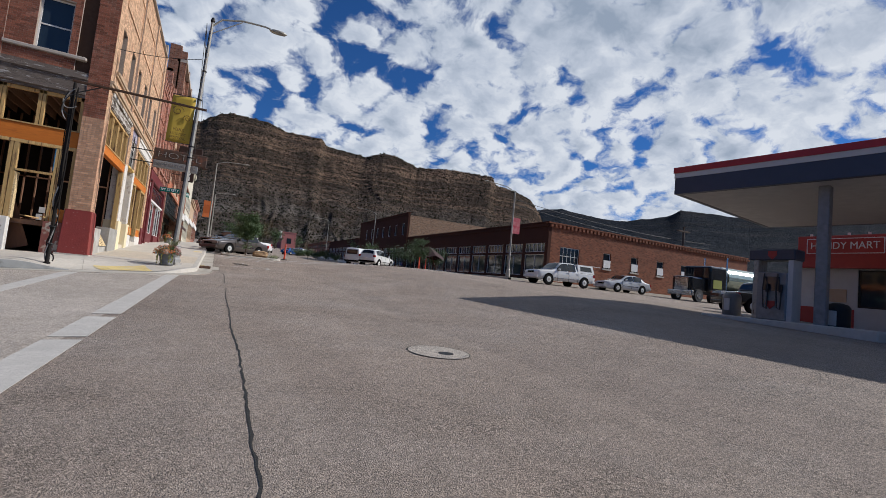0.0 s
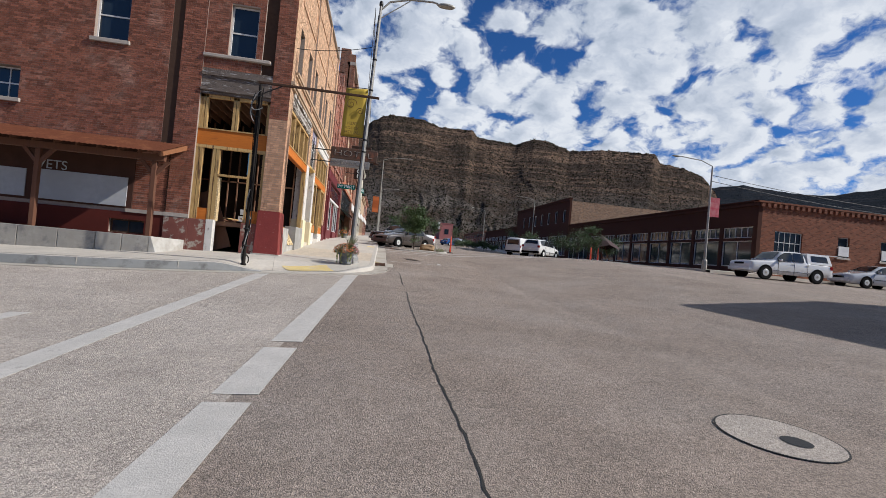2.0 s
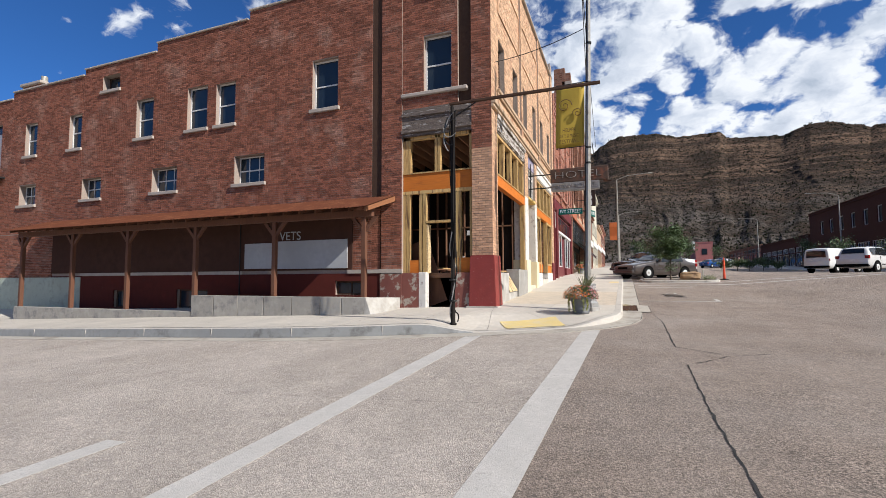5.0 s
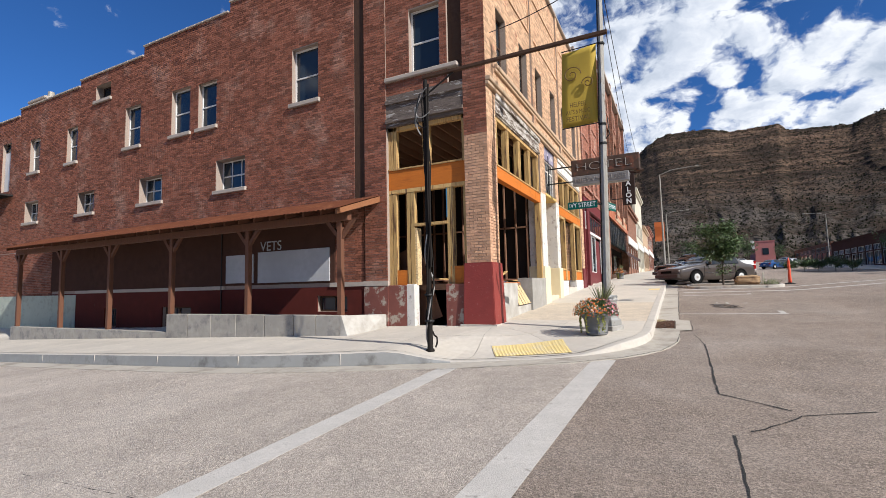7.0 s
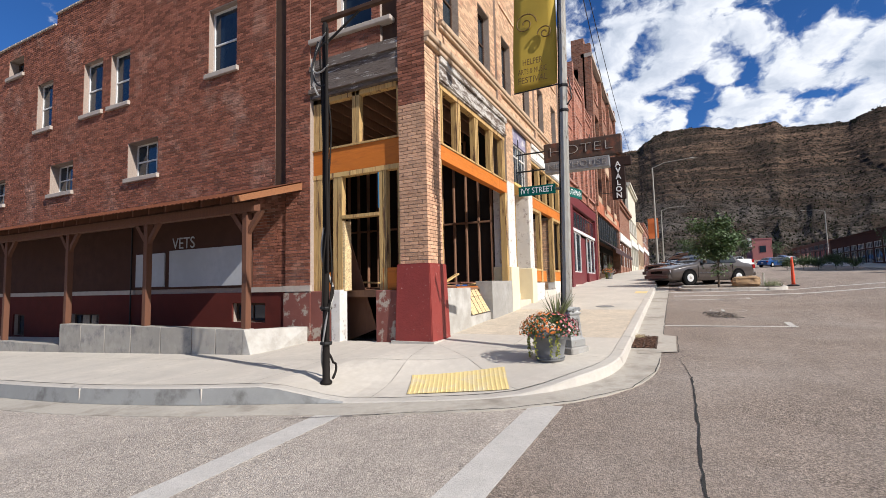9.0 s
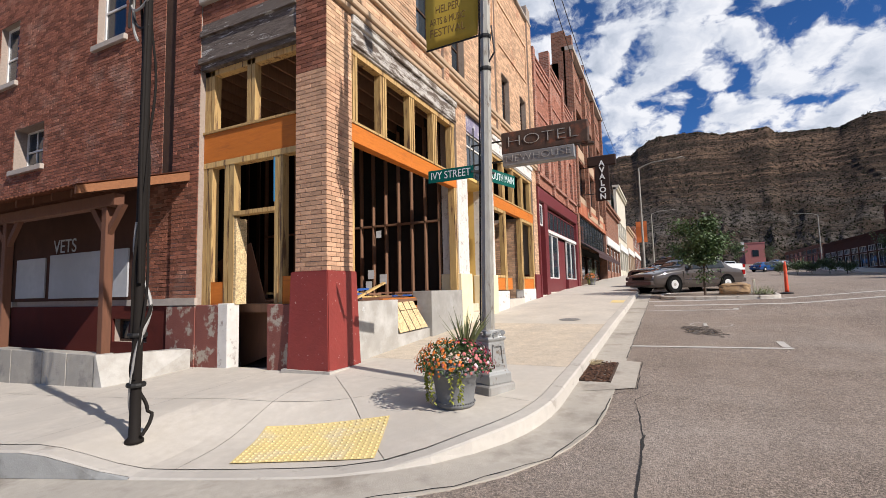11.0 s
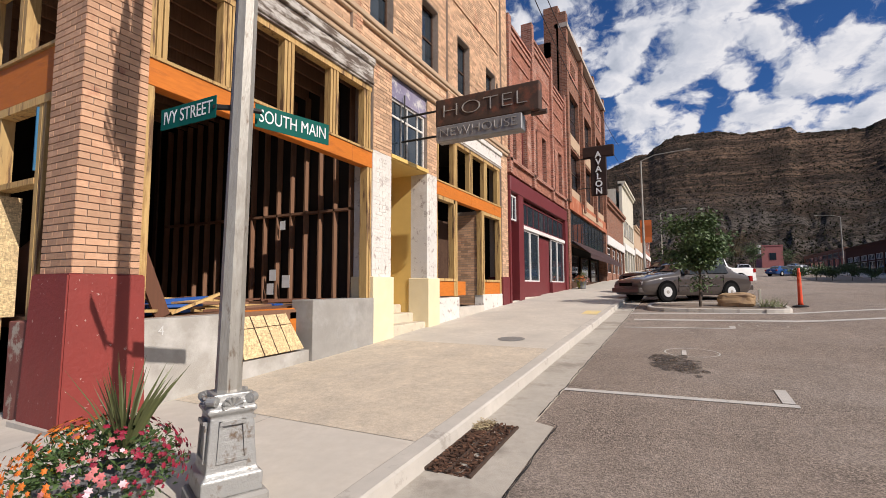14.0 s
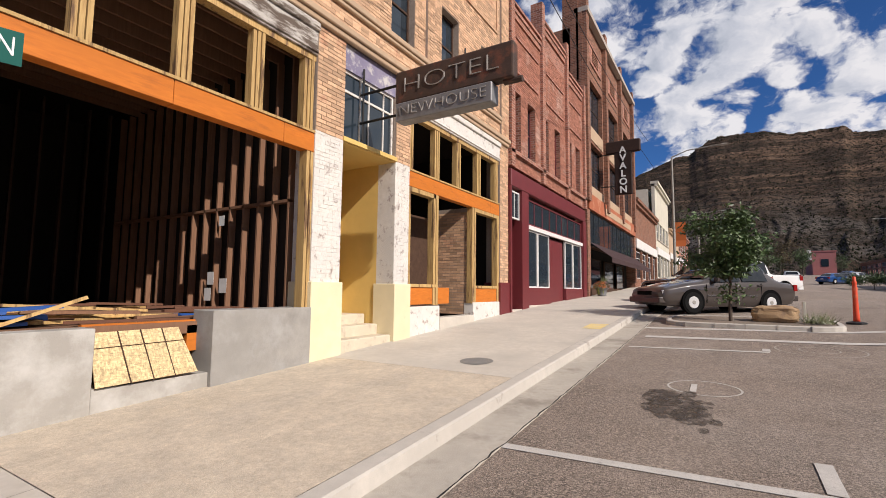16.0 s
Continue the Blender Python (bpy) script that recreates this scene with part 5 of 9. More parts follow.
    part("plinth", bevel(boxes((-0.3, 0.0, 7.7, 9.0, 0.3, 1.08)), 0.015), "white_old", HOTEL, "stone plinth with worn white paint")
    part("plinth", bevel(boxes((-0.3, 0.0, 10.7, 12.4, 0.4, 1.12)), 0.015), "white_old", HOTEL, "stone plinth with worn white paint")
    part("door_step", bevel(boxes((-1.2, 0.02, 9.0, 10.7, 0.3, 0.8)), 0.015), "concrete", HOTEL)
    # recessed entrance with brick side
    part("recess_wall", boxes((-1.2, -0.2, 10.72, 10.8, 0.8, 3.68)), "mortar", HOTEL)
    brick_skin("bricks", "y", 10.72, -1.2, -0.2, 0.8, 3.6, [], "brick_tan", HOTEL)
    part("door", bevel(boxes((-1.25, -1.2, 9.0, 10.7, 0.8, 3.4)), 0.01), "dark_wood", HOTEL, "dark recessed shop door")
    part("panel", boxes((-0.17, -0.05, 8.95, 9.5, 1.12, 1.5)), "orange_wood", HOTEL)
    # yellow stair entrance
    part("entry_wall", boxes((-1.5, -0.45, 7.2, 7.25, 0.5, 4.1)), "yellow_paint", HOTEL, "yellow painted entry wall")
    part("entry_wall", boxes((-1.5, -0.45, 5.6, 5.66, 0.5, 4.1)), "yellow_paint", HOTEL, "yellow painted entry wall")
    part("entry_wall", boxes((-1.55, -1.5, 5.6, 7.25, 0.5, 4.1)), "yellow_paint", HOTEL, "yellow painted entry wall")
    part("entry_ceiling", boxes((-1.5, 0.0, 5.66, 7.2, 4.06, 4.14)), "yellow_paint", HOTEL)
    d = part("door", bevel(boxes((-1.5, -1.46, 5.75, 6.5, 0.95, 3.1)), 0.006), "dark_wood", HOTEL, "dark entry door with a glass light")
    part("pane", boxes((-1.465, -1.452, 5.85, 6.4, 1.6, 2.95)), "pane", d)
    for k, (x, z) in enumerate(((-0.02, 0.55), (-0.36, 0.75), (-0.7, 0.94))):
        part("step", bevel(boxes((-1.5, x, 5.69, 7.17, 0.2, z)), 0.02), "step_stone", HOTEL, "worn pale painted step")
    sash_window(HOTEL, "x", 0.0, 5.68, 7.18, 4.16, 5.45, bars=(0.7,), vbars=(0.33, 0.5, 0.8), frame_mat="white_old", inset=0.08, sill=False)
    part("panel", boxes((-0.12, -0.04, 5.66, 7.2, 5.45, 5.92)), "purple_wood", HOTEL, "faded purple timber panel")
    part("ledge", boxes((-0.3, 0.03, 5.64, 7.22, 4.08, 4.16)), "yellow_paint", HOTEL)
    # foundation
    part("foundation", bevel(boxes((-0.3, 0.0, 0.69, 2.04, -0.2, 1.0)), 0.008), "foundation", HOTEL, "new grey concrete foundation")
    part("foundation", bevel(boxes((-0.28, -0.01, 2.04, 5.0, -0.1, 0.36)), 0.008), "foundation", HOTEL, "low concrete footing")
    part("foundation", bevel(boxes((-0.4, 0.06, 3.33, 4.99, 0.0, 1.15)), 0.008), "foundation_dark", HOTEL, "new grey concrete foundation")
    part("sheathing", boxes((-0.5, -0.42, 2.0, 3.4, 0.0, 1.0)), "dark_wood", HOTEL)
    part("rim_board", boxes((-0.42, -0.3, 3.2, 3.33, 0.62, 0.95), (-0.42, -0.34, 2.04, 3.33, 0.93, 1.02)), "orange_wood", HOTEL)


M["step_stone"] = surf("pale_step", (0.66, 0.58, 0.44), (0.56, 0.48, 0.36), 7, 0.85, 0.2, 50, stain=(0.42, 0.36, 0.28), stain_scale=4)
M["purple_wood"] = surf("purple_wood", (0.22, 0.20, 0.30), (0.30, 0.27, 0.33), 6, 0.85, 0.2, 40, stain=(0.5, 0.48, 0.46), stain_scale=4)


def hotel_inside():
    part("floor", boxes((-9.0, -0.3, 0.42, 5.1, 0.85, 1.0)), "stud", HOTEL, "bare plank floor")
    # room walls and ceiling are near-black, with indoor shade in the colour
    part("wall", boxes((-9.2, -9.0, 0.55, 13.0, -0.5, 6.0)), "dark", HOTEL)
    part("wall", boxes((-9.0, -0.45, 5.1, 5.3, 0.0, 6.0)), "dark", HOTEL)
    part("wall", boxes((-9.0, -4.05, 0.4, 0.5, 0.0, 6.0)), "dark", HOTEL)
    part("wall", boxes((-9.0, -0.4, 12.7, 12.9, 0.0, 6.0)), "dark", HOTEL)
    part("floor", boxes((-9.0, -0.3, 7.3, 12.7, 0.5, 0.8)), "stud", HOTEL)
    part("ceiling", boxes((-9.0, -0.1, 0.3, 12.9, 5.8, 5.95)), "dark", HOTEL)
    for k in range(14):
        x = -0.55 - k * 0.42
        part("joist", boxes((x - 0.045, x, 0.4, 5.1, 5.45, 5.8)), "stud", HOTEL)
    for k in range(16):
        x = -0.5 - k * 0.4
        part("stud", boxes((x - 0.04, x, 4.93, 5.06, 1.0, 5.45)), "stud", HOTEL)
    # back studs coloured darker than the rest, for the shade deep in the room
    for k in range(10):
        y = 0.9 + k * 0.42
        part("stud", boxes((-6.6, -6.48, y, y + 0.04, 1.0, 5.45)), "dark_wood", HOTEL)
    part("rail", boxes((-6.5, -0.5, 4.93, 5.06, 1.0, 1.05), (-6.5, -0.5, 4.93, 5.06, 2.9, 2.95)), "stud", HOTEL)
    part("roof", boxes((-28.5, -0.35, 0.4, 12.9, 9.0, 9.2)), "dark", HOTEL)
    part("wall_back", boxes((-28.9, -28.7, 0.05, 13.0, -1.6, 9.6)), "brick_red", HOTEL)
    part("wall_north", boxes((-28.7, -0.4, 12.95, 13.0, -1.6, 10.5)), "mortar", HOTEL)


hotel_corner()
pier_bricks()
hotel_main()
hotel_inside()


# ---- the shops up the street ----
M["brick_rose"] = surf("rose_brick", (0.42, 0.19, 0.13), (0.30, 0.125, 0.085), 14, 0.9, 0.4, 80, island=0.3, stain=(0.46, 0.30, 0.24), stain_scale=0.9, stain_lo=0.54, stain_hi=0.7, spec=0.2)


def shop_maroon():
    b = thing("shop_building", (0, 17.6, 0.9), "red brick two-storey shop with a maroon shopfront", "building")
    y0, y1 = 13.02, 22.4
    wins = [(13.35, 14.1, 6.0, 8.05), (14.75, 15.5, 6.0, 8.05), (16.35, 17.0, 6.05, 8.05), (17.75, 18.5, 6.05, 8.05), (19.5, 20.2, 6.05, 8.1), (20.85, 21.6, 6.05, 8.15)]
    part("wall", wall_bm("x", 0.0, 0.3, y0, y1, 5.45, 10.8, wins), "red_stucco", b)
    brick_skin("bricks", "x", 0.0, y0, y1, 5.45, 10.8, wins, "brick_rose", b, 0.008)
    part("parapet", boxes((-0.3, 0.0, 13.02, 16.2, 10.8, 11.0), (-0.3, 0.0, 16.2, 19.4, 10.8, 11.9), (-0.3, 0.0, 19.4, 22.4, 10.8, 11.2)), "red_stucco", b)
    for y, t in ((13.05, 11.3), (16.05, 12.5), (19.25, 12.4), (22.1, 11.6)):
        part("pilaster", boxes((-0.35, 0.12, y, y + 0.3, 5.4, t)), "red_stucco", b)
    for a, c, z in ((13.4, 16.0, 10.7), (16.4, 19.2, 11.6), (19.6, 22.0, 10.9)):
        part("cornice", boxes((0, 0.10, a, c, z, z + 0.12), (0, 0.06, a, c, z - 0.2, z), (0, 0.12, a, c, z + 0.22, z + 0.32)), "red_stucco", b)
        part("panel_frame", boxes((0, 0.05, a + 0.3, c - 0.2, 8.7, 8.78), (0, 0.05, a + 0.3, c - 0.2, 9.9, 9.98)), "red_stucco", b)
    part("ledge", boxes((0, 0.12, y0, y1, 5.85, 5.97)), "red_stucco", b)
    for w in wins:
        win = sash_window(b, "x", 0.0, *w, bars=(0.5,), inset=0.18, frame_mat="maroon", sill=False)
    part("fascia", bevel(boxes((-0.1, 0.1, 13.05, 22.1, 4.75, 5.3)), 0.02), "maroon", b, "maroon fascia board")
    part("pilaster", boxes((-0.3, 0.08, 14.0, 14.6, 0.7, 4.75), (-0.3, 0.08, 13.02, 13.15, 0.7, 4.75), (-0.3, 0.08, 21.75, 22.3, 0.9, 4.75)), "maroon", b)
    part("stall_riser", bevel(boxes((-0.2, 0.02, 14.6, 17.1, 0.8, 1.55), (-0.2, 0.02, 19.1, 21.75, 0.9, 1.55)), 0.01), "maroon", b)
    part("side_door_bay", boxes((-0.6, -0.5, 13.15, 14.0, 0.7, 4.75)), "maroon", b)
    sash_window(b, "x", 0.02, 13.2, 13.95, 3.75, 4.65, bars=(), vbars=(0.5,), inset=0.02, sill=False)
    sash_window(b, "x", 0.02, 14.62, 21.7, 3.72, 4.62, bars=(), vbars=(0.12, 0.24, 0.36, 0.48, 0.58, 0.7, 0.85), inset=0.05, sill=False, frame_mat="maroon")
    for a, c in ((14.65, 15.75), (15.8, 17.05), (19.15, 20.3), (20.35, 21.7)):
        sash_window(b, "x", 0.02, a, c, 1.55, 3.55, bars=(), inset=0.05, sill=False)
    part("door", bevel(boxes((-0.2, -0.12, 17.2, 19.05, 0.9, 3.5)), 0.02), "maroon", b, "maroon panelled shop door")
    part("band", boxes((-0.05, 0.04, 14.6, 21.75, 3.56, 3.7)), "white_trim", b)
    part("step", bevel(boxes((-0.4, 0.15, 17.15, 20.0, 0.7, 0.98)), 0.02), "concrete", b)
    part("plinth", boxes((-0.1, 0.06, 14.6, 16.9, 0.6, 0.95), (-0.1, 0.06, 13.15, 14.0, 0.6, 0.85)), "concrete", b)
    part("shell", boxes((-15, -0.9, 13.05, 22.35, -0.5, 10.4)), "brown_brick_far", b)


def shop_tall():
    b = thing("shop_building", (0, 29.5, 1.4), "tall three-storey brown brick block with a shopfront", "building")
    y0, y1, top = 22.42, 36.6, 15.6
    rows = []
    for k in range(3):
        a = 23.0 + k * 4.6
        rows += [(a, a + 3.6, 10.1, 12.6), (a, a + 3.6, 6.9, 9.2)]
    part("wall", wall_bm("x", 0.0, 0.3, y0, y1, 6.0, top, rows), "brown_brick_far", b)
    for w in rows:
        sash_window(b, "x", 0.0, *w, bars=(0.5,), vbars=(0.33, 0.66), inset=0.2, frame_mat="dark_wood", sill=False)
        part("spandrel", boxes((-0.05, 0.03, w[0], w[1], w[2] - 0.75, w[2] - 0.05)), "tan_far", b)
    for y in (22.45, 26.8, 31.4, 36.05):
        part("pilaster", boxes((-0.3, 0.22, y, y + 0.5, 5.9, 16.5)), "brown_brick_far", b)
    for k in range(3):
        a = 23.0 + k * 4.6
        part("panel", boxes((-0.02, 0.06, a + 0.3, a + 3.3, 13.5, 14.6)), "red_stucco", b)
        part("vent_slats", boxes(*[(0.06, 0.1, a + 1.2, a + 2.4, 13.7 + 0.16 * i, 13.78 + 0.16 * i) for i in range(5)]), "brown_brick_far", b)
    part("coping", boxes((-0.4, 0.3, y0, y1, top, top + 0.25)), "stone_sill", b)
    part("chimney", boxes((-1.0, -0.2, 22.42, 23.1, 12, 16.9)), "brown_brick_far", b)
    part("fascia", boxes((-0.1, 0.12, y0 + 0.4, y1, 5.55, 6.35)), "orange_band_paint", b, "faded orange-red sign band")
    part("lettering_bar", boxes((0.12, 0.14, 26.5, 34.5, 5.75, 6.1)), "tan_far", b)
    sash_window(b, "x", 0.05, 23.0, 36.3, 3.75, 5.5, bars=(), vbars=tuple(i / 11 for i in range(1, 11)), inset=0.05, frame_mat="black_iron", sill=False)
    bm = bmesh.new()
    vs = [bm.verts.new(p) for p in ((0.05, 23.0, 3.9), (0.05, 36.4, 3.9), (1.1, 36.4, 3.1), (1.1, 23.0, 3.1), (1.1, 36.4, 2.85), (1.1, 23.0, 2.85))]
    bm.faces.new([vs[0], vs[3], vs[2], vs[1]])
    bm.faces.new([vs[3], vs[5], vs[4], vs[2]])
    part("awning", bm, "awning_cloth", b, "dark maroon cloth awning")
    # near-black sheet in place of the shade inside the shop
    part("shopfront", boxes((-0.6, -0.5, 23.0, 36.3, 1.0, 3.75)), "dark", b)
    for y in (24.5, 28, 31.5):
        sash_window(b, "x", -0.3, y, y + 2.6, 1.6, 3.2, bars=(), inset=0.02, sill=False, frame_mat="dark_wood")
    part("stall_riser", boxes((-0.5, 0.0, 23.0, 36.3, 1.0, 1.6)), "dark_wood", b)
    part("pier", boxes((-0.5, 0.1, 22.45, 23.0, 1.0, 5.5), (-0.5, 0.1, 36.1, 36.6, 1.2, 5.5)), "brown_brick_far", b)
    part("shell", boxes((-16, -0.62, 22.42, 36.6, -0.5, 14.9)), "brown_brick_far", b)


M["orange_band_paint"] = surf("faded_orange_paint", (0.42, 0.125, 0.055), (0.34, 0.10, 0.045), 3, 0.8, 0.15, stain=(0.48, 0.22, 0.13), stain_scale=1.5)
M["awning_cloth"] = surf("awning_cloth", (0.05, 0.022, 0.022), (0.035, 0.016, 0.016), 8, 0.9, 0.2)


def shop_row():
    specs = [(36.7, 49.6, 8.3, "brown_brick_far", "low brick shop with a white sign band"), (49.8, 62, 12.3, "cream_far", "cream two-storey shop with a moulded cornice"), (62.2, 76, 9.0, "tan_far", "pale low shop along the street"), (76.2, 96, 10.5, "red_stucco", "red brick shop along the street")]
    for i, (a, c, top, mat, label) in enumerate(specs):
        b = thing("shop_building", (0, (a + c) / 2, ground_z(0, a)), label, "building", "shops up the west side")
        z = walk_z(0, a)
        n = 4
        w = (c - a - 1.0) / n
        wins = [(a + 0.6 + k * w, a + 0.6 + (k + 1) * w - 0.5, z + 4.6, z + 6.4) for k in range(n)] if top > 9.5 else []
        part("wall", wall_bm("x", 0.0, 0.3, a, c, z + 3.7, top, wins), mat, b)
        for q in wins:
            sash_window(b, "x", 0.0, *q, bars=(0.5,), inset=0.12)
        part("cornice", boxes((-0.4, 0.35, a, c, top, top + 0.25), (-0.3, 0.2, a, c, top - 0.25, top)), "cream_far" if i == 1 else mat, b)
        part("sign_band", boxes((0.0, 0.15, a + 0.3, c - 0.3, z + 3.0, z + 3.7)), "white_trim", b)
        # flat near-black backing carries the shop's indoor shade
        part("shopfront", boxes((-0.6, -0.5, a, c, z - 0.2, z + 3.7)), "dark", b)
        for k in range(n):
            sash_window(b, "x", 0.0, a + 0.6 + k * w, a + 0.6 + (k + 1) * w - 0.4, z + 0.7, z + 2.8, bars=(0.75,), inset=0.1, frame_mat="white_trim", sill=False)
        part("pier", boxes(*[(-0.5, 0.05, a + k * (c - a - 0.4) / n, a + 0.4 + k * (c - a - 0.4) / n, z - 0.2, z + 3.7) for k in range(n + 1)]), mat, b)
        part("stall_riser", boxes((-0.4, -0.02, a + 0.4, c - 0.4, z - 0.2, z + 0.7)), mat, b)
        part("shell", boxes((-16, -0.62, a, c, -0.5, top - 0.5)), mat, b)


shop_maroon()
shop_tall()
shop_row()


def east_row():
    """Buildings along the far side of the street; most street fronts carry their shade in the colour."""
    def unit(y0, y1, top, mat, label, two=False, side=None):
        z = ground_z(29, max(12.2, y0))
        b = thing("shop_building", (29.5, (y0 + y1) / 2, z), label, "building", "shops on the east side")
        n = max(3, int((y1 - y0) / 3.2))
        w = (y1 - y0 - 0.6) / n
        shop = [(y0 + 0.4 + k * w, y0 + 0.4 + (k + 1) * w - 0.35, z + 0.6, z + 2.5) for k in range(n)]
        tran = [(s[0], s[1], z + 2.7, z + 3.5) for s in shop]
        upper = [(y0 + 1.2 + k * 3.1, y0 + 2.3 + k * 3.1, z + 5.4, z + 7.2) for k in range(int((y1 - y0 - 1) / 3.1))] if two else []
        part("wall", wall_bm("x", 29.8, 0.3, y0, y1, z - 0.4, top, shop + tran + upper), mat, b)
        def flip(a0, a1, c0, c1, vb):
            fr = bmesh.new()
            for q in ((a0, a0 + 0.06, c0, c1), (a1 - 0.06, a1, c0, c1), (a0 + 0.06, a1 - 0.06, c0, c0 + 0.06), (a0 + 0.06, a1 - 0.06, c1 - 0.06, c1)):
                box(fr, 29.6, 29.68, *q)
            for v in vb:
                u = a0 + (a1 - a0) * v
                box(fr, 29.605, 29.67, u - 0.02, u + 0.02, c0 + 0.06, c1 - 0.06)
            wn = part("window", fr, "steel_paint" if y0 > 71 else "white_trim", b)
            part("pane", boxes((29.65, 29.66, a0, a1, c0, c1)), "pane", wn)
        for s in shop:
            flip(*s, (0.5,))
        for s in tran:
            flip(*s, (0.2, 0.4, 0.6, 0.8))
        for s in upper:
            flip(*s, ())
        part("cornice", boxes((29.35, 29.5, y0, y1, top - 0.3, top - 0.12), (29.4, 29.9, y0, y1, top, top + 0.1)), mat, b)
        part("shell", boxes((29.95, 46, y0 + 0.3, y1, -0.5, top - 0.3)), side or mat, b)
        return b
    b = unit(12.2, 45, 6.35, "shade_toned_brick", "long single-storey red brick corner shop")
    # long side along the cross street
    part("side_wall", wall_bm("y", 12.2, 0.3, 29.8, 58, 0.4, 6.3, [(30.9, 33.1, 2.7, 4.4)] + [(x, x + 0.95, 3.0, 4.45) for x in (36.0, 39.6, 43.2, 46.8, 50.4)]), "side_brick", b)
    sash_window(b, "y", 12.2, 30.9, 33.1, 2.7, 4.4, bars=(0.55,), vbars=(0.2, 0.4, 0.6, 0.8), inset=0.1, sill=False)
    for x in (36.0, 39.6, 43.2, 46.8, 50.4):
        sash_window(b, "y", 12.2, x, x + 0.95, 3.0, 4.45, bars=(0.5,), inset=0.12)
        part("hopper_sash", boxes((x + 0.05, x + 0.9, -0.35, -0.31, 0.0, 0.7)), "white_trim", b).location = (0, 12.5, 3.1)
    bm = bmesh.new()
    x = 29.6
    while x < 58:
        box(bm, x, x + 0.22, 12.05, 12.2, 6.0, 6.25)
        x += 0.45
    part("corbel", bm, "side_brick", b)
    part("coping", boxes((29.4, 58, 12.1, 12.6, 6.3, 6.42)), "side_brick", b)
    unit(45.2, 70, 10.2, "shade_toned_brick", "two-storey brick block with a shade-darkened front", True, "tan_brick_far")
    unit(70.2, 96, 7.3, "shade_toned_brick", "row of single-storey shops with shade-darkened fronts")
    unit(96.2, 125, 7.6, "brown_brick_far", "row of single-storey shops up the street")
    r = thing("shop_building", (23.5, 130, ground_z(17, 130)), "small pink-red building at the end of the street", "building")
    z = ground_z(17, 130)
    part("wall", boxes((22.1, 26.2, 128, 138, z - 1, z + 4.9)), "pink_far", r)
    part("window", boxes((23.6, 24.9, 127.94, 128, z + 1.7, z + 3.3)), "pane", r)
    part("parapet", boxes((22.0, 26.3, 127.9, 138, z + 4.9, z + 5.15)), "pink_far", r)
    part("sign_board", boxes((21.2, 22.0, 127.9, 128.2, z + 3.2, z + 5.3)), "white_trim", r)
    # pavement and kerb on that side
    e = thing("pavement_east", (27, 30, 1.2), "grey concrete sidewalk on the shaded side", "sidewalk", kind="structure")
    bm = bmesh.new()
    rows = []
    for y in (10.6, 12, 20, 30, 45, 60, 90, 125):
        z = ground_z(29, y) + 0.14
        rows.append([bm.verts.new(p) for p in ((24.6, y, z - 0.3), (24.6, y, z - 0.01), (24.62, y, z), (29.5, y, z + 0.04))])
    for p, q in zip(rows, rows[1:]):
        for k in range(3):
            bm.faces.new([p[k], p[k + 1], q[k + 1], q[k]])
    part("slab", bm, "concrete", e)
    bm = bmesh.new()
    rows = []
    for x in (24.6, 29.5, 58):
        z = ground_z(29, 11) + 0.14
        rows.append([bm.verts.new(p) for p in ((x, 10.2, z - 0.4), (x, 10.2, z), (x, 12.25, z + 0.03))])
    for p, q in zip(rows, rows[1:]):
        for k in range(2):
            bm.faces.new([p[k], p[k + 1], q[k + 1], q[k]])
    part("slab", bm, "concrete", e)


M["side_brick"] = brick_far("brown_red_side_brick", (0.225, 0.085, 0.047), (0.17, 0.064, 0.036), (0.19, 0.095, 0.062))
M["pink_far"] = surf("pink_red_render", (0.42, 0.16, 0.15), None, 4, 0.9, 0.1)
east_row()


# ---- things by the corner ----
def words(body, size, m, mat, parent, name="lettering", extrude=0.004, width=None, thin=0.0):
    cu = bpy.data.curves.new("lettering", "FONT")
    cu.body, cu.size, cu.extrude, cu.align_x, cu.align_y = body, size, extrude, "CENTER", "CENTER"
    cu.offset = thin
    tmp = bpy.data.objects.new("tmp_text", cu)
    me = bpy.data.meshes.new_from_object(tmp)
    bpy.data.objects.remove(tmp)
    if width:
        xs = [v.co.x for v in me.vertices]
        k = width / (max(xs) - min(xs))
        me.transform(Matrix.Diagonal((k, 1, 1, 1)))
    me.transform(m)
    return link(name, me, mat, parent)


M["sign_green"] = surf("sign_green", (0.002, 0.095, 0.075), (0.002, 0.082, 0.064), 5, 0.6, 0.02, spec=0.15)
M["sign_white"] = surf("sign_white", (0.78, 0.79, 0.78), None, 5, 0.5, 0.0)
M["gold_cloth"] = surf("gold_banner_cloth", (0.58, 0.40, 0.045), (0.40, 0.26, 0.03), 1.6, 0.8, 0.15, 30)
M["dark_gold"] = surf("brown_print", (0.16, 0.09, 0.015), None, 5, 0.8, 0.0)
M["rust_sign"] = surf("rusty_brown_sign_metal", (0.085, 0.05, 0.035), (0.05, 0.032, 0.024), 6, 0.65, 0.2, 40, metal=0.3, stain=(0.16, 0.06, 0.035), stain_scale=4)
M["grey_sign"] = surf("grey_sign_metal", (0.26, 0.26, 0.26), (0.17, 0.17, 0.17), 7, 0.55, 0.2, 40, metal=0.4)
M["neon_tube"] = surf("unlit_neon_tube", (0.36, 0.34, 0.31), None, 5, 0.3, 0.0)
M["black"] = surf("black_rubber", (0.015, 0.015, 0.016), None, 20, 0.7, 0.1)


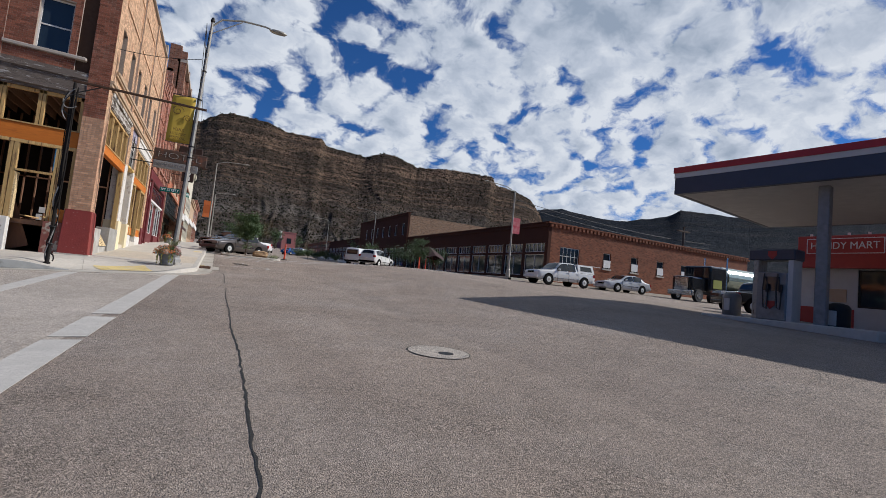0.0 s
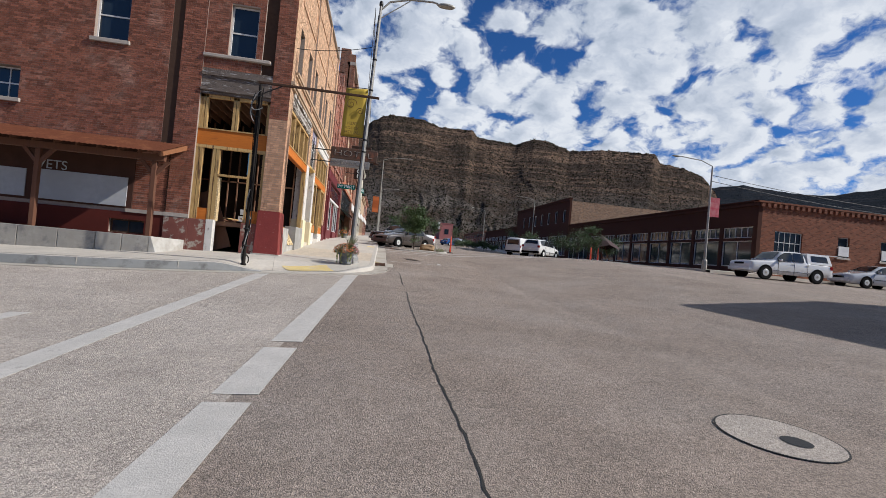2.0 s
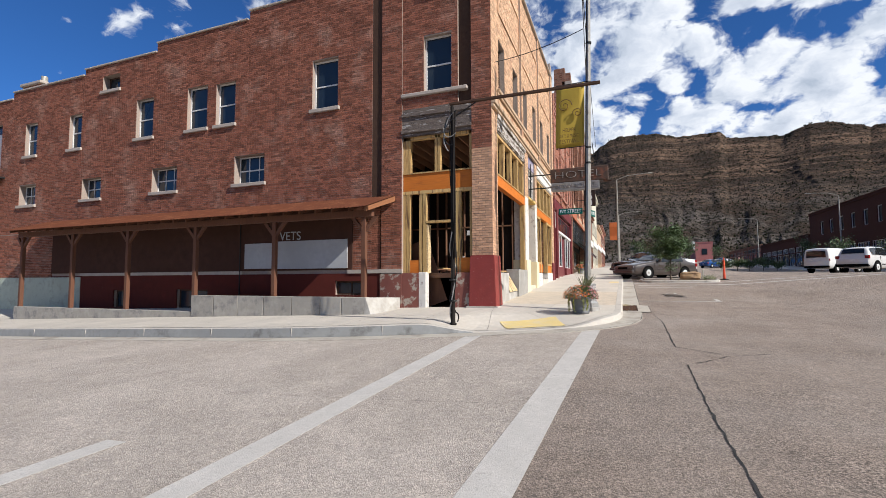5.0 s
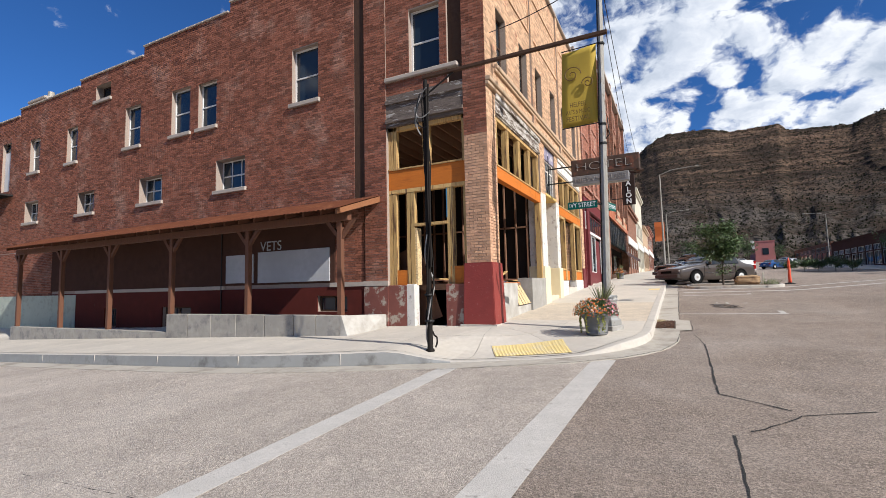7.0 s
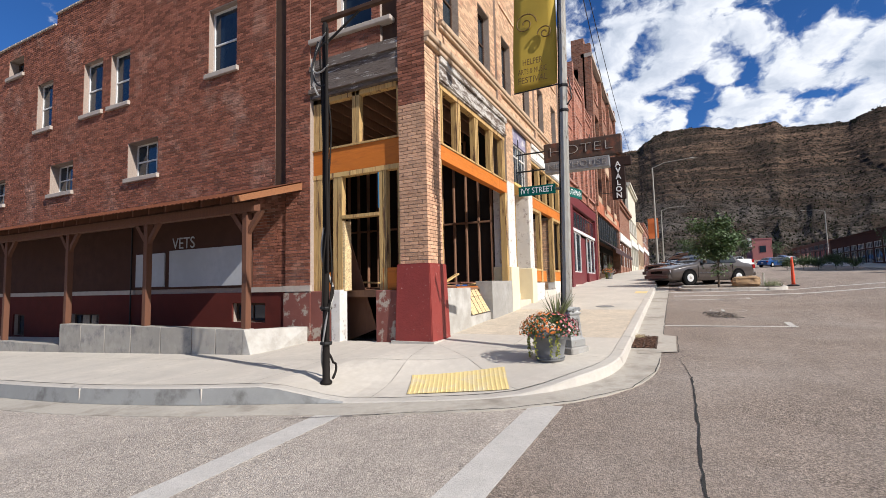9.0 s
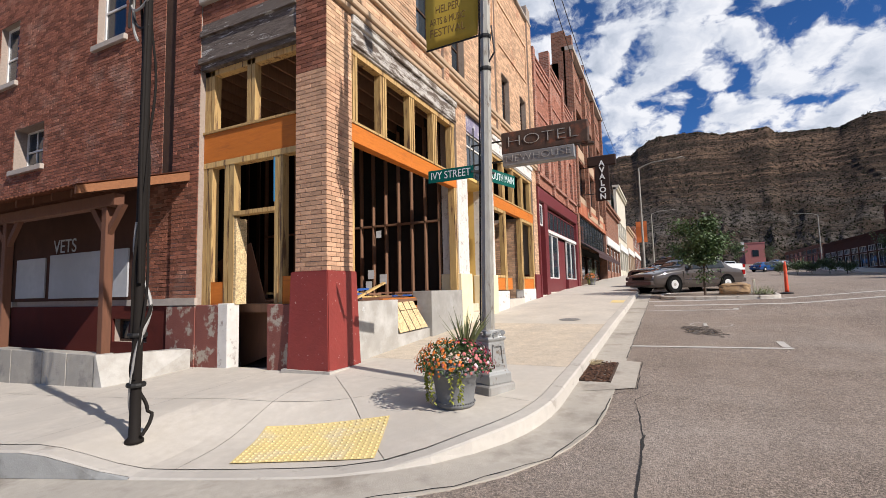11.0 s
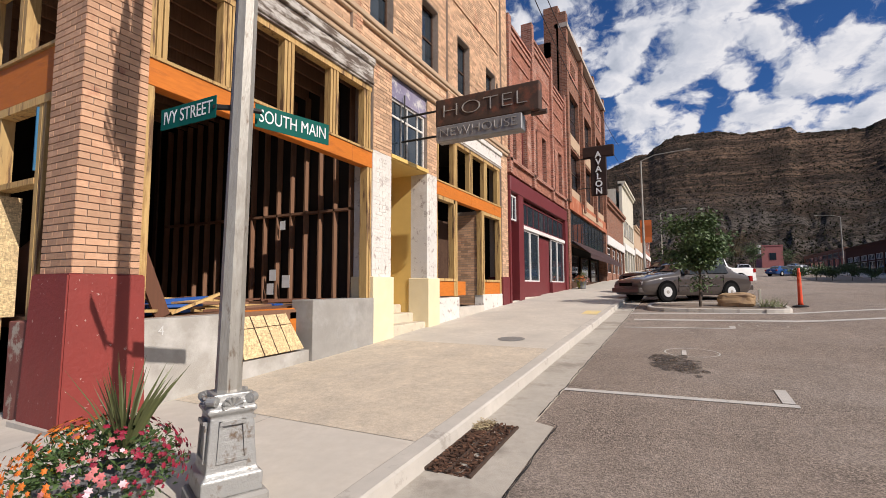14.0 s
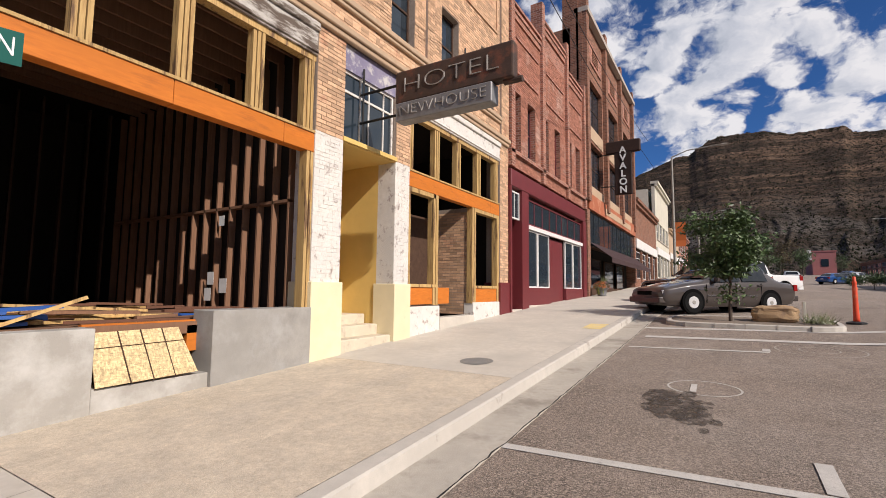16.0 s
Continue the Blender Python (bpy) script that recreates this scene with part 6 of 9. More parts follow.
def canopy_and_wall():
    c = thing("porch_roof", (-11.9, -1.1, -0.3), "rusty corrugated lean-to roof on timber posts along the brick wall", "awning")
    bm = bmesh.new()
    x0, x1 = -20.6, -3.2
    n = int((x1 - x0) / 0.035)
    rows = []
    for i in range(n + 1):
        x = x0 + (x1 - x0) * i / n
        o = 0.012 * math.sin(i * math.pi / 2)
        rows.append([bm.verts.new((x, 0.03, 3.47 + o)), bm.verts.new((x, -1.80, 2.86 + o))])
    for a, b in zip(rows, rows[1:]):
        bm.faces.new([a[0], a[1], b[1], b[0]])
    ext = bmesh.ops.extrude_face_region(bm, geom=bm.faces[:])
    for v in ext["geom"]:
        if isinstance(v, bmesh.types.BMVert):
            v.co.z -= 0.006
    part("roof_sheet", bm, "rust_roof", c)
    part("eave_beam", bevel(boxes((x0 + 0.05, x1 - 0.15, -1.18, -1.02, 2.66, 2.86)), 0.008), "post_wood", c)
    for k in range(30):
        x = x0 + 0.1 + k * (x1 - x0 - 0.25) / 29
        bm = bmesh.new()
        a, b = Vector((x, 0.02, 3.42)), Vector((x, -1.5, 2.93))
        vs = [bm.verts.new(p + Vector((dx, 0, dz))) for p in (a, b) for dx, dz in ((-0.025, 0), (0.025, 0), (0.025, -0.13), (-0.025, -0.13))]
        for f in ((0, 1, 2, 3), (7, 6, 5, 4), (0, 4, 5, 1), (1, 5, 6, 2), (2, 6, 7, 3), (3, 7, 4, 0)):
            bm.faces.new([vs[i] for i in f])
        part("rafter", bm, "post_wood", c)
    end = bmesh.new()
    vs = [end.verts.new(p) for p in ((x1 + 0.02, 0.0, 3.44), (x1 + 0.02, -1.80, 2.84), (x1 + 0.02, -1.80, 2.72), (x1 + 0.02, 0.0, 3.28), (x1 - 0.03, 0.0, 3.44), (x1 - 0.03, -1.80, 2.84), (x1 - 0.03, -1.80, 2.72), (x1 - 0.03, 0.0, 3.28))]
    for f in ((0, 1, 2, 3), (7, 6, 5, 4), (0, 4, 5, 1), (1, 5, 6, 2), (2, 6, 7, 3), (3, 7, 4, 0)):
        end.faces.new([vs[i] for i in f])
    part("barge_board", end, "barge_wood", c)
    for x in (-20.3, -17.0, -13.8, -10.38, -6.95, -3.64):
        z = 0.27 if x > -10.0 else (0.27 if x > -10.31 else -0.28)
        p = part("post", bevel(boxes((x - 0.07, x + 0.07, -1.17, -1.03, z, 2.66)), 0.01), "post_wood", c)
        for s in (-1, 1):
            b = bmesh.new()
            vs = [b.verts.new(v) for v in ((x + s * 0.07, -1.14, 2.2), (x + s * 0.47, -1.14, 2.66), (x + s * 0.33, -1.14, 2.66), (x + s * 0.07, -1.14, 2.35), (x + s * 0.07, -1.06, 2.2), (x + s * 0.47, -1.06, 2.66), (x + s * 0.33, -1.06, 2.66), (x + s * 0.07, -1.06, 2.35))]
            for f in ((0, 1, 2, 3), (7, 6, 5, 4), (0, 4, 5, 1), (1, 5, 6, 2), (2, 6, 7, 3), (3, 7, 4, 0)):
                b.faces.new([vs[i] for i in f])
            part("brace", b, "post_wood", p)
    w = thing("retaining_wall", (-7, -1.3, -0.4), "low board-formed concrete wall along the sunken terrace", "wall", kind="structure")
    for a, b in ((-10.3, -9.3), (-9.28, -8.25), (-8.23, -7.2), (-7.18, -6.1), (-6.08, -5.05), (-5.03, -4.3), (-4.28, -3.5)):
        part("panel", bevel(boxes((a, b, -1.3, -1.02, -0.9, 0.28)), 0.008), "board_concrete", w)
    part("low_panel", bevel(boxes((-20.4, -10.32, -1.28, -1.04, -1.2, -0.27)), 0.01), "board_concrete", w)
    bm = bmesh.new()
    vs = [bm.verts.new(p) for p in ((-3.52, -1.3, -0.5), (-3.2, -1.28, -0.5), (-2.98, -0.05, -0.3), (-3.3, -0.05, -0.3), (-3.52, -1.3, 0.28), (-3.47, -1.3, 0.28), (-2.98, -0.05, 0.24), (-3.3, -0.05, 0.24))]
    for f in ((3, 2, 1, 0), (4, 5, 6, 7), (0, 1, 5, 4), (1, 2, 6, 5), (2, 3, 7, 6), (3, 0, 4, 7)):
        bm.faces.new([vs[i] for i in f])
    part("return_wall", bm, "foundation", w)
    part("terrace", boxes((-20.4, -3.3, -1.05, 0.04, -1.4, -0.85)), "concrete_tan", w)


M["board_concrete"] = surf("board_formed_concrete", (0.40, 0.375, 0.325), (0.29, 0.268, 0.23), 6, 0.9, 0.3, 40, obj=0.12, stain=(0.2, 0.19, 0.18), stain_scale=2.5)
M["barge_wood"] = surf("weathered_barge_wood", (0.30, 0.125, 0.05), (0.19, 0.075, 0.03), 8, 0.8, 0.25, 50, stretch=(1, 3, 3))
canopy_and_wall()


def utility_pole():
    z = pave_z(-0.31, -2.58)
    p = thing("utility_pole", (-0.31, -2.58, z), "dark steel service pole with a timber arm and coiled cables", "utility pole")
    bm = bmesh.new()
    lathe(bm, [(0.085, 0.0), (0.085, 0.03), (0.055, 0.06), (0.05, 0.5), (0.044, 5.3), (0.03, 5.35)], 14, (-0.31, -2.58, z))
    part("mast", bm, "pole_black", p, smooth=True)
    bm = bmesh.new()
    box(bm, -0.38, 3.15, -2.60, -2.53, 5.08, 5.145)
    part("arm", bevel(bm, 0.008), "dark_wood", p)
    part("brace", tube(bmesh.new(), (-0.3, -2.56, 4.75), (0.3, -2.56, 5.08), 0.018, seg=8), "black_iron", p)
    for k, (r, ph, z0, z1) in enumerate(((0.035, 0.0, 0.05, 1.6), (0.03, 2.0, 0.0, 2.2), (0.03, 4.1, 1.0, 5.0), (0.03, 5.5, 0.6, 4.9))):
        bm = bmesh.new()
        pts = []
        for i in range(60):
            t = i / 59
            rad = 0.075 + 0.035 * math.sin(t * 9 + ph) + (0.04 if k == 0 and t < 0.12 else 0)
            a = ph + t * (9 if k < 2 else 5)
            rad = rad if k < 2 else 0.075 + 0.02 * math.sin(t * 14 + ph)
            pts.append((-0.31 + rad * math.cos(a), -2.58 + rad * math.sin(a), z + 0.03 + z0 + (z1 - z0) * t))
        path_tube(bm, pts, 0.018 if k < 2 else 0.013, 6)
        part("cable", bm, "cable_grey" if k == 1 else "pole_black", p)
    bm = bmesh.new()
    path_tube(bm, [(-0.24, -2.62, z + 1.6), (-0.22, -2.66, z + 3.0), (-0.24, -2.64, z + 4.4), (-0.2, -2.66, z + 5.2)], 0.02, 8)
    part("conduit", bm, "pole_black", p)
    for k in range(4):
        bm = bmesh.new()
        pts = [(-0.35 + 0.16 * math.cos(i / 5 + k), -2.66 + 0.05 * math.sin(k), z + 4.95 + 0.22 * math.sin(i / 5 + k * 1.3) - 0.03 * i) for i in range(18)]
        path_tube(bm, pts, 0.014, 5)
        part("cable_loop", bm, "cable_grey" if k % 2 else "black", p)
    for zz in (0.55, 1.05):
        bm = bmesh.new()
        lathe(bm, [(0.085, 0), (0.09, 0.02), (0.085, 0.04)], 12, (-0.31, -2.58, z + zz))
        part("clamp", bm, "black_iron", p)


M["pole_black"] = surf("dark_pole_paint", (0.016, 0.013, 0.011), None, 20, 0.75, 0.1, spec=0.15)
M["cable_grey"] = surf("grey_cable", (0.32, 0.31, 0.29), None, 20, 0.5, 0.05)
utility_pole()


def lamp_post():
    X, Y = 2.645, -0.25
    z = walk_z(X, Y) - 0.0
    p = thing("street_lamp", (X, Y, z), "weathered steel street lamp on an ornate silver cast-iron base", "street lamp")
    turned = Matrix.Translation((X, Y, 0)) @ pose(0, 0, 0, 0, 0, -25) @ Matrix.Translation((-X, -Y, 0))
    bm = bevel(boxes((X - 0.22, X + 0.22, Y - 0.22, Y + 0.22, z - 0.25, z + 0.09)), 0.02)
    bmesh.ops.transform(bm, matrix=turned, verts=bm.verts)
    part("plinth", bm, "foundation_dark", p, "rough concrete plinth")
    bm = bmesh.new()
    s = math.sqrt(2)
    lathe(bm, [(0.235 * s, 0.15), (0.235 * s, 0.30), (0.20 * s, 0.34), (0.195 * s, 0.36), (0.165 * s, 0.80), (0.19 * s, 0.83), (0.19 * s, 0.86), (0.15 * s, 0.90), (0.14 * s, 0.98)], 4, (X, Y, z), square=True)
    fit_m = turned @ Matrix.Translation((X, Y, z + 0.09)) @ Matrix.Diagonal((0.78, 0.78, 0.74, 1)) @ Matrix.Translation((-X, -Y, -z - 0.15))
    bmesh.ops.transform(bm, matrix=fit_m, verts=bm.verts)
    part("pedestal", bevel(bm, 0.008, 2), "silver_paint", p)
    for a in range(4):
        m = Matrix.Translation((X, Y, z)) @ pose(0, 0, 0, 0, 0, a * 90)
        bm = bmesh.new()
        for q in ((-0.12, 0.12, 0.42, 0.45), (-0.10, 0.10, 0.73, 0.76)):
            box(bm, q[0], q[1], -0.205, -0.17, q[2], q[3], m)
        for sx in (-1, 1):
            vs = [(sx * 0.12, -0.205, 0.42), (sx * 0.095, -0.205, 0.42), (sx * 0.075, -0.19, 0.76), (sx * 0.10, -0.19, 0.76), (sx * 0.12, -0.16, 0.42), (sx * 0.095, -0.16, 0.42), (sx * 0.075, -0.15, 0.76), (sx * 0.10, -0.15, 0.76)]
            v = [bm.verts.new(m @ Vector(q)) for q in vs]
            for f in ((0, 1, 2, 3), (7, 6, 5, 4), (0, 4, 5, 1), (1, 5, 6, 2), (2, 6, 7, 3), (3, 7, 4, 0)):
                bm.faces.new([v[i] for i in f])
        bmesh.ops.transform(bm, matrix=fit_m, verts=bm.verts)
        part("panel_moulding", bm, "silver_paint", p)
        bm = bmesh.new()
        for k in range(7):
            ang = math.pi * k / 6
            tube(bm, m @ Vector((0, -0.16, 0.87)), m @ Vector((0.085 * math.cos(ang), -0.185, 0.87 + 0.09 * math.sin(ang))), 0.012, 0.02, 6)
        bmesh.ops.transform(bm, matrix=fit_m, verts=bm.verts)
        part("shell_rib", bm, "silver_paint", p)
        mc = Matrix.Translation((X, Y, z)) @ pose(0, 0, 0, 0, 0, a * 90 + 45)
        bm = bmesh.new()
        tube(bm, mc @ Vector((-0.035, -0.215, 0.93)), mc @ Vector((0.035, -0.215, 0.93)), 0.042, 0.042, 12)
        tube(bm, mc @ Vector((-0.042, -0.215, 0.93)), mc @ Vector((0.042, -0.215, 0.93)), 0.02, 0.022, 8)
        bmesh.ops.transform(bm, matrix=fit_m, verts=bm.verts)
        part("scroll", bm, "silver_paint", p)
    bm = bmesh.new()
    lathe(bm, [(0.10, 0.66), (0.083, 0.72), (0.077, 1.6), (0.066, 4.3), (0.046, 9.15), (0.03, 9.2)], 8, (X, Y, z))
    part("shaft", bm, "steel_paint", p)
    bm = bmesh.new()
    pts = [(X, Y, z + 9.0), (X + 0.3, Y, z + 9.35), (X + 1.0, Y, z + 9.55), (X + 1.8, Y, z + 9.6), (X + 2.0, Y, z + 9.57)]
    path_tube(bm, pts, 0.035, 8)
    path_tube(bm, [(X, Y, z + 8.7), (X + 0.5, Y, z + 9.1), (X + 1.0, Y, z + 9.5)], 0.018, 6)
    part("arm", bm, "steel_paint", p)
    bm = bmesh.new()
    lathe(bm, [(0.02, -0.07), (0.10, -0.05), (0.12, 0.0), (0.09, 0.05), (0.02, 0.08)], 12, (0, 0, 0))
    bmesh.ops.transform(bm, matrix=Matrix.Translation((X + 2.3, Y, z + 9.53)) @ Matrix.Diagonal((2.9, 1.2, 1, 1)), verts=bm.verts)
    part("luminaire", bm, "steel_paint", p, smooth=True)
    bm = bmesh.new()
    lathe(bm, [(0.06, 9.15), (0.075, 9.2), (0.06, 9.3), (0.02, 9.34)], 10, (X, Y, z))
    part("photocell", bm, "black_iron", p)
    for zz in (3.9, 4.32, 6.1, 7.2):
        bm = bmesh.new()
        lathe(bm, [(0.076, 0), (0.082, 0.02), (0.076, 0.05)], 8, (X, Y, z + zz))
        part("band", bm, "black_iron", p)
    bm = bmesh.new()
    path_tube(bm, [(X - 0.088, Y - 0.02, z + 0.72), (X - 0.072, Y - 0.02, z + 4.4), (X - 0.05, Y - 0.02, z + 8.8)], 0.012, 6)
    part("conduit", bm, "black_iron", p)
    for zz in (4.35, 6.12):
        part("banner_rod", tube(bmesh.new(), (X, Y, z + zz + 0.05), (X - 0.86, Y + 0.05, z + zz + 0.05), 0.012, seg=6), "black_iron", p)
    part("bracket", path_tube(bmesh.new(), [(X, Y, z + 3.95), (X + 0.14, Y - 0.05, z + 4.1), (X + 0.1, Y - 0.05, z + 4.45)], 0.012, 6), "black_iron", p)
    # banner
    b = thing("banner", (X - 0.46, Y, z + 4.4), "gold cloth festival banner with brown scrolls on the lamp post", "banner")
    bm = bmesh.new()
    rows = []
    for i in range(15):
        t = i / 14
        rows.append([bm.verts.new((X - 0.10 - 0.76 * u, Y + 0.05 * u + 0.035 * math.sin(5 * t + 3 * u), z + 4.42 + 1.72 * t)) for u in (0, 0.2, 0.4, 0.6, 0.8, 1)])
    for a, c in zip(rows, rows[1:]):
        for k in range(5):
            bm.faces.new([a[k], a[k + 1], c[k + 1], c[k]])
    ext = bmesh.ops.extrude_face_region(bm, geom=bm.faces[:])
    for v in ext["geom"]:
        if isinstance(v, bmesh.types.BMVert):
            v.co.y += 0.004
    part("cloth", bm, "gold_cloth", b, smooth=True)
    for body, zz, sz in (("HELPER", 4.86, 0.15), ("ARTS & MUSIC", 4.70, 0.13), ("FESTIVAL", 4.55, 0.15)):
        words(body, sz, pose(X - 0.50, Y - 0.062, z + zz, 90), "dark_gold", b, width=0.34 if body == "HELPER" else 0.5)
    for cx, cz, r0, turn in ((X - 0.62, 5.55, 0.20, 1), (X - 0.28, 5.32, 0.13, -1)):
        bm = bmesh.new()
        pts = [(cx + turn * r0 * (1 - i / 34) * math.cos(i * 0.33), Y - 0.05, z + cz + r0 * (1 - i / 34) * math.sin(i * 0.33)) for i in range(30)]
        path_tube(bm, pts, 0.012, 5)
        part("scroll_print", bm, "dark_gold", b)
    # street name blades
    s = thing("street_sign", (X - 0.35, Y - 0.1, z + 2.58), "green street name blade with white letters", "street sign", "street name blades")
    part("blade", bevel(boxes((X - 0.71, X - 0.09, Y - 0.102, Y - 0.097, z + 2.55, z + 2.71)), 0.002), "sign_green", s)
    words("IVY STREET", 0.135, pose(X - 0.40, Y - 0.104, z + 2.63, 90), "sign_white", s, extrude=0.001, width=0.54)
    part("bracket", tube(bmesh.new(), (X - 0.12, Y - 0.1, z + 2.63), (X, Y, z + 2.63), 0.02, seg=6), "black_iron", s)
    s = thing("street_sign", (X + 0.12, Y + 0.4, z + 2.58), "green street name blade with white letters", "street sign", "street name blades")
    m = Matrix.Translation((X + 0.022, Y + 0.13, 0)) @ pose(0, 0, 0, 0, 0, 75)
    bm = bmesh.new()
    box(bm, 0.0, 0.62, -0.0025, 0.0025, z + 2.54, z + 2.71, m)
    part("blade", bm, "sign_green", s)
    words("SOUTH MAIN", 0.135, m @ pose(0.31, -0.004, z + 2.625, 90), "sign_white", s, extrude=0.001, width=0.56)
    part("bracket", tube(bmesh.new(), (X + 0.1, Y + 0.12, z + 2.63), (X, Y, z + 2.63), 0.02, seg=6), "black_iron", s)


def lean_lamp(tilt=0.024, foot=0.7):
    """The shaft, and the banner on it, lean a little towards the street."""
    m = Matrix.Identity(4)
    m[0][2], m[0][3] = tilt, -tilt * foot
    for ob in bpy.data.objects:
        top = ob.parent.name.split(".")[0] if ob.parent else ""
        if ob.type == "MESH" and top in ("street_lamp", "banner") and ob.name.split(".")[0] not in ("plinth", "pedestal", "panel_moulding", "shell_rib", "scroll"):
            ob.data.transform(m)


lamp_post()
lean_lamp()

M["pot_grey"] = surf("grey_lead_pot", (0.17, 0.172, 0.172), (0.12, 0.122, 0.122), 7, 0.6, 0.15, 40)
M["leaf"] = surf("leaf_green", (0.07, 0.12, 0.03), (0.04, 0.08, 0.02), 12, 0.6, 0.1, island=0.35)
M["vine"] = surf("yellow_green_vine", (0.28, 0.30, 0.03), (0.2, 0.22, 0.02), 12, 0.6, 0.1, island=0.25)
M["fl_orange"] = surf("orange_petals", (0.72, 0.20, 0.02), (0.6, 0.13, 0.015), 20, 0.6, 0.0, island=0.3)
M["fl_pink"] = surf("pink_petals", (0.48, 0.11, 0.12), (0.5, 0.22, 0.18), 20, 0.6, 0.0, island=0.3)
M["fl_red"] = surf("crimson_petals", (0.26, 0.006, 0.03), (0.18, 0.004, 0.02), 20, 0.6, 0.0, island=0.3)
M["fl_white"] = surf("white_pink_petals", (0.75, 0.55, 0.58), (0.72, 0.45, 0.5), 20, 0.6, 0.0, island=0.15)
M["grass_blade"] = surf("spiky_grass", (0.12, 0.13, 0.05), (0.08, 0.10, 0.035), 12, 0.5, 0.0, island=0.3)


def leaf_at(bm, c, d, ln, w, rnd):
    """A folded leaf of two triangles pairs."""
    d = Vector(d).normalized()
    s = d.cross(Vector((rnd.uniform(-1, 1), rnd.uniform(-1, 1), rnd.uniform(-1, 1)))).normalized()
    up = d.cross(s)
    a, m1, tip, m2 = c, c + d * ln * 0.5 + s * w * 0.5 + up * ln * 0.08, c + d * ln, c + d * ln * 0.5 - s * w * 0.5 + up * ln * 0.08
    v = [bm.verts.new(q) for q in (a, m1, tip, m2)]
    bm.faces.new([v[0], v[1], v[2]])
    bm.faces.new([v[0], v[2], v[3]])


def flower_at(bm, c, n, r, rnd):
    n = Vector(n).normalized()
    a = n.orthogonal().normalized()
    b = n.cross(a)
    k = 6
    ph = rnd.random() * 6
    o = bm.verts.new(c + n * r * 0.25)
    ring = [bm.verts.new(c + (a * math.cos(ph + i * math.pi / k) + b * math.sin(ph + i * math.pi / k)) * r * (1.0 if i % 2 == 0 else 0.62)) for i in range(2 * k)]
    for i in range(2 * k):
        bm.faces.new([o, ring[i], ring[(i + 1) % (2 * k)]])


def flower_pot(x, y, name_label, seed=3, small=False):
    rnd = random.Random(seed)
    z = pave_z(x, y)
    p = thing("flower_pot", (x, y, z), name_label, "flower pot")
    bm = bmesh.new()
    lathe(bm, [(0.19, 0.0), (0.205, 0.015), (0.205, 0.04), (0.195, 0.05), (0.235, 0.30), (0.26, 0.32), (0.275, 0.335), (0.28, 0.40), (0.265, 0.41), (0.25, 0.37), (0.05, 0.36)], 32, (x, y, z))
    part("pot", bm, "pot_grey", p, smooth=True)
    bm = bmesh.new()
    for k in range(44):
        a = 2 * math.pi * k / 44
        lathe(bm, [(0.004, -0.008), (0.011, 0.0), (0.004, 0.008)], 6, (x + 0.208 * math.cos(a), y + 0.208 * math.sin(a), z + 0.05))
    part("bead_band", bm, "pot_grey", p)
    leaves, vine = bmesh.new(), bmesh.new()
    fl = {k: bmesh.new() for k in ("fl_orange", "fl_pink", "fl_red", "fl_white")}
    for k in range(1500):
        a, e = rnd.uniform(0, 2 * math.pi), math.asin(rnd.uniform(-0.25, 1))
        r = rnd.uniform(0.55, 1.0)
        d = Vector((math.cos(a) * math.cos(e), math.sin(a) * math.cos(e), math.sin(e)))
        c = Vector((x, y, z + 0.42)) + Vector((d.x * 0.40, d.y * 0.40, d.z * 0.27)) * r
        leaf_at(leaves, c, d + Vector((rnd.gauss(0, 0.6), rnd.gauss(0, 0.6), rnd.gauss(0, 0.5))), rnd.uniform(0.03, 0.06), rnd.uniform(0.012, 0.025), rnd)
    for k in range(400):
        a, e = rnd.uniform(0, 2 * math.pi), math.asin(rnd.uniform(-0.2, 0.97))
        d = Vector((math.cos(a) * math.cos(e), math.sin(a) * math.cos(e), math.sin(e)))
        c = Vector((x, y, z + 0.43)) + Vector((d.x * 0.43, d.y * 0.43, d.z * 0.29)) * rnd.uniform(0.92, 1.05)
        west = math.cos(a - 3.9)
        east = math.cos(a - 0.75)
        kind = "fl_orange" if west > 0.1 and rnd.random() < 0.85 else ("fl_red" if east > 0.6 else rnd.choice(("fl_pink", "fl_pink", "fl_pink", "fl_white", "fl_red")))
        flower_at(fl[kind], c, d, rnd.uniform(0.013, 0.025), rnd)
    tagged(part("foliage", leaves, "leaf", p), kind="stuff")
    for k, bm in fl.items():
        tagged(part("bloom", bm, k, p), kind="stuff")
    for s in range(9):
        a = rnd.uniform(3.4, 5.6)
        for k in range(34):
            t = k / 34
            c = Vector((x + math.cos(a) * (0.27 + 0.04 * math.sin(t * 3)), y + math.sin(a) * (0.27 + 0.04 * math.sin(t * 3)), z + 0.45 - t * rnd.uniform(0.3, 0.42)))
            leaf_at(vine, c, (rnd.gauss(0, 1), rnd.gauss(0, 1), -1), 0.04, 0.022, rnd)
    tagged(part("trailing_vine", vine, "vine", p), kind="stuff")
    grass = bmesh.new()
    for k in range(46):
        a, lean = rnd.uniform(0, 6.28), rnd.uniform(0.05, 0.65)
        ln = rnd.uniform(0.38, 0.62)
        d = Vector((math.cos(a) * lean, math.sin(a) * lean, 1)).normalized()
        b0 = Vector((x + 0.1, y + 0.06, z + 0.5))
        s = d.orthogonal().normalized() * 0.009
        v = [grass.verts.new(q) for q in (b0 - s, b0 + s, b0 + d * ln * 0.6 + s * 0.7 + Vector((0, 0, -0.01)), b0 + d * ln + Vector((d.x, d.y, -0.3)) * 0.06, b0 + d * ln * 0.6 - s * 0.7)]
        grass.faces.new(v)
    tagged(part("spiky_grass", grass, "grass_blade", p), kind="stuff")


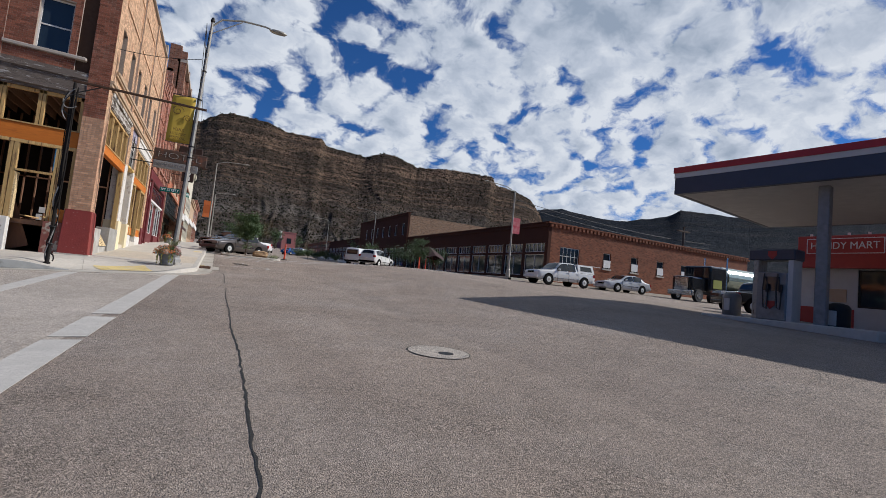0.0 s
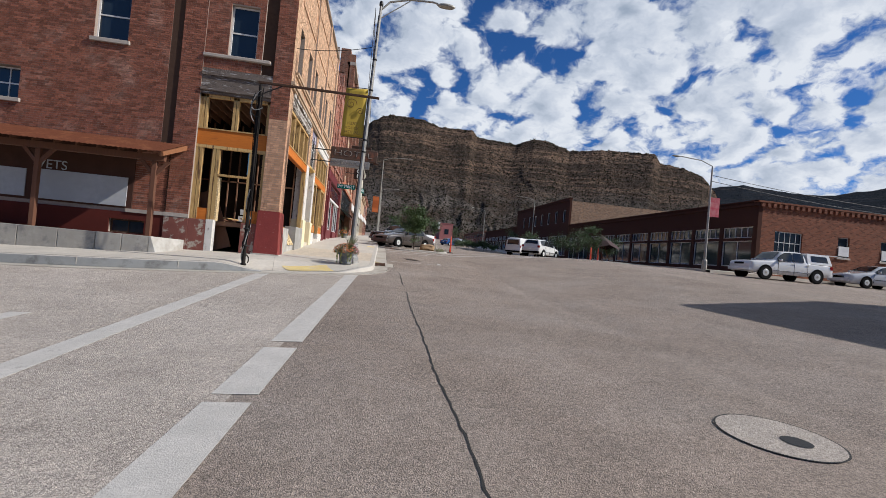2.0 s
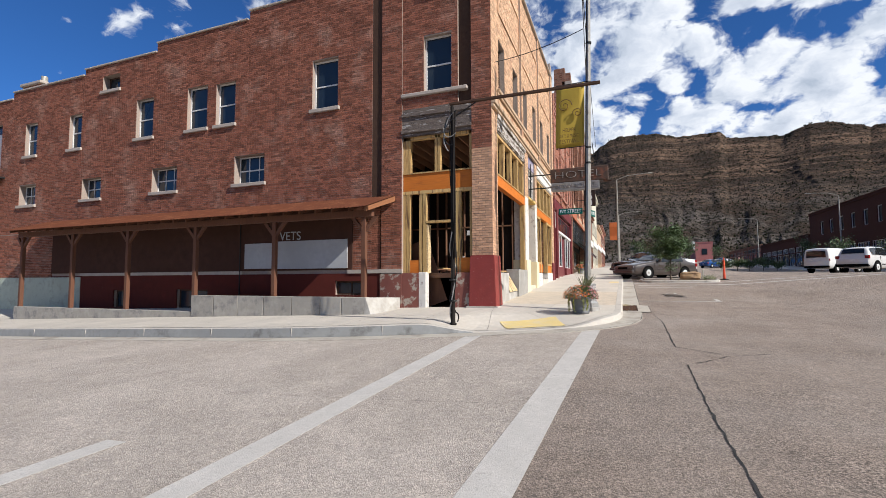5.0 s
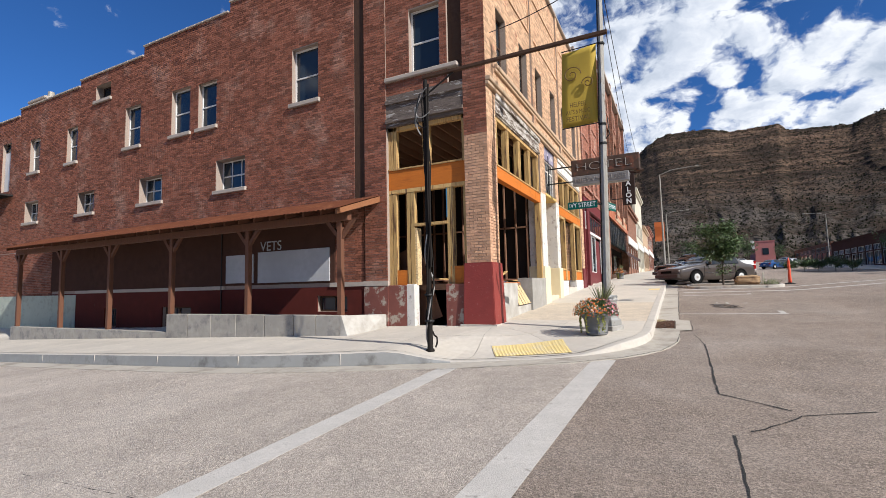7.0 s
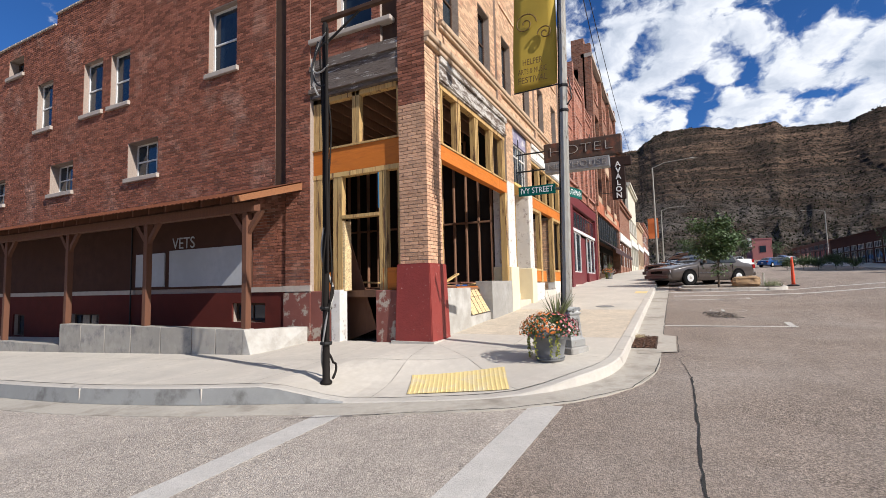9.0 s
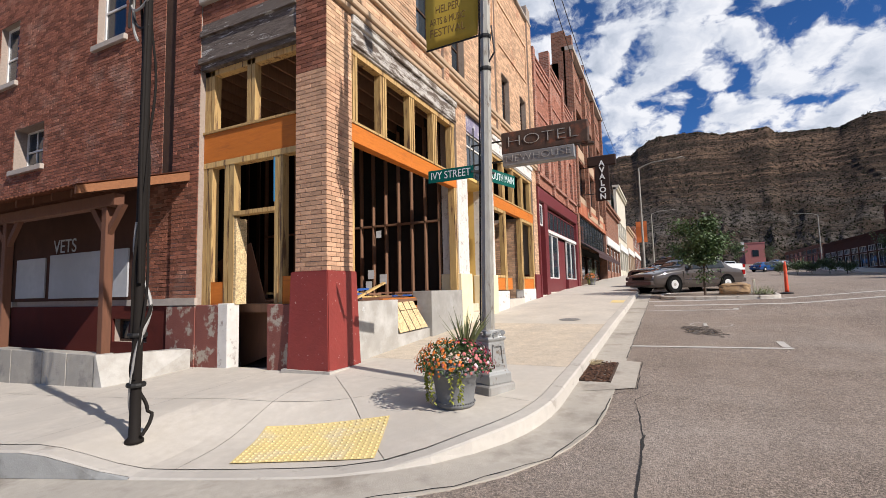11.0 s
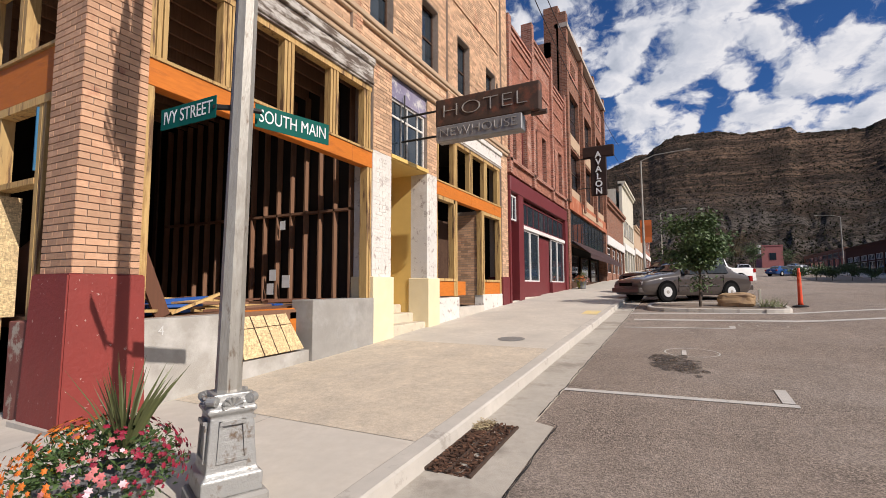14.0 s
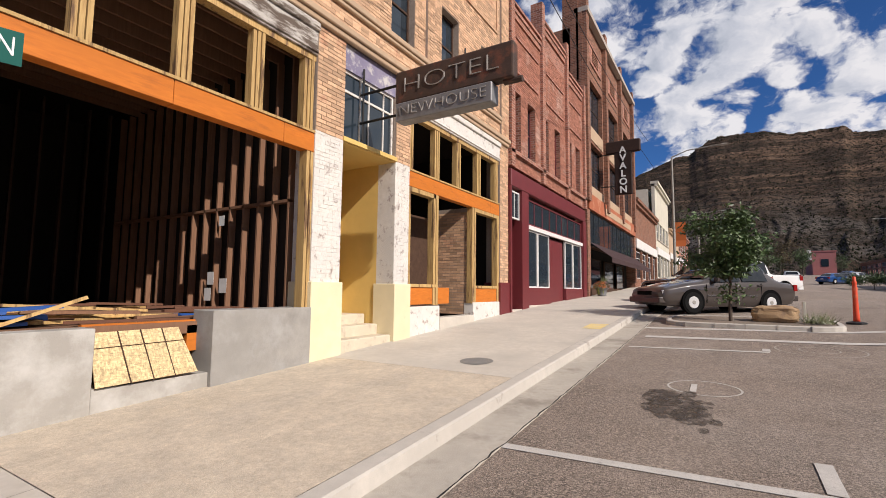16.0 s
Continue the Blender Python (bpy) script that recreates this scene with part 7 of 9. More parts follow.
flower_pot(2.50, -0.93, "grey pot of orange, pink and red flowers with spiky grass")
flower_pot(0.6, 23.0, "grey flower pot on the sidewalk beyond the ramp", 8)


def hotel_signs():
    s = thing("hotel_sign", (2.0, 6.14, 4.4), "rusty brown hotel sign with dead neon tubes on iron brackets", "sign")
    part("box", bevel(boxes((0.85, 3.09, 6.04, 6.24, 4.70, 5.29)), 0.03, 2), "rust_sign", s)
    part("lower_box", bevel(boxes((0.88, 2.74, 6.01, 6.27, 4.37, 4.70)), 0.015), "grey_sign", s, "grey metal lower sign box")
    part("end_tube", tube(bmesh.new(), (2.9, 6.14, 4.68), (3.2, 6.14, 4.68), 0.05, seg=10), "rust_sign", s)
    for yy, rot in ((6.033, 0), (6.247, 180)):
        words("HOTEL", 0.40, Matrix.Translation((1.93, yy, 5.0)) @ pose(0, 0, 0, 90, 0, rot), "neon_tube", s, extrude=0.012, width=1.8, thin=-0.012)
        words("NEWHOUSE", 0.26, Matrix.Translation((1.81, yy + (-0.03 if rot == 0 else 0.03), 4.54)) @ pose(0, 0, 0, 90, 0, rot), "neon_tube", s, extrude=0.012, width=1.66, thin=-0.007)
    for z in (5.1, 4.55):
        part("bracket", tube(bmesh.new(), (-0.05, 6.14, z), (0.9, 6.14, z), 0.025, seg=8), "black_iron", s)
    part("stay", tube(bmesh.new(), (0.02, 6.14, 4.2), (0.02, 6.14, 5.6), 0.02, seg=6), "black_iron", s)
    part("stay", tube(bmesh.new(), (2.2, 6.14, 5.27), (2.2, 6.14, 5.42), 0.015, seg=6), "black_iron", s)
    a = thing("vertical_sign", (1.2, 26, 6.7), "dark vertical blade sign with white letters", "sign")
    part("box", bevel(boxes((0.75, 1.65, 25.9, 26.1, 6.7, 9.3)), 0.04), "dark_sign", a)
    part("head", bevel(boxes((0.3, 2.1, 25.88, 26.12, 9.0, 9.7)), 0.06), "dark_sign", a)
    for i, ch in enumerate("AVALON"):
        words(ch, 0.5, Matrix.Translation((1.2, 25.885, 9.15 - i * 0.44)) @ pose(0, 0, 0, 90, 0, 0), "sign_white", a, extrude=0.02, thin=0.014)
    for z in (7.2, 9.0):
        part("bracket", tube(bmesh.new(), (0.0, 26, z), (0.8, 26, z), 0.03, seg=6), "black_iron", a)
    o = thing("banner", (3.3, 40, 4.5), "orange cloth banner on a far lamp post", "banner")
    bm = bmesh.new()
    rows = [[bm.verts.new((2.35 + 0.9 * u, 40 + 0.06 * math.sin(6 * t), 5.0 + 1.9 * t)) for u in (0, 0.5, 1)] for t in (0, 0.25, 0.5, 0.75, 1)]
    for r, q in zip(rows, rows[1:]):
        for k in range(2):
            bm.faces.new([r[k], r[k + 1], q[k + 1], q[k]])
    ext = bmesh.ops.extrude_face_region(bm, geom=bm.faces[:])
    for v in ext["geom"]:
        if isinstance(v, bmesh.types.BMVert):
            v.co.y += 0.01
    part("cloth", bm, "orange_cloth", o)


M["dark_sign"] = surf("dark_sign_metal", (0.03, 0.018, 0.015), (0.05, 0.026, 0.02), 8, 0.7, 0.1, spec=0.2)
M["orange_cloth"] = surf("orange_cloth", (0.55, 0.14, 0.03), None, 6, 0.8, 0.1)
hotel_signs()


def hotel_clutter():
    o = thing("osb_sheet", (0.0, 2.7, 0.4), "scored oriented-strand board sheet leaning in the foundation gap", "board")
    bm = bmesh.new()
    vs = [bm.verts.new(p) for p in ((0.02, 2.06, 0.37), (0.02, 3.17, 0.40), (-0.26, 3.05, 0.94), (-0.26, 2.08, 0.93), (0.035, 2.06, 0.375), (0.035, 3.17, 0.405), (-0.245, 3.05, 0.945), (-0.245, 2.08, 0.935))]
    for f in ((0, 1, 2, 3), (7, 6, 5, 4), (0, 4, 5, 1), (1, 5, 6, 2), (2, 6, 7, 3), (3, 7, 4, 0)):
        bm.faces.new([vs[i] for i in f])
    part("sheet", bm, "osb", o)
    for k, u in enumerate((0.28, 0.52, 0.76)):
        y = 2.07 + 1.02 * u
        a, b = Vector((0.04, y + 0.05, 0.38)), Vector((-0.24, y, 0.94))
        part("score_line", tube(bmesh.new(), a, b, 0.008, seg=5), "dark_wood", o)
    part("score_line", tube(bmesh.new(), (-0.15, 2.08, 0.77), (-0.15, 3.08, 0.79), 0.004, seg=5), "dark_wood", o)
    rnd = random.Random(12)
    for k in range(26):
        x, y = rnd.uniform(-3.2, -0.5), rnd.uniform(0.9, 4.4)
        ln, w = rnd.uniform(0.5, 1.7), rnd.uniform(0.07, 0.16)
        z0 = 1.0 + (k % 5) * 0.035
        t = thing("plank", (x, y, z0), "loose timber offcut on the bare floor" if k != 6 else "blue-painted board on the bare floor", "plank", "loose boards")
        bm = bmesh.new()
        box(bm, -ln / 2, ln / 2, -w / 2, w / 2, 0, 0.036, Matrix.Translation((x, y, z0)) @ pose(0, 0, 0, rnd.uniform(-2, 2), rnd.uniform(-2, 4), rnd.uniform(55, 125)))
        part("board", bm, "blue_board" if k == 6 else rnd.choice(("lumber", "stud", "post_wood")), t)
    for k in range(9):
        x, y, z0 = -0.62 - 0.16 * (k % 4), 1.25 + 0.13 * (k % 3), 1.0 + 0.04 * (k // 2) + 0.02
        t = thing("plank", (x, y, z0), "blue-edged board stacked on the bare floor" if k % 2 == 0 else "pale timber offcut on a stack of boards", "plank", "stacked boards")
        bm = bmesh.new()
        ln = rnd.uniform(0.5, 0.95)
        box(bm, -ln / 2, ln / 2, -0.075, 0.075, 0, 0.038, Matrix.Translation((x, y, z0)) @ pose(0, 0, 0, rnd.uniform(-3, 3), rnd.uniform(-3, 3), rnd.uniform(60, 120)))
        part("board", bm, "blue_board" if k % 2 == 0 else "lumber", t)
    t = thing("plank", (-0.3, 1.75, 1.0), "split timber propped on the floor edge", "plank")
    bm = bmesh.new()
    box(bm, -0.4, 0.4, -0.04, 0.04, 0, 0.035, Matrix.Translation((-0.42, 1.72, 1.16)) @ pose(0, 0, 0, 0, -22, 75))
    part("board", bm, "lumber", t)
    t = thing("plank", (-0.35, 0.78, 1.0), "long plank leaning inside the pier", "plank")
    bm = bmesh.new()
    box(bm, -0.02, 0.02, -0.09, 0.09, 0, 1.25, Matrix.Translation((-0.36, 1.15, 1.0)) @ pose(0, 0, 0, 22, 0, 0))
    part("board", bm, "post_wood", t)
    t = thing("plywood_sheet", (-1.9, 0.5, 0.2), "brown plywood sheet leaning in the doorway", "board")
    bm = bmesh.new()
    box(bm, -0.95, 0, -0.01, 0.01, 0, 2.1, Matrix.Translation((-1.68, 0.70, 0.15)) @ pose(0, 0, 0, 0, -19.5, 0))
    part("sheet", bm, "ply_brown", t)
    for k, (x, z, s) in enumerate(((-2.3, 1.35, 0.22), (-2.68, 1.5, 0.2), (-2.75, 1.2, 0.2), (-2.4, 2.6, 0.16))):
        t = thing("paper_notice", (x, 4.9, z), "white paper notice pinned to the wall studs", "paper")
        part("paper", boxes((x, x + s, 4.915, 4.918, z, z + s * 1.2)), "sign_white", t)


M["ply_brown"] = surf("brown_plywood", (0.21, 0.095, 0.048), (0.15, 0.066, 0.034), 5, 0.8, 0.15, 50, stretch=(3, 3, 0.5))
M["chalk"] = surf("chalk_mark", (0.62, 0.62, 0.6), None, 40, 0.9, 0.0)
words("4", 0.15, pose(0.003, 0.92, 0.86, 90, 0, 90), "chalk", HOTEL, "chalk_number", extrude=0.002)
M["blue_board"] = surf("blue_board", (0.02, 0.10, 0.38), None, 8, 0.6, 0.05)
hotel_clutter()


# ---- vehicles ----
M["glass_car"] = glass_mat("car_glass", (0.015, 0.018, 0.02), 0.03)
M["chrome"] = surf("chrome", (0.6, 0.6, 0.6), None, 5, 0.2, 0.0, metal=1.0)
M["lamp_red"] = glass_mat("red_lens", (0.25, 0.01, 0.01), 0.2)
M["lamp_clear"] = glass_mat("clear_lens", (0.5, 0.5, 0.5), 0.15)
# black for the shade painted at wheel arches; also grilles, seams and trim
M["arch"] = surf("wheel_arch", (0.006, 0.006, 0.006), None, 5, 0.9, 0.0, spec=0.05)
M["tyre"] = surf("tyre_rubber", (0.012, 0.012, 0.012), None, 20, 0.85, 0.1, spec=0.1)
M["hub"] = surf("silver_wheel_cover", (0.62, 0.62, 0.61), (0.5, 0.5, 0.49), 9, 0.35, 0.0)


def paint(name, c, rough=0.22):
    m = surf(name, c, tuple(v * 0.95 for v in c), 3, rough, 0.0, spec=0.12)
    m.node_tree.nodes["Principled BSDF"].inputs["Coat Weight"].default_value = 1.0
    M[name] = m
    return name


# stations from nose to tail: x, underside, shoulder, top, half width, half width at the top
SEDAN = [(2.44, 0.32, 0.58, 0.63, 0.68, 0.57), (2.30, 0.22, 0.70, 0.77, 0.83, 0.73), (1.5, 0.2, 0.85, 0.94, 0.90, 0.78), (0.95, 0.2, 0.90, 1.0, 0.91, 0.8), (0.2, 0.2, 0.92, 1.43, 0.91, 0.63), (-0.8, 0.2, 0.94, 1.47, 0.91, 0.63), (-1.3, 0.2, 0.95, 1.38, 0.9, 0.62), (-1.85, 0.22, 0.93, 1.0, 0.88, 0.72), (-2.3, 0.3, 0.86, 0.97, 0.85, 0.7), (-2.42, 0.42, 0.62, 0.72, 0.74, 0.62)]
SUV = [(2.32, 0.42, 0.68, 0.72, 0.7, 0.6), (2.15, 0.32, 0.86, 0.94, 0.87, 0.75), (1.2, 0.28, 1.0, 1.08, 0.94, 0.84), (0.85, 0.28, 1.02, 1.12, 0.94, 0.82), (0.1, 0.28, 1.04, 1.66, 0.94, 0.68), (-1.2, 0.28, 1.08, 1.70, 0.94, 0.68), (-1.95, 0.3, 1.10, 1.60, 0.93, 0.66), (-2.2, 0.34, 1.05, 1.15, 0.9, 0.75), (-2.32, 0.42, 0.75, 0.85, 0.85, 0.75)]
VAN = [(2.5, 0.42, 0.8, 0.84, 0.75, 0.65), (2.35, 0.32, 0.96, 1.04, 0.9, 0.8), (1.75, 0.3, 1.04, 1.14, 0.97, 0.88), (1.1, 0.3, 1.08, 1.92, 0.98, 0.8), (-0.6, 0.3, 1.1, 2.0, 0.98, 0.82), (-2.2, 0.32, 1.1, 1.98, 0.97, 0.82), (-2.45, 0.38, 1.05, 1.85, 0.94, 0.78), (-2.5, 0.42, 0.9, 1.1, 0.92, 0.85)]
PICKUP = [(2.7, 0.45, 0.8, 0.84, 0.75, 0.65), (2.55, 0.36, 0.94, 1.02, 0.9, 0.8), (1.5, 0.34, 1.02, 1.1, 0.95, 0.86), (1.2, 0.34, 1.04, 1.13, 0.95, 0.84), (0.55, 0.34, 1.06, 1.72, 0.95, 0.7), (-0.6, 0.34, 1.08, 1.76, 0.95, 0.7), (-0.85, 0.34, 1.08, 1.68, 0.95, 0.7), (-0.95, 0.34, 1.06, 1.10, 0.95, 0.9), (-2.55, 0.38, 1.06, 1.10, 0.95, 0.9), (-2.7, 0.45, 0.95, 1.04, 0.92, 0.86)]


def car(name, label, shape, colour, at, heading, wheels, cab, wheel_r=0.33, rear_light_z=0.8, grey_low=False):
    """A car: lofted body, glass, wheels, lights and bumpers. heading: degrees of the nose from +x."""
    x, y, z = at
    m = Matrix.Translation((x, y, z)) @ pose(0, 0, 0, 0, 0, heading)
    th = thing(name, (x, y, z), label, "car" if name != "pickup_truck" else "pickup truck")

    def put(nm, bm, mat, parent=th, lab="", smooth=False):
        bmesh.ops.transform(bm, matrix=m, verts=bm.verts)
        return part(nm, bm, mat, parent, lab, smooth)

    bm = bmesh.new()
    rows = []
    arr = np.array(shape)
    pos = np.linspace(0, len(shape) - 1, 8 * (len(shape) - 1) + 1)
    fine = np.stack([np.interp(pos, np.arange(len(shape)), arr[:, k]) for k in range(6)], 1)
    for _ in range(4):
        fine[1:-1] = (fine[:-2] + 2 * fine[1:-1] + fine[2:]) / 4
    for sx, zb, zs, zt, w, wt in fine:
        half = [(w * 0.86, zb), (w * 0.985, zb + 0.16), (w, (zb + zs) / 2 + 0.08), (w * 0.975, zs), (wt + (w - wt) * 0.12, zt - 0.05 if zt - zs > 0.2 else zs + (zt - zs) * 0.7), (wt * 0.8, zt), (0, zt + 0.02)]
        soft = [half[0]]
        for (a0, b0), (a1, b1) in zip(half, half[1:]):
            soft += [(a0 * 0.8 + a1 * 0.2, b0 * 0.8 + b1 * 0.2), (a0 * 0.2 + a1 * 0.8, b0 * 0.2 + b1 * 0.8)]
        soft.append(half[-1])
        rows.append([bm.verts.new((sx, sgn * p, q)) for sgn, pts in ((1, soft), (-1, soft[-2::-1])) for p, q in pts])
    for a, b in zip(rows, rows[1:]):
        for k in range(len(a)):
            j = (k + 1) % len(a)
            bm.faces.new([a[k], a[j], b[j], b[k]])
    bm.faces.new(rows[0])
    bm.faces.new(rows[-1][::-1])
    body = put("body", bm, colour, smooth=True)

    def at_x(v, i):
        return float(np.interp(v, fine[::-1, 0], fine[::-1, i]))

    # side glass between the given stations, following the body's own curve
    for x0, x1 in cab:
        for sg in (1, -1):
            g = bmesh.new()
            cols = []
            for u in np.linspace(x0, x1, 9):
                zs, zt, w, wt = (at_x(u, i) for i in (2, 3, 4, 5))
                lo, hi = (w * 0.975, zs), (wt + (w - wt) * 0.12, zt - 0.05)
                top = 0.93
                cols.append([g.verts.new((u, sg * (lo[0] + (hi[0] - lo[0]) * f + 0.03), lo[1] + (hi[1] - lo[1]) * f + 0.012)) for f in (0.08, 0.5, top)] if zt - zs > 0.16 else None)
            cols = [c for c in cols if c]
            for c0, c1 in zip(cols, cols[1:]):
                for k in range(2):
                    g.faces.new([c0[k], c0[k + 1], c1[k + 1], c1[k]])
            put("side_window", g, "glass_car", body)
    tall = [i for i, s in enumerate(shape) if s[3] - s[2] > 0.35]
    for i, j, nm in ((tall[0] - 1, tall[0], "windshield"), (tall[-1] + 1, tall[-1], "rear_window")):
        g = bmesh.new()
        nx = 0.02 if i < j else -0.02
        xa, xb = shape[i][0], shape[j][0]
        cols = []
        for f in np.linspace(0.12, 0.90, 7):
            u = xa + (xb - xa) * f
            zt, wt = at_x(u, 3), at_x(u, 5)
            cols.append([g.verts.new((u + nx, q * wt, zt + 0.04 - 0.03 * abs(q) ** 2)) for q in (-0.84, -0.45, 0, 0.45, 0.84)])
        for c0, c1 in zip(cols, cols[1:]):
            for k in range(4):
                g.faces.new([c0[k], c0[k + 1], c1[k + 1], c1[k]])
        put(nm, g, "glass_car", body, smooth=True)
    for wx in wheels:
        for sg in (1, -1):
            w = at_x(wx, 4)
            # black disc proud of the body, drawn for the shade inside the arch
            ar = bmesh.new()
            tube(ar, (wx, sg * (w - 0.10), wheel_r + 0.02), (wx, sg * (w + 0.012), wheel_r + 0.02), wheel_r + 0.055, wheel_r + 0.055, 26)
            put("wheel_arch", ar, "arch", body)
            t = bmesh.new()
            tube(t, (wx, sg * (w - 0.2), wheel_r), (wx, sg * (w + 0.022), wheel_r), wheel_r, wheel_r * 0.93, 26)
            tyre = put("wheel", t, "tyre")
            r = bmesh.new()
            tube(r, (wx, sg * (w + 0.0), wheel_r), (wx, sg * (w + 0.032), wheel_r), wheel_r * 0.64, wheel_r * 0.5, 22)
            put("rim", r, "hub", tyre)
            hub = bmesh.new()
            tube(hub, (wx, sg * (w + 0.03), wheel_r), (wx, sg * (w + 0.042), wheel_r), wheel_r * 0.2, wheel_r * 0.16, 12)
            put("hub_cap", hub, "steel_paint", tyre)
    nose, tail = shape[0], shape[-1]
    s1, s9 = shape[1], shape[-2]
    for sg in (1, -1):
        g = bmesh.new()
        box(g, s1[0] - 0.12, s1[0] + 0.055, sg * 0.46, sg * (s1[4] - 0.06), s1[2] - 0.13, s1[2] - 0.01)
        put("headlight", g, "lamp_clear", body)
        g = bmesh.new()
        box(g, tail[0] + 0.03, s9[0] + 0.05, sg * (s9[4] - 0.22), sg * (s9[4] + 0.005), rear_light_z - 0.1, rear_light_z + 0.1)
        put("tail_light", g, "lamp_red", body)
        g = bmesh.new()
        mx = shape[tall[0] - 1][0] - 0.3
        box(g, mx - 0.06, mx + 0.06, sg * (at_x(mx, 4) + 0.0), sg * (at_x(mx, 4) + 0.16), at_x(mx, 2) + 0.05, at_x(mx, 2) + 0.18)
        put("mirror", bevel(g, 0.02), colour, body)
        for hx in (0.0, -0.95):
            g = bmesh.new()
            box(g, hx - 0.1, hx + 0.08, sg * (at_x(hx, 4) * 0.985), sg * (at_x(hx, 4) + 0.022), at_x(hx, 2) - 0.10, at_x(hx, 2) - 0.07)
            put("door_handle", g, colour, body)
        g = bmesh.new()
        box(g, wheels[1] + 0.5, wheels[0] - 0.5, sg * (at_x(0, 4) - 0.01), sg * (at_x(0, 4) + 0.012), 0.52, 0.56)
        put("side_trim", g, "chrome" if not grey_low else "arch", body)
        for dx in (0.95, -0.1, -1.0):
            g = bmesh.new()
            box(g, dx - 0.004, dx + 0.004, sg * (at_x(dx, 4) - 0.02), sg * (at_x(dx, 4) + 0.004), 0.32, at_x(dx, 2) - 0.02)
            put("door_seam", g, "arch", body)
    g = bmesh.new()
    box(g, s1[0] - 0.05, nose[0] + 0.012, -0.36, 0.36, s1[2] - 0.16, s1[2] - 0.04)
    put("grille", g, "arch", body)
    g = bmesh.new()
    box(g, s1[0] - 0.1, nose[0] + 0.05, -s1[4] * 0.93, s1[4] * 0.93, nose[1] - 0.02, nose[1] + 0.16)
    put("front_bumper", bevel(g, 0.03, 2), colour if not grey_low else "arch", body)
    g = bmesh.new()
    box(g, tail[0] - 0.05, s9[0] + 0.1, -s9[4] * 0.95, s9[4] * 0.95, tail[1] - 0.04, tail[1] + 0.14)
    put("rear_bumper", bevel(g, 0.03, 2), colour if not grey_low else "arch", body)
    g = bmesh.new()
    box(g, tail[0] - 0.012, tail[0] + 0.02, -0.16, 0.16, tail[2] - 0.02, tail[2] + 0.10)
    put("number_plate", g, "sign_white", body)
    return th, m, put, body


paint("paint_grey", (0.070, 0.058, 0.052), 0.3)
paint("paint_white", (0.72, 0.72, 0.70))
paint("paint_silver", (0.52, 0.53, 0.54))
paint("paint_dark", (0.018, 0.019, 0.021))
paint("paint_black", (0.012, 0.012, 0.013))
paint("paint_blue", (0.02, 0.07, 0.22))
car("parked_car", "dark grey sedan parked nose-in at the kerb", SEDAN, "paint_grey", (5.34, 17.27, 0.82), 222, (1.42, -1.33), ((0.75, -0.25), (-0.33, -1.25)))
car("parked_car", "dark SUV parked beyond the grey sedan", SUV, "paint_dark", (5.0, 20.9, 0.98), 222, (1.42, -1.4), ((0.8, -0.2), (-0.28, -1.2), (-1.25, -1.85)), 0.36, 1.0)
car("pickup_truck", "white pickup truck parked nose-in behind the sedans", PICKUP, "paint_white", (6.25, 26.2, ground_z(6.25, 26.2)), 222, (1.75, -1.65), ((1.0, 0.0), (-0.05, -0.75)), 0.38, 0.95)
car("moving_suv", "silver-white SUV driving up the street", SUV, "paint_silver", (12.8, 74.0, ground_z(12.8, 74.0)), 92, (1.42, -1.4), ((0.8, -0.2), (-0.28, -1.2), (-1.25, -1.85)), 0.36, 1.05)
car("parked_car", "white SUV parked along the far kerb", SUV, "paint_white", (18.9, 25.8, ground_z(18.9, 25.8)), 45, (1.42, -1.4), ((0.8, -0.2), (-0.28, -1.2), (-1.25, -1.85)), 0.36, 1.0, True)
car("parked_van", "white panel van with a dusty back parked along the far kerb", VAN, "paint_white", (19.9, 34.5, ground_z(19.9, 34.5)), 45, (1.6, -1.5), ((1.6, 0.9),), 0.36, 1.0, True)
t, m, put, body = car("pickup_truck", "white pickup with a camper shell and raised rear hatch", PICKUP, "paint_white", (27.6, 8.2, ground_z(27.6, 8.2)), 180, (1.75, -1.65), ((1.0, 0.0), (-0.05, -0.75)), 0.38, 0.95)
g = bmesh.new()
lathe_pts = [(-1.0, 1.1, 0.92), (-1.0, 1.72, 0.78), (-2.5, 1.72, 0.78), (-2.65, 1.1, 0.92)]
vs = [[g.verts.new((px, s * w, pz)) for px, pz, w in lathe_pts] for s in (1, -1)]
g.faces.new(vs[0])
g.faces.new(vs[1][::-1])
for i in range(4):
    j = (i + 1) % 4
    g.faces.new([vs[0][i], vs[0][j], vs[1][j], vs[1][i]])
put("camper_shell", g, "paint_white")
for s in (1, -1):
    g = bmesh.new()
    v = [g.verts.new(q) for q in ((-1.25, s * 0.895, 1.25), (-2.4, s * 0.895, 1.25), (-2.3, s * 0.815, 1.6), (-1.25, s * 0.815, 1.6))]
    g.faces.new(v)
    put("shell_window", g, "glass_car")
g = bmesh.new()
box(g, -3.4, -2.5, -0.7, 0.7, 1.70, 1.74)
put("raised_hatch", g, "paint_white")
car("parked_car", "silver sedan parked on the side street", SEDAN, "paint_silver", (35.2, 9.0, ground_z(35.2, 9.0)), 178, (1.42, -1.33), ((0.75, -0.25), (-0.33, -1.25)))
car("pickup_truck", "black pickup beside the fuel pumps", PICKUP, "paint_black", (32.4, -3.8, ground_z(32.4, -3.8)), -15, (1.75, -1.65), ((1.0, 0.0), (-0.05, -0.75)), 0.38, 0.95)
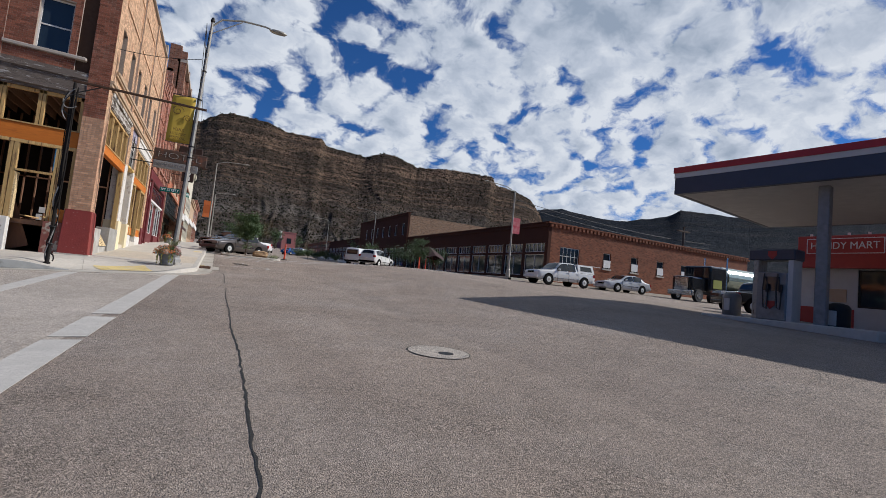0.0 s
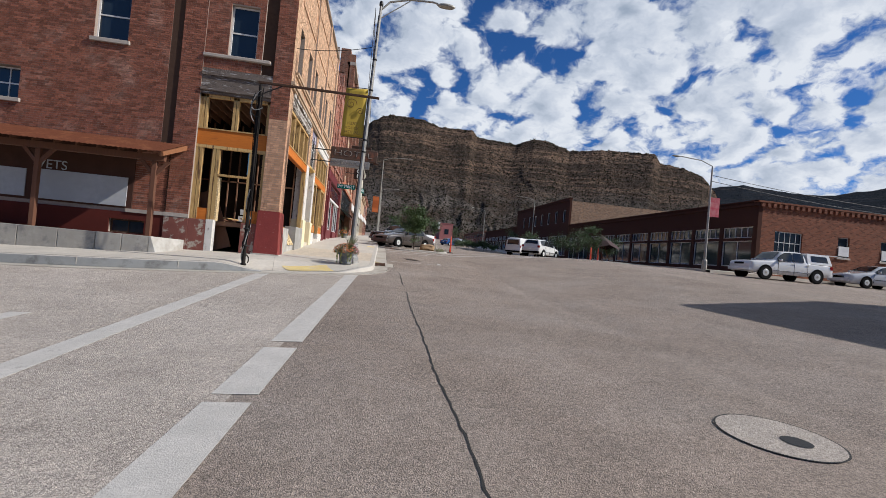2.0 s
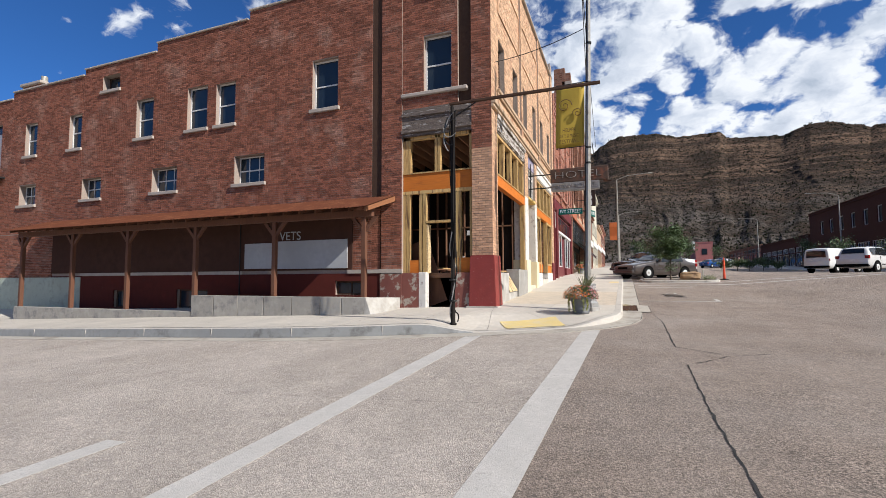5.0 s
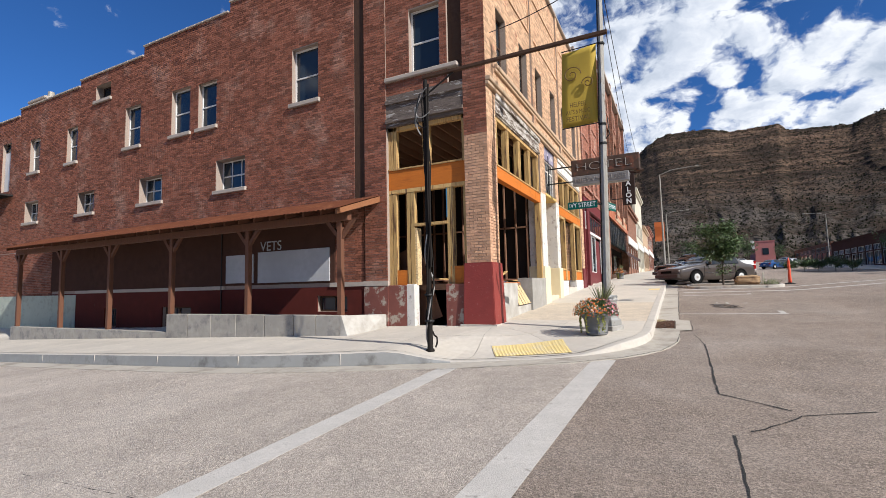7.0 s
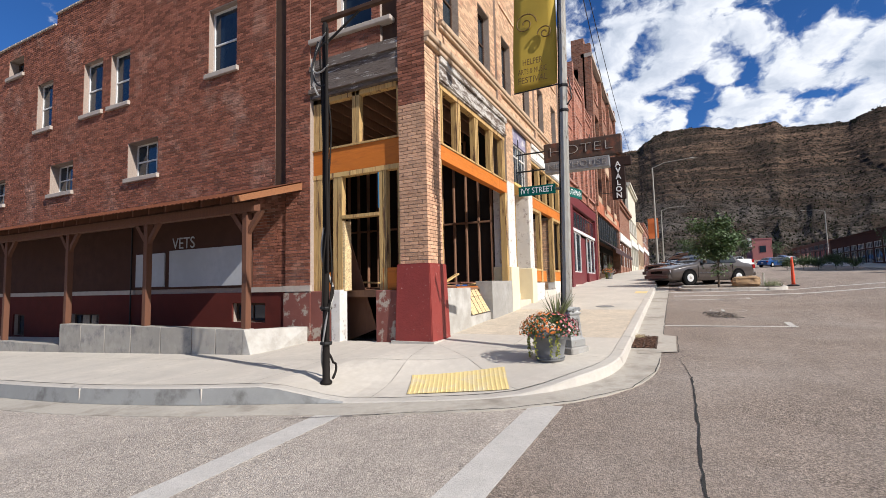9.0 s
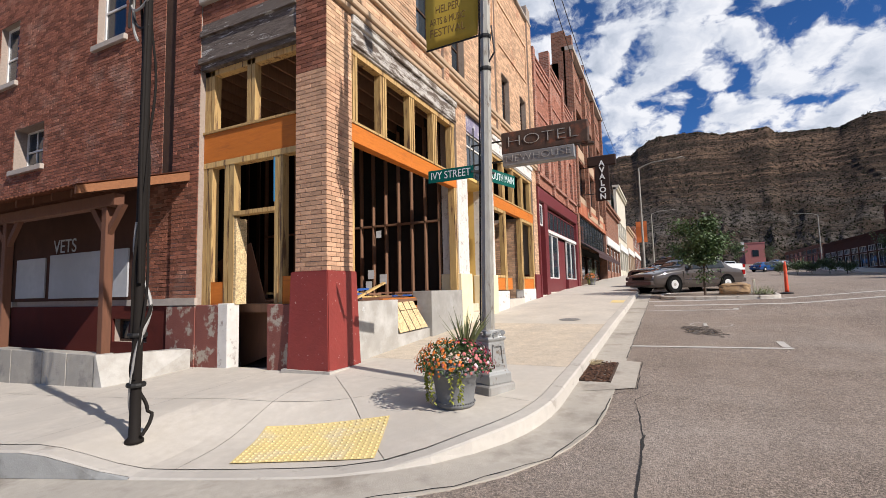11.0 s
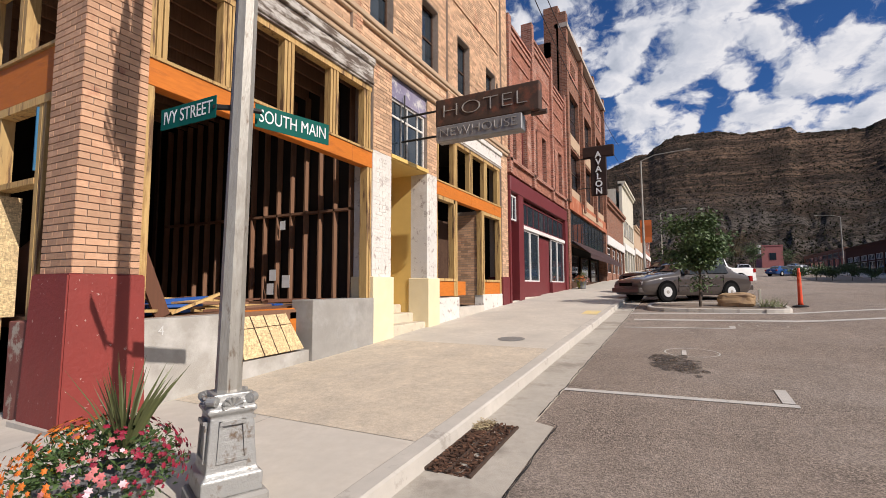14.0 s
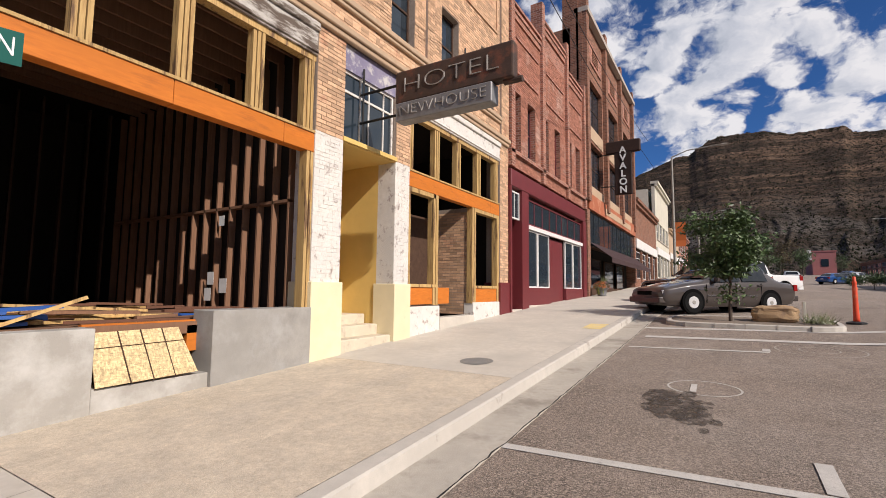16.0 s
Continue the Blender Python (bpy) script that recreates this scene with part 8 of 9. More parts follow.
for k, (px, py, pa) in enumerate(((18.2, 80, 50), (20.2, 83, 50), (22.0, 87, 50), (4.9, 44, 222), (5.2, 58, 222), (23, 98, 60))):
    car("parked_car", ("blue sedan", "dark sedan", "silver sedan", "dark sedan", "white sedan", "blue sedan")[k] + " parked far up the street", SEDAN, ("paint_blue", "paint_dark", "paint_silver", "paint_dark", "paint_white", "paint_blue")[k], (px, py, ground_z(px, py)), pa, (1.42, -1.33), ((0.75, -0.25), (-0.33, -1.25)))


# ---- planting and street things ----
M["bark"] = surf("bark", (0.10, 0.075, 0.055), (0.07, 0.05, 0.036), 20, 0.9, 0.4, 40)
M["tree_leaf"] = surf("tree_leaf", (0.075, 0.125, 0.035), (0.045, 0.085, 0.022), 6, 0.5, 0.0, island=0.5)
M["gravel"] = surf("gravel_bed", (0.25, 0.20, 0.155), (0.14, 0.11, 0.085), 40, 0.95, 0.8, 60)
M["rock_tan"] = surf("tan_sandstone", (0.42, 0.28, 0.15), (0.30, 0.19, 0.10), 6, 0.9, 0.5, 30, stain=(0.24, 0.16, 0.10), stain_scale=3)
M["orange_plastic"] = surf("orange_plastic", (0.80, 0.09, 0.03), (0.7, 0.075, 0.025), 5, 0.45, 0.02)


def tree(at, height, crown_r, crown_z, leaves, seed, label, trunk_r=0.045, mat="tree_leaf", leaf=0.13, sway=(0, 0, 0)):
    rnd = random.Random(seed)
    x, y, z = at
    t = thing("tree", at, label, "tree")
    bm = bmesh.new()
    pts = [Vector((x, y, z))]
    for k in range(1, 7):
        pts.append(Vector((x + rnd.uniform(-0.04, 0.04) * k * 0.5, y + rnd.uniform(-0.04, 0.04) * k * 0.5, z + height * 0.8 * k / 6)))
    for i in range(6):
        tube(bm, pts[i], pts[i + 1], trunk_r * (1 - i / 8), trunk_r * (1 - (i + 1) / 8), 8)
    part("trunk", bm, "bark", t)
    ends = []
    for k in range(26):
        f = rnd.uniform(0.38, 0.98)
        i = min(5, int(f * 6))
        b0 = pts[i].lerp(pts[i + 1], f * 6 - i)
        a = rnd.uniform(0, 6.28)
        reach = crown_r * rnd.uniform(0.55, 1.0) * math.sin(math.pi * min(0.95, max(0.18, (f - 0.2) * 1.05))) ** 0.6
        tip = b0 + Vector((math.cos(a) * reach, math.sin(a) * reach, rnd.uniform(0.1, 0.55) * crown_r)) + Vector(sway)
        lb = bmesh.new()
        midp = b0.lerp(tip, 0.5) + Vector((0, 0, 0.08 * crown_r))
        tube(lb, b0, midp, trunk_r * 0.35, trunk_r * 0.22, 6)
        tube(lb, midp, tip, trunk_r * 0.22, trunk_r * 0.1, 6)
        part("limb", lb, "bark", t)
        ends += [(b0, midp, tip)]
    cr = bmesh.new()
    for k in range(leaves):
        b0, md, tip = rnd.choice(ends)
        f = rnd.uniform(0.15, 1.05)
        c = b0.lerp(tip, f) + Vector((rnd.gauss(0, 0.12), rnd.gauss(0, 0.12), rnd.gauss(0, 0.10))) * crown_r
        if c.z < z + crown_z:
            continue
        leaf_at(cr, c, (rnd.gauss(0, 1), rnd.gauss(0, 1), rnd.gauss(-0.5, 0.6)), leaf * rnd.uniform(0.7, 1.3), leaf * 0.5, rnd)
    tagged(part("crown", cr, mat, t), kind="stuff")
    return t


def planter(x0, x1, y0, y1, zf, label):
    b = thing("planter_island", ((x0 + x1) / 2, (y0 + y1) / 2, zf((x0 + x1) / 2, y0)), label, "planter", kind="structure")
    n = 24
    out = []
    for k in range(n):
        a = 2 * math.pi * k / n
        c, s = math.cos(a), math.sin(a)
        sx = math.copysign(abs(c) ** 0.45, c)
        sy = math.copysign(abs(s) ** 0.45, s)
        out.append(((x0 + x1) / 2 + sx * (x1 - x0) / 2, (y0 + y1) / 2 + sy * (y1 - y0) / 2))
    cx, cy = (x0 + x1) / 2, (y0 + y1) / 2
    bm = bmesh.new()
    prof = [(1.0, -0.1), (1.0, 0.10), (0.985, 0.12), (0.94, 0.12), (0.93, 0.07)]
    rows = []
    for px, py in out:
        rows.append([bm.verts.new((cx + (px - cx) * f, cy + (py - cy) * (1 - (1 - f) * 2.2), zf(px, py) + h)) for f, h in prof])
    for i in range(n):
        j = (i + 1) % n
        for k in range(4):
            bm.faces.new([rows[i][k], rows[i][k + 1], rows[j][k + 1], rows[j][k]])
    part("kerb", bm, "kerb", b)
    for x in np.arange(x0 + 0.5, x1 - 0.3, 0.62):
        jt = bmesh.new()
        zz = zf(float(x), y0)
        box(jt, float(x) - 0.008, float(x) + 0.008, y0 - 0.004, y0 + 0.1, zz - 0.02, zz + 0.122)
        part("joint", jt, "gutter", b)
    bm = bmesh.new()
    bm.faces.new([bm.verts.new((cx + (px - cx) * 0.94, cy + (py - cy) * 0.88, zf(px, py) + 0.10)) for px, py in out])
    part("gravel", bm, "gravel", b)
    return b


planter(4.35, 8.0, 12.7, 14.5, ground_z, "kerbed gravel planter island at the parking bays")
tree((5.81, 13.45, ground_z(5.8, 13.4) + 0.08), 3.05, 1.15, 1.15, 6500, 5, "young leafy street tree in the planter island", sway=(-0.32, -0.1, 0))
low = bmesh.new()
rl = random.Random(4)
TREE_BASE = Vector((5.81, 13.45, ground_z(5.8, 13.4)))
for k in range(140):
    leaf_at(low, TREE_BASE + Vector((rl.gauss(0, 0.22), rl.gauss(0, 0.15), rl.uniform(0.55, 1.0))), (rl.gauss(0, 1), rl.gauss(0, 1), rl.gauss(0, 1)), 0.11, 0.055, rl)
sh = thing("tree_suckers", TREE_BASE, "low leafy shoots on the young tree's trunk", "shoots")
part("foliage", low, "tree_leaf", sh)


def street_bits():
    z = ground_z(6.8, 13.6) + 0.1
    r = thing("boulder", (6.8, 13.65, z), "tan sandstone block lying in the planter", "rock")
    bm = bmesh.new()
    bmesh.ops.create_icosphere(bm, subdivisions=4, radius=1.0)
    for v in bm.verts:
        p = v.co.copy()
        p = Vector([math.copysign(abs(c) ** 0.55, c) for c in p])
        p += noise.noise_vector(p * 1.4) * 0.22 + noise.noise_vector(p * 4.5) * 0.07
        v.co = Vector((6.73 + p.x * 0.46, 13.65 + p.y * 0.24, max(z - 0.04, z + 0.17 + p.z * 0.21)))
    part("stone", bm, "rock_tan", r)
    p = thing("marker_post", (7.3, 13.55, z), "short pale wooden stake in the planter", "post")
    part("stake", bevel(boxes((7.27, 7.33, 13.52, 13.58, z - 0.05, z + 0.5)), 0.006), "cream_far", p)
    g = bmesh.new()
    rnd = random.Random(9)
    for k in range(120):
        b0 = Vector((rnd.uniform(7.3, 7.8), rnd.uniform(13.2, 13.9), z))
        d = Vector((rnd.gauss(0, 0.5), rnd.gauss(0, 0.5), 1)).normalized()
        s = d.orthogonal().normalized() * 0.012
        g.faces.new([g.verts.new(q) for q in (b0 - s, b0 + s, b0 + d * rnd.uniform(0.15, 0.35))])
    gr = thing("dry_grass", (7.5, 13.5, z), "tuft of dry grass in the planter", "grass", kind="stuff")
    tagged(part("blades", g, "grass_blade", gr), kind="stuff")
    for (x, y) in ((8.40, 14.5), (20.0, 17.6), (20.9, 18.2)):
        z = ground_z(x, y)
        c = thing("traffic_delineator", (x, y, z), "orange plastic delineator post on a black rubber base", "traffic cone", "orange delineators")
        bm = bmesh.new()
        lathe(bm, [(0.2, 0), (0.2, 0.03), (0.1, 0.06)], 10, (x, y, z))
        part("base", bm, "black", c)
        bm = bmesh.new()
        lathe(bm, [(0.07, 0.05), (0.062, 0.15), (0.046, 0.9), (0.044, 0.98), (0.053, 1.0), (0.028, 1.04), (0.035, 1.12), (0.016, 1.14)], 14, (x, y, z))
        part("tube", bm, "orange_plastic", c, smooth=True)
        for h in (0.62, 0.8):
            bm = bmesh.new()
            lathe(bm, [(0.0555, h), (0.0545, h + 0.08)], 14, (x, y, z))
            part("reflective_band", bm, "orange_band", c)


M["autumn_leaf"] = surf("autumn_leaf", (0.13, 0.085, 0.03), (0.06, 0.06, 0.02), 0.6, 0.6, 0.0, island=0.45)
for k, (tx, ty, hh) in enumerate(((7.5, 118, 6.5), (10.5, 122, 8.0), (13.5, 118, 7.0), (16.5, 124, 8.5), (19.5, 120, 6.0))):
    tree((tx, ty, ground_z(tx, ty)), hh, hh * 0.42, hh * 0.22, 1300, 70 + k, "leafy tree turning brown at the end of the street", 0.14, "autumn_leaf" if k % 2 else "tree_leaf", 0.34)
M["orange_band"] = surf("worn_orange_band", (0.82, 0.16, 0.07), None, 8, 0.4, 0.0)
street_bits()


def lamp_far(x, y, h, arm, label, flag=None):
    z = ground_z(x, y) + 0.12
    p = thing("street_lamp", (x, y, z), label, "street lamp", "far street lamps")
    bm = bmesh.new()
    lathe(bm, [(0.18, 0), (0.16, 0.6), (0.09, 0.7), (0.05, h)], 8, (x, y, z))
    part("shaft", bm, "steel_paint", p)
    part("arm", path_tube(bmesh.new(), [(x, y, z + h), (x + arm * 0.35, y, z + h + 0.3), (x + arm, y, z + h + 0.4)], 0.03, 6), "steel_paint", p)
    bm = bmesh.new()
    lathe(bm, [(0.03, -0.06), (0.13, 0.0), (0.03, 0.07)], 10)
    bmesh.ops.transform(bm, matrix=Matrix.Translation((x + arm * 1.12, y, z + h + 0.38)) @ Matrix.Diagonal((2.6, 1.1, 1, 1)), verts=bm.verts)
    part("luminaire", bm, "steel_paint", p)
    if flag:
        bm = bmesh.new()
        box(bm, x - 0.02, x + 0.75, y - 0.01, y + 0.01, z + 3.6, z + 4.9)
        part("banner_cloth", bm, flag, p)


M["red_cloth"] = surf("red_cloth", (0.42, 0.03, 0.06), (0.5, 0.2, 0.2), 4, 0.8, 0.0)
lamp_far(3.25, 30, 8.0, 2.4, "weathered steel street lamp further up the sidewalk")
lamp_far(3.25, 62, 8.0, 2.4, "weathered steel street lamp further up the sidewalk")
lamp_far(25.3, 11.7, 7.0, -2.4, "steel street lamp with a red banner on the far corner", "red_cloth")
lamp_far(25.3, 48, 8.0, -2.4, "steel street lamp on the shaded sidewalk")
lamp_far(25.3, 80, 8.0, -2.4, "steel street lamp on the shaded sidewalk")


def east_things():
    planter(19.0, 24.4, 15.8, 21.5, ground_z, "kerbed planter with young trees on the far corner")
    for k, (x, y, h, r, sd) in enumerate(((20.4, 18.2, 3.2, 1.0, 21), (23.0, 20.5, 2.2, 1.1, 22), (23.6, 25.0, 2.6, 1.3, 23), (24.0, 33, 3.0, 1.6, 24))):
        tree((x, y, ground_z(x, y) + 0.08), h, r, 0.4, 1500, sd, "young green tree by the shaded shops", leaf=0.14)
    z = ground_z(22, 19)
    t = thing("umbrella_tent", (21.8, 19.2, z), "dark cloth patio shade on leaning poles", "patio shade")
    bm = bmesh.new()
    top = bm.verts.new((21.6, 19.2, z + 2.3))
    ring = [bm.verts.new((21.6 + 1.5 * math.cos(a), 19.2 + 1.5 * math.sin(a), z + (1.15 if i % 2 else 1.45))) for i, a in enumerate([k * math.pi / 4 for k in range(8)])]
    for i in range(8):
        bm.faces.new([top, ring[i], ring[(i + 1) % 8]])
    part("cloth", bm, "awning_cloth", t)
    for a in (0.4, 2.5, 4.4):
        part("pole", tube(bmesh.new(), (21.6 + 1.2 * math.cos(a), 19.2 + 1.2 * math.sin(a), z), (21.6, 19.2, z + 2.3), 0.03, seg=6), "post_wood", t)
    for k, (x, y) in enumerate(((23.5, 28), (24.0, 45), (23.8, 52), (12, 118), (8, 122), (16, 124), (26, 122))):
        tree((x, y, ground_z(x, y)), 3.5 + k * 0.2, 1.7, 0.5, 900, 40 + k, "leafy street tree far up the road", leaf=0.2, trunk_r=0.07)


east_things()
for k, (sx, sy, sh) in enumerate(((17.2, 64, 1.3), (18.6, 62.5, 1.6), (19.9, 62, 1.2), (21.3, 61, 1.7), (22.6, 60, 1.4))):
    tree((sx, sy, ground_z(sx, sy)), sh, 1.25, 0.05, 1300, 90 + k, "low dark green shrub in a street bed", 0.04, "tree_leaf", 0.16)


# ---- the filling station ----
M["canopy_red"] = surf("canopy_red", (0.42, 0.02, 0.015), None, 3, 0.4, 0.0)
M["canopy_blue"] = surf("canopy_slate_blue", (0.045, 0.05, 0.075), (0.035, 0.04, 0.06), 3, 0.45, 0.0)
M["canopy_white"] = surf("canopy_white", (0.62, 0.60, 0.57), None, 3, 0.6, 0.02)
M["store_wall"] = surf("store_wall_white", (0.50, 0.49, 0.47), (0.44, 0.43, 0.41), 3, 0.8, 0.1)
M["store_red"] = surf("store_red", (0.36, 0.025, 0.02), None, 3, 0.5, 0.05)


def station():
    c = thing("fuel_canopy", (20.5, -11.85, 0), "filling station canopy with red, white and slate-blue fascia", "canopy")
    x0, x1, y0, y1 = 19.0, 27.5, -26.0, -7.9
    def ring(z0, z1, o, mat, nm):
        for q in ((x0 - o, x0 + 0.2, y0, y1 + o), (x0 + 0.2, x1, y1 - 0.2, y1 + o), (x1 - 0.2, x1 + o, y0, y1 - 0.2)):
            part(nm, boxes((*q, z0, z1)), mat, c)
    ring(4.42, 5.02, 0.0, "canopy_blue", "fascia_band")
    ring(5.02, 5.20, 0.02, "canopy_white", "fascia_band")
    ring(5.20, 5.42, 0.05, "canopy_red", "fascia_band")
    part("soffit", boxes((x0 + 0.2, x1 - 0.2, y0, y1 - 0.2, 4.42, 4.5)), "canopy_white", c)
    part("roof", boxes((x0 + 0.2, x1 - 0.2, y0, y1 - 0.2, 5.2, 5.3)), "canopy_white", c)
    for px, py in ((19.9, -12.2), (19.9, -21)):
        z = ground_z(px, py)
        part("column", bevel(boxes((px - 0.15, px + 0.15, py - 0.15, py + 0.15, z, 4.42)), 0.02), "grey_sign", c)
    c.location, c.rotation_euler = (21.08, -11.56, 0), (0, 0, radians(9))
    isl = thing("pump_island", (20.6, -11.5, ground_z(20.6, -11.5)), "raised concrete fuel pump island", "kerb", kind="structure")
    part("island", bevel(boxes((19.9, 21.3, -13.6, -8.6, -0.6, ground_z(20.5, -10) + 0.14)), 0.03), "concrete", isl)
    z = ground_z(20.5, -10) + 0.14
    p = thing("fuel_pump", (20.5, -10.7, z), "grey fuel dispenser with hoses and a lit-less top sign", "fuel pump")
    part("cabinet", bevel(boxes((20.2, 20.8, -11.2, -10.3, z, z + 1.55)), 0.03), "grey_sign", p)
    part("display", boxes((20.18, 20.2, -11.0, -10.5, z + 0.95, z + 1.4)), "pane", p)
    part("pillar", boxes((20.25, 20.75, -11.35, -11.2, z, z + 2.0)), "canopy_white", p)
    part("pillar", boxes((20.25, 20.75, -10.3, -10.15, z, z + 2.0)), "steel_paint", p)
    part("top_sign", bevel(boxes((20.2, 20.8, -11.4, -10.0, z + 1.95, z + 2.3)), 0.03), "canopy_blue", p)
    for zz in (2.12, 0.5):
        bm = bmesh.new()
        v = [bm.verts.new((20.19, -10.75 + a, z + zz + b)) for a, b in ((-0.13, 0.12), (0.13, 0.12), (0.14, -0.02), (0.0, -0.15), (-0.14, -0.02))]
        bm.faces.new(v)
        ext = bmesh.ops.extrude_face_region(bm, geom=bm.faces[:])
        for q in ext["geom"]:
            if isinstance(q, bmesh.types.BMVert):
                q.co.x -= 0.012
        part("shield_badge", bm, "store_red", p)
    for k in range(2):
        y = -10.55 - k * 0.4
        part("hose", path_tube(bmesh.new(), [(20.17, y, z + 1.5), (20.0, y - 0.05, z + 1.0), (19.98, y - 0.1, z + 0.4), (20.12, y - 0.12, z + 0.35), (20.17, y - 0.12, z + 0.95)], 0.02, 6), "black", p)
        part("nozzle", boxes((20.1, 20.17, y - 0.16, y - 0.08, z + 0.9, z + 1.15)), "black", p)
    for x, y, lab in ((21.3, -12.1, "black domed litter bin by the canopy column"), (22.0, -8.4, "grey square litter bin on the pump island")):
        zz = ground_z(x, y)
        b = thing("litter_bin", (x, y, zz), lab, "trash can")
        bm = bmesh.new()
        lathe(bm, [(0.28, 0), (0.31, 0.05), (0.32, 0.75), (0.33, 0.78), (0.26, 0.9), (0.1, 0.95)], 16, (x, y, zz))
        part("bin", bm, "black" if y < -10 else "grey_sign", b, smooth=True)
        part("flap", boxes((x - 0.33, x - 0.28, y - 0.1, y + 0.1, zz + 0.25, zz + 0.7)), "canopy_white", b)
    s = thing("store_building", (33, -14, 0.2), "white convenience store with a red sign band", "building")
    sx = 30.0
    part("wall", wall_bm("x", sx + 0.3, 0.3, -24, -6.8, -0.4, 3.3, [(-11.5, -9.1, 1.0, 2.7), (-14.5, -13.0, 0.1, 2.7), (-20, -16, 1.0, 2.7)]), "store_wall", s)
    part("side_wall", boxes((sx + 0.3, 42, -7.1, -6.8, -0.4, 4.2)), "store_wall", s)
    part("sign_band", bevel(boxes((sx - 0.25, sx + 0.35, -24, -6.75, 3.3, 4.3)), 0.02), "store_red", s)
    part("sign_skirt", boxes((sx - 0.5, sx - 0.1, -24, -6.75, 2.75, 3.28)), "store_red", s)
    words("HANDY MART", 0.46, Matrix.Translation((sx - 0.27, -8.62, 3.8)) @ pose(0, 0, 0, 90, 0, -90), "sign_white", s, extrude=0.01, width=2.6)
    for q in ((-10.1, -7.15, 4.13, 4.16), (-10.1, -7.15, 3.44, 3.47), (-10.1, -10.07, 3.47, 4.13), (-7.18, -7.15, 3.47, 4.13)):
        part("sign_outline", boxes((sx - 0.275, sx - 0.25, *q)), "sign_white", s)
    for y in np.arange(-23, -6.8, 0.75):
        part("cap_light", tube(bmesh.new(), (sx - 0.1, y, 4.3), (sx - 0.1, y, 4.42), 0.06, seg=8), "canopy_white", s)
    for a, b in ((-11.5, -9.1), (-20, -16)):
        bm = bmesh.new()
        for q in ((a, a + 0.08, 1.0, 2.7), (b - 0.08, b, 1.0, 2.7), (a + 0.08, b - 0.08, 1.0, 1.08), (a + 0.08, b - 0.08, 2.62, 2.7), ((a + b) / 2 - 0.03, (a + b) / 2 + 0.03, 1.08, 2.62)):
            box(bm, sx + 0.05, sx + 0.12, *q)
        w = part("window", bm, "black_iron", s)
        part("pane", boxes((sx + 0.08, sx + 0.09, a, b, 1.0, 2.7)), "pane", w)
    part("notice_board", boxes((sx - 0.04, sx, -8.7, -7.9, 1.2, 1.8)), "tan_far", s)
    part("roof", boxes((sx + 0.3, 42, -24, -7.1, 4.0, 4.2)), "store_wall", s)
    part("wainscot", boxes((sx - 0.03, sx - 0.002, -9.0, -6.8, -0.2, 0.9)), "store_red", s)
    # tanker lorry beyond the pumps
    z = ground_z(41, 5.5)
    t = thing("tanker_truck", (42, 5.5, z), "black tanker lorry with a polished tank parked on the side street", "truck")
    part("cab", bevel(boxes((40.0, 42.2, 4.5, 6.9, z + 0.9, z + 3.0)), 0.15, 2), "paint_black", t)
    part("hood", bevel(boxes((38.2, 40.1, 4.8, 6.6, z + 0.8, z + 2.0)), 0.15, 2), "paint_black", t)
    part("grille", boxes((38.14, 38.2, 5.1, 6.3, z + 0.9, z + 1.9)), "chrome", t)
    part("bumper", bevel(boxes((37.95, 38.25, 4.6, 6.8, z + 0.45, z + 0.85)), 0.04), "chrome", t)
    part("windshield", boxes((39.97, 40.01, 4.7, 6.7, z + 2.1, z + 2.85)), "glass_car", t)
    part("door_panel", boxes((40.4, 41.5, 4.47, 4.5, z + 1.2, z + 1.9)), "vine", t, "yellow door decal")
    part("tank", tube(bmesh.new(), (42.8, 5.7, z + 2.2), (50, 5.7, z + 2.2), 1.0, 1.0, 20), "tank_green", t, "polished pale green tank")
    part("chassis", boxes((39, 50, 5.0, 6.4, z + 0.7, z + 1.0)), "black_iron", t)
    for y in (4.7, 6.7):
        part("stack", tube(bmesh.new(), (42.4, y, z + 1.2), (42.4, y, z + 3.9), 0.08, seg=8), "chrome", t)
    for x in (38.9, 43.6, 44.8, 48.6):
        for y in (4.6, 6.5):
            w = part("wheel", tube(bmesh.new(), (x, y, z + 0.5), (x, y + 0.3, z + 0.5), 0.5, 0.5, 18), "black", t)
            part("rim", tube(bmesh.new(), (x, y - 0.012, z + 0.5), (x, y + 0.05, z + 0.5), 0.27, 0.27, 14), "chrome", w)


M["tank_green"] = surf("polished_tank", (0.42, 0.5, 0.42), None, 3, 0.25, 0.0, metal=0.8)
station()


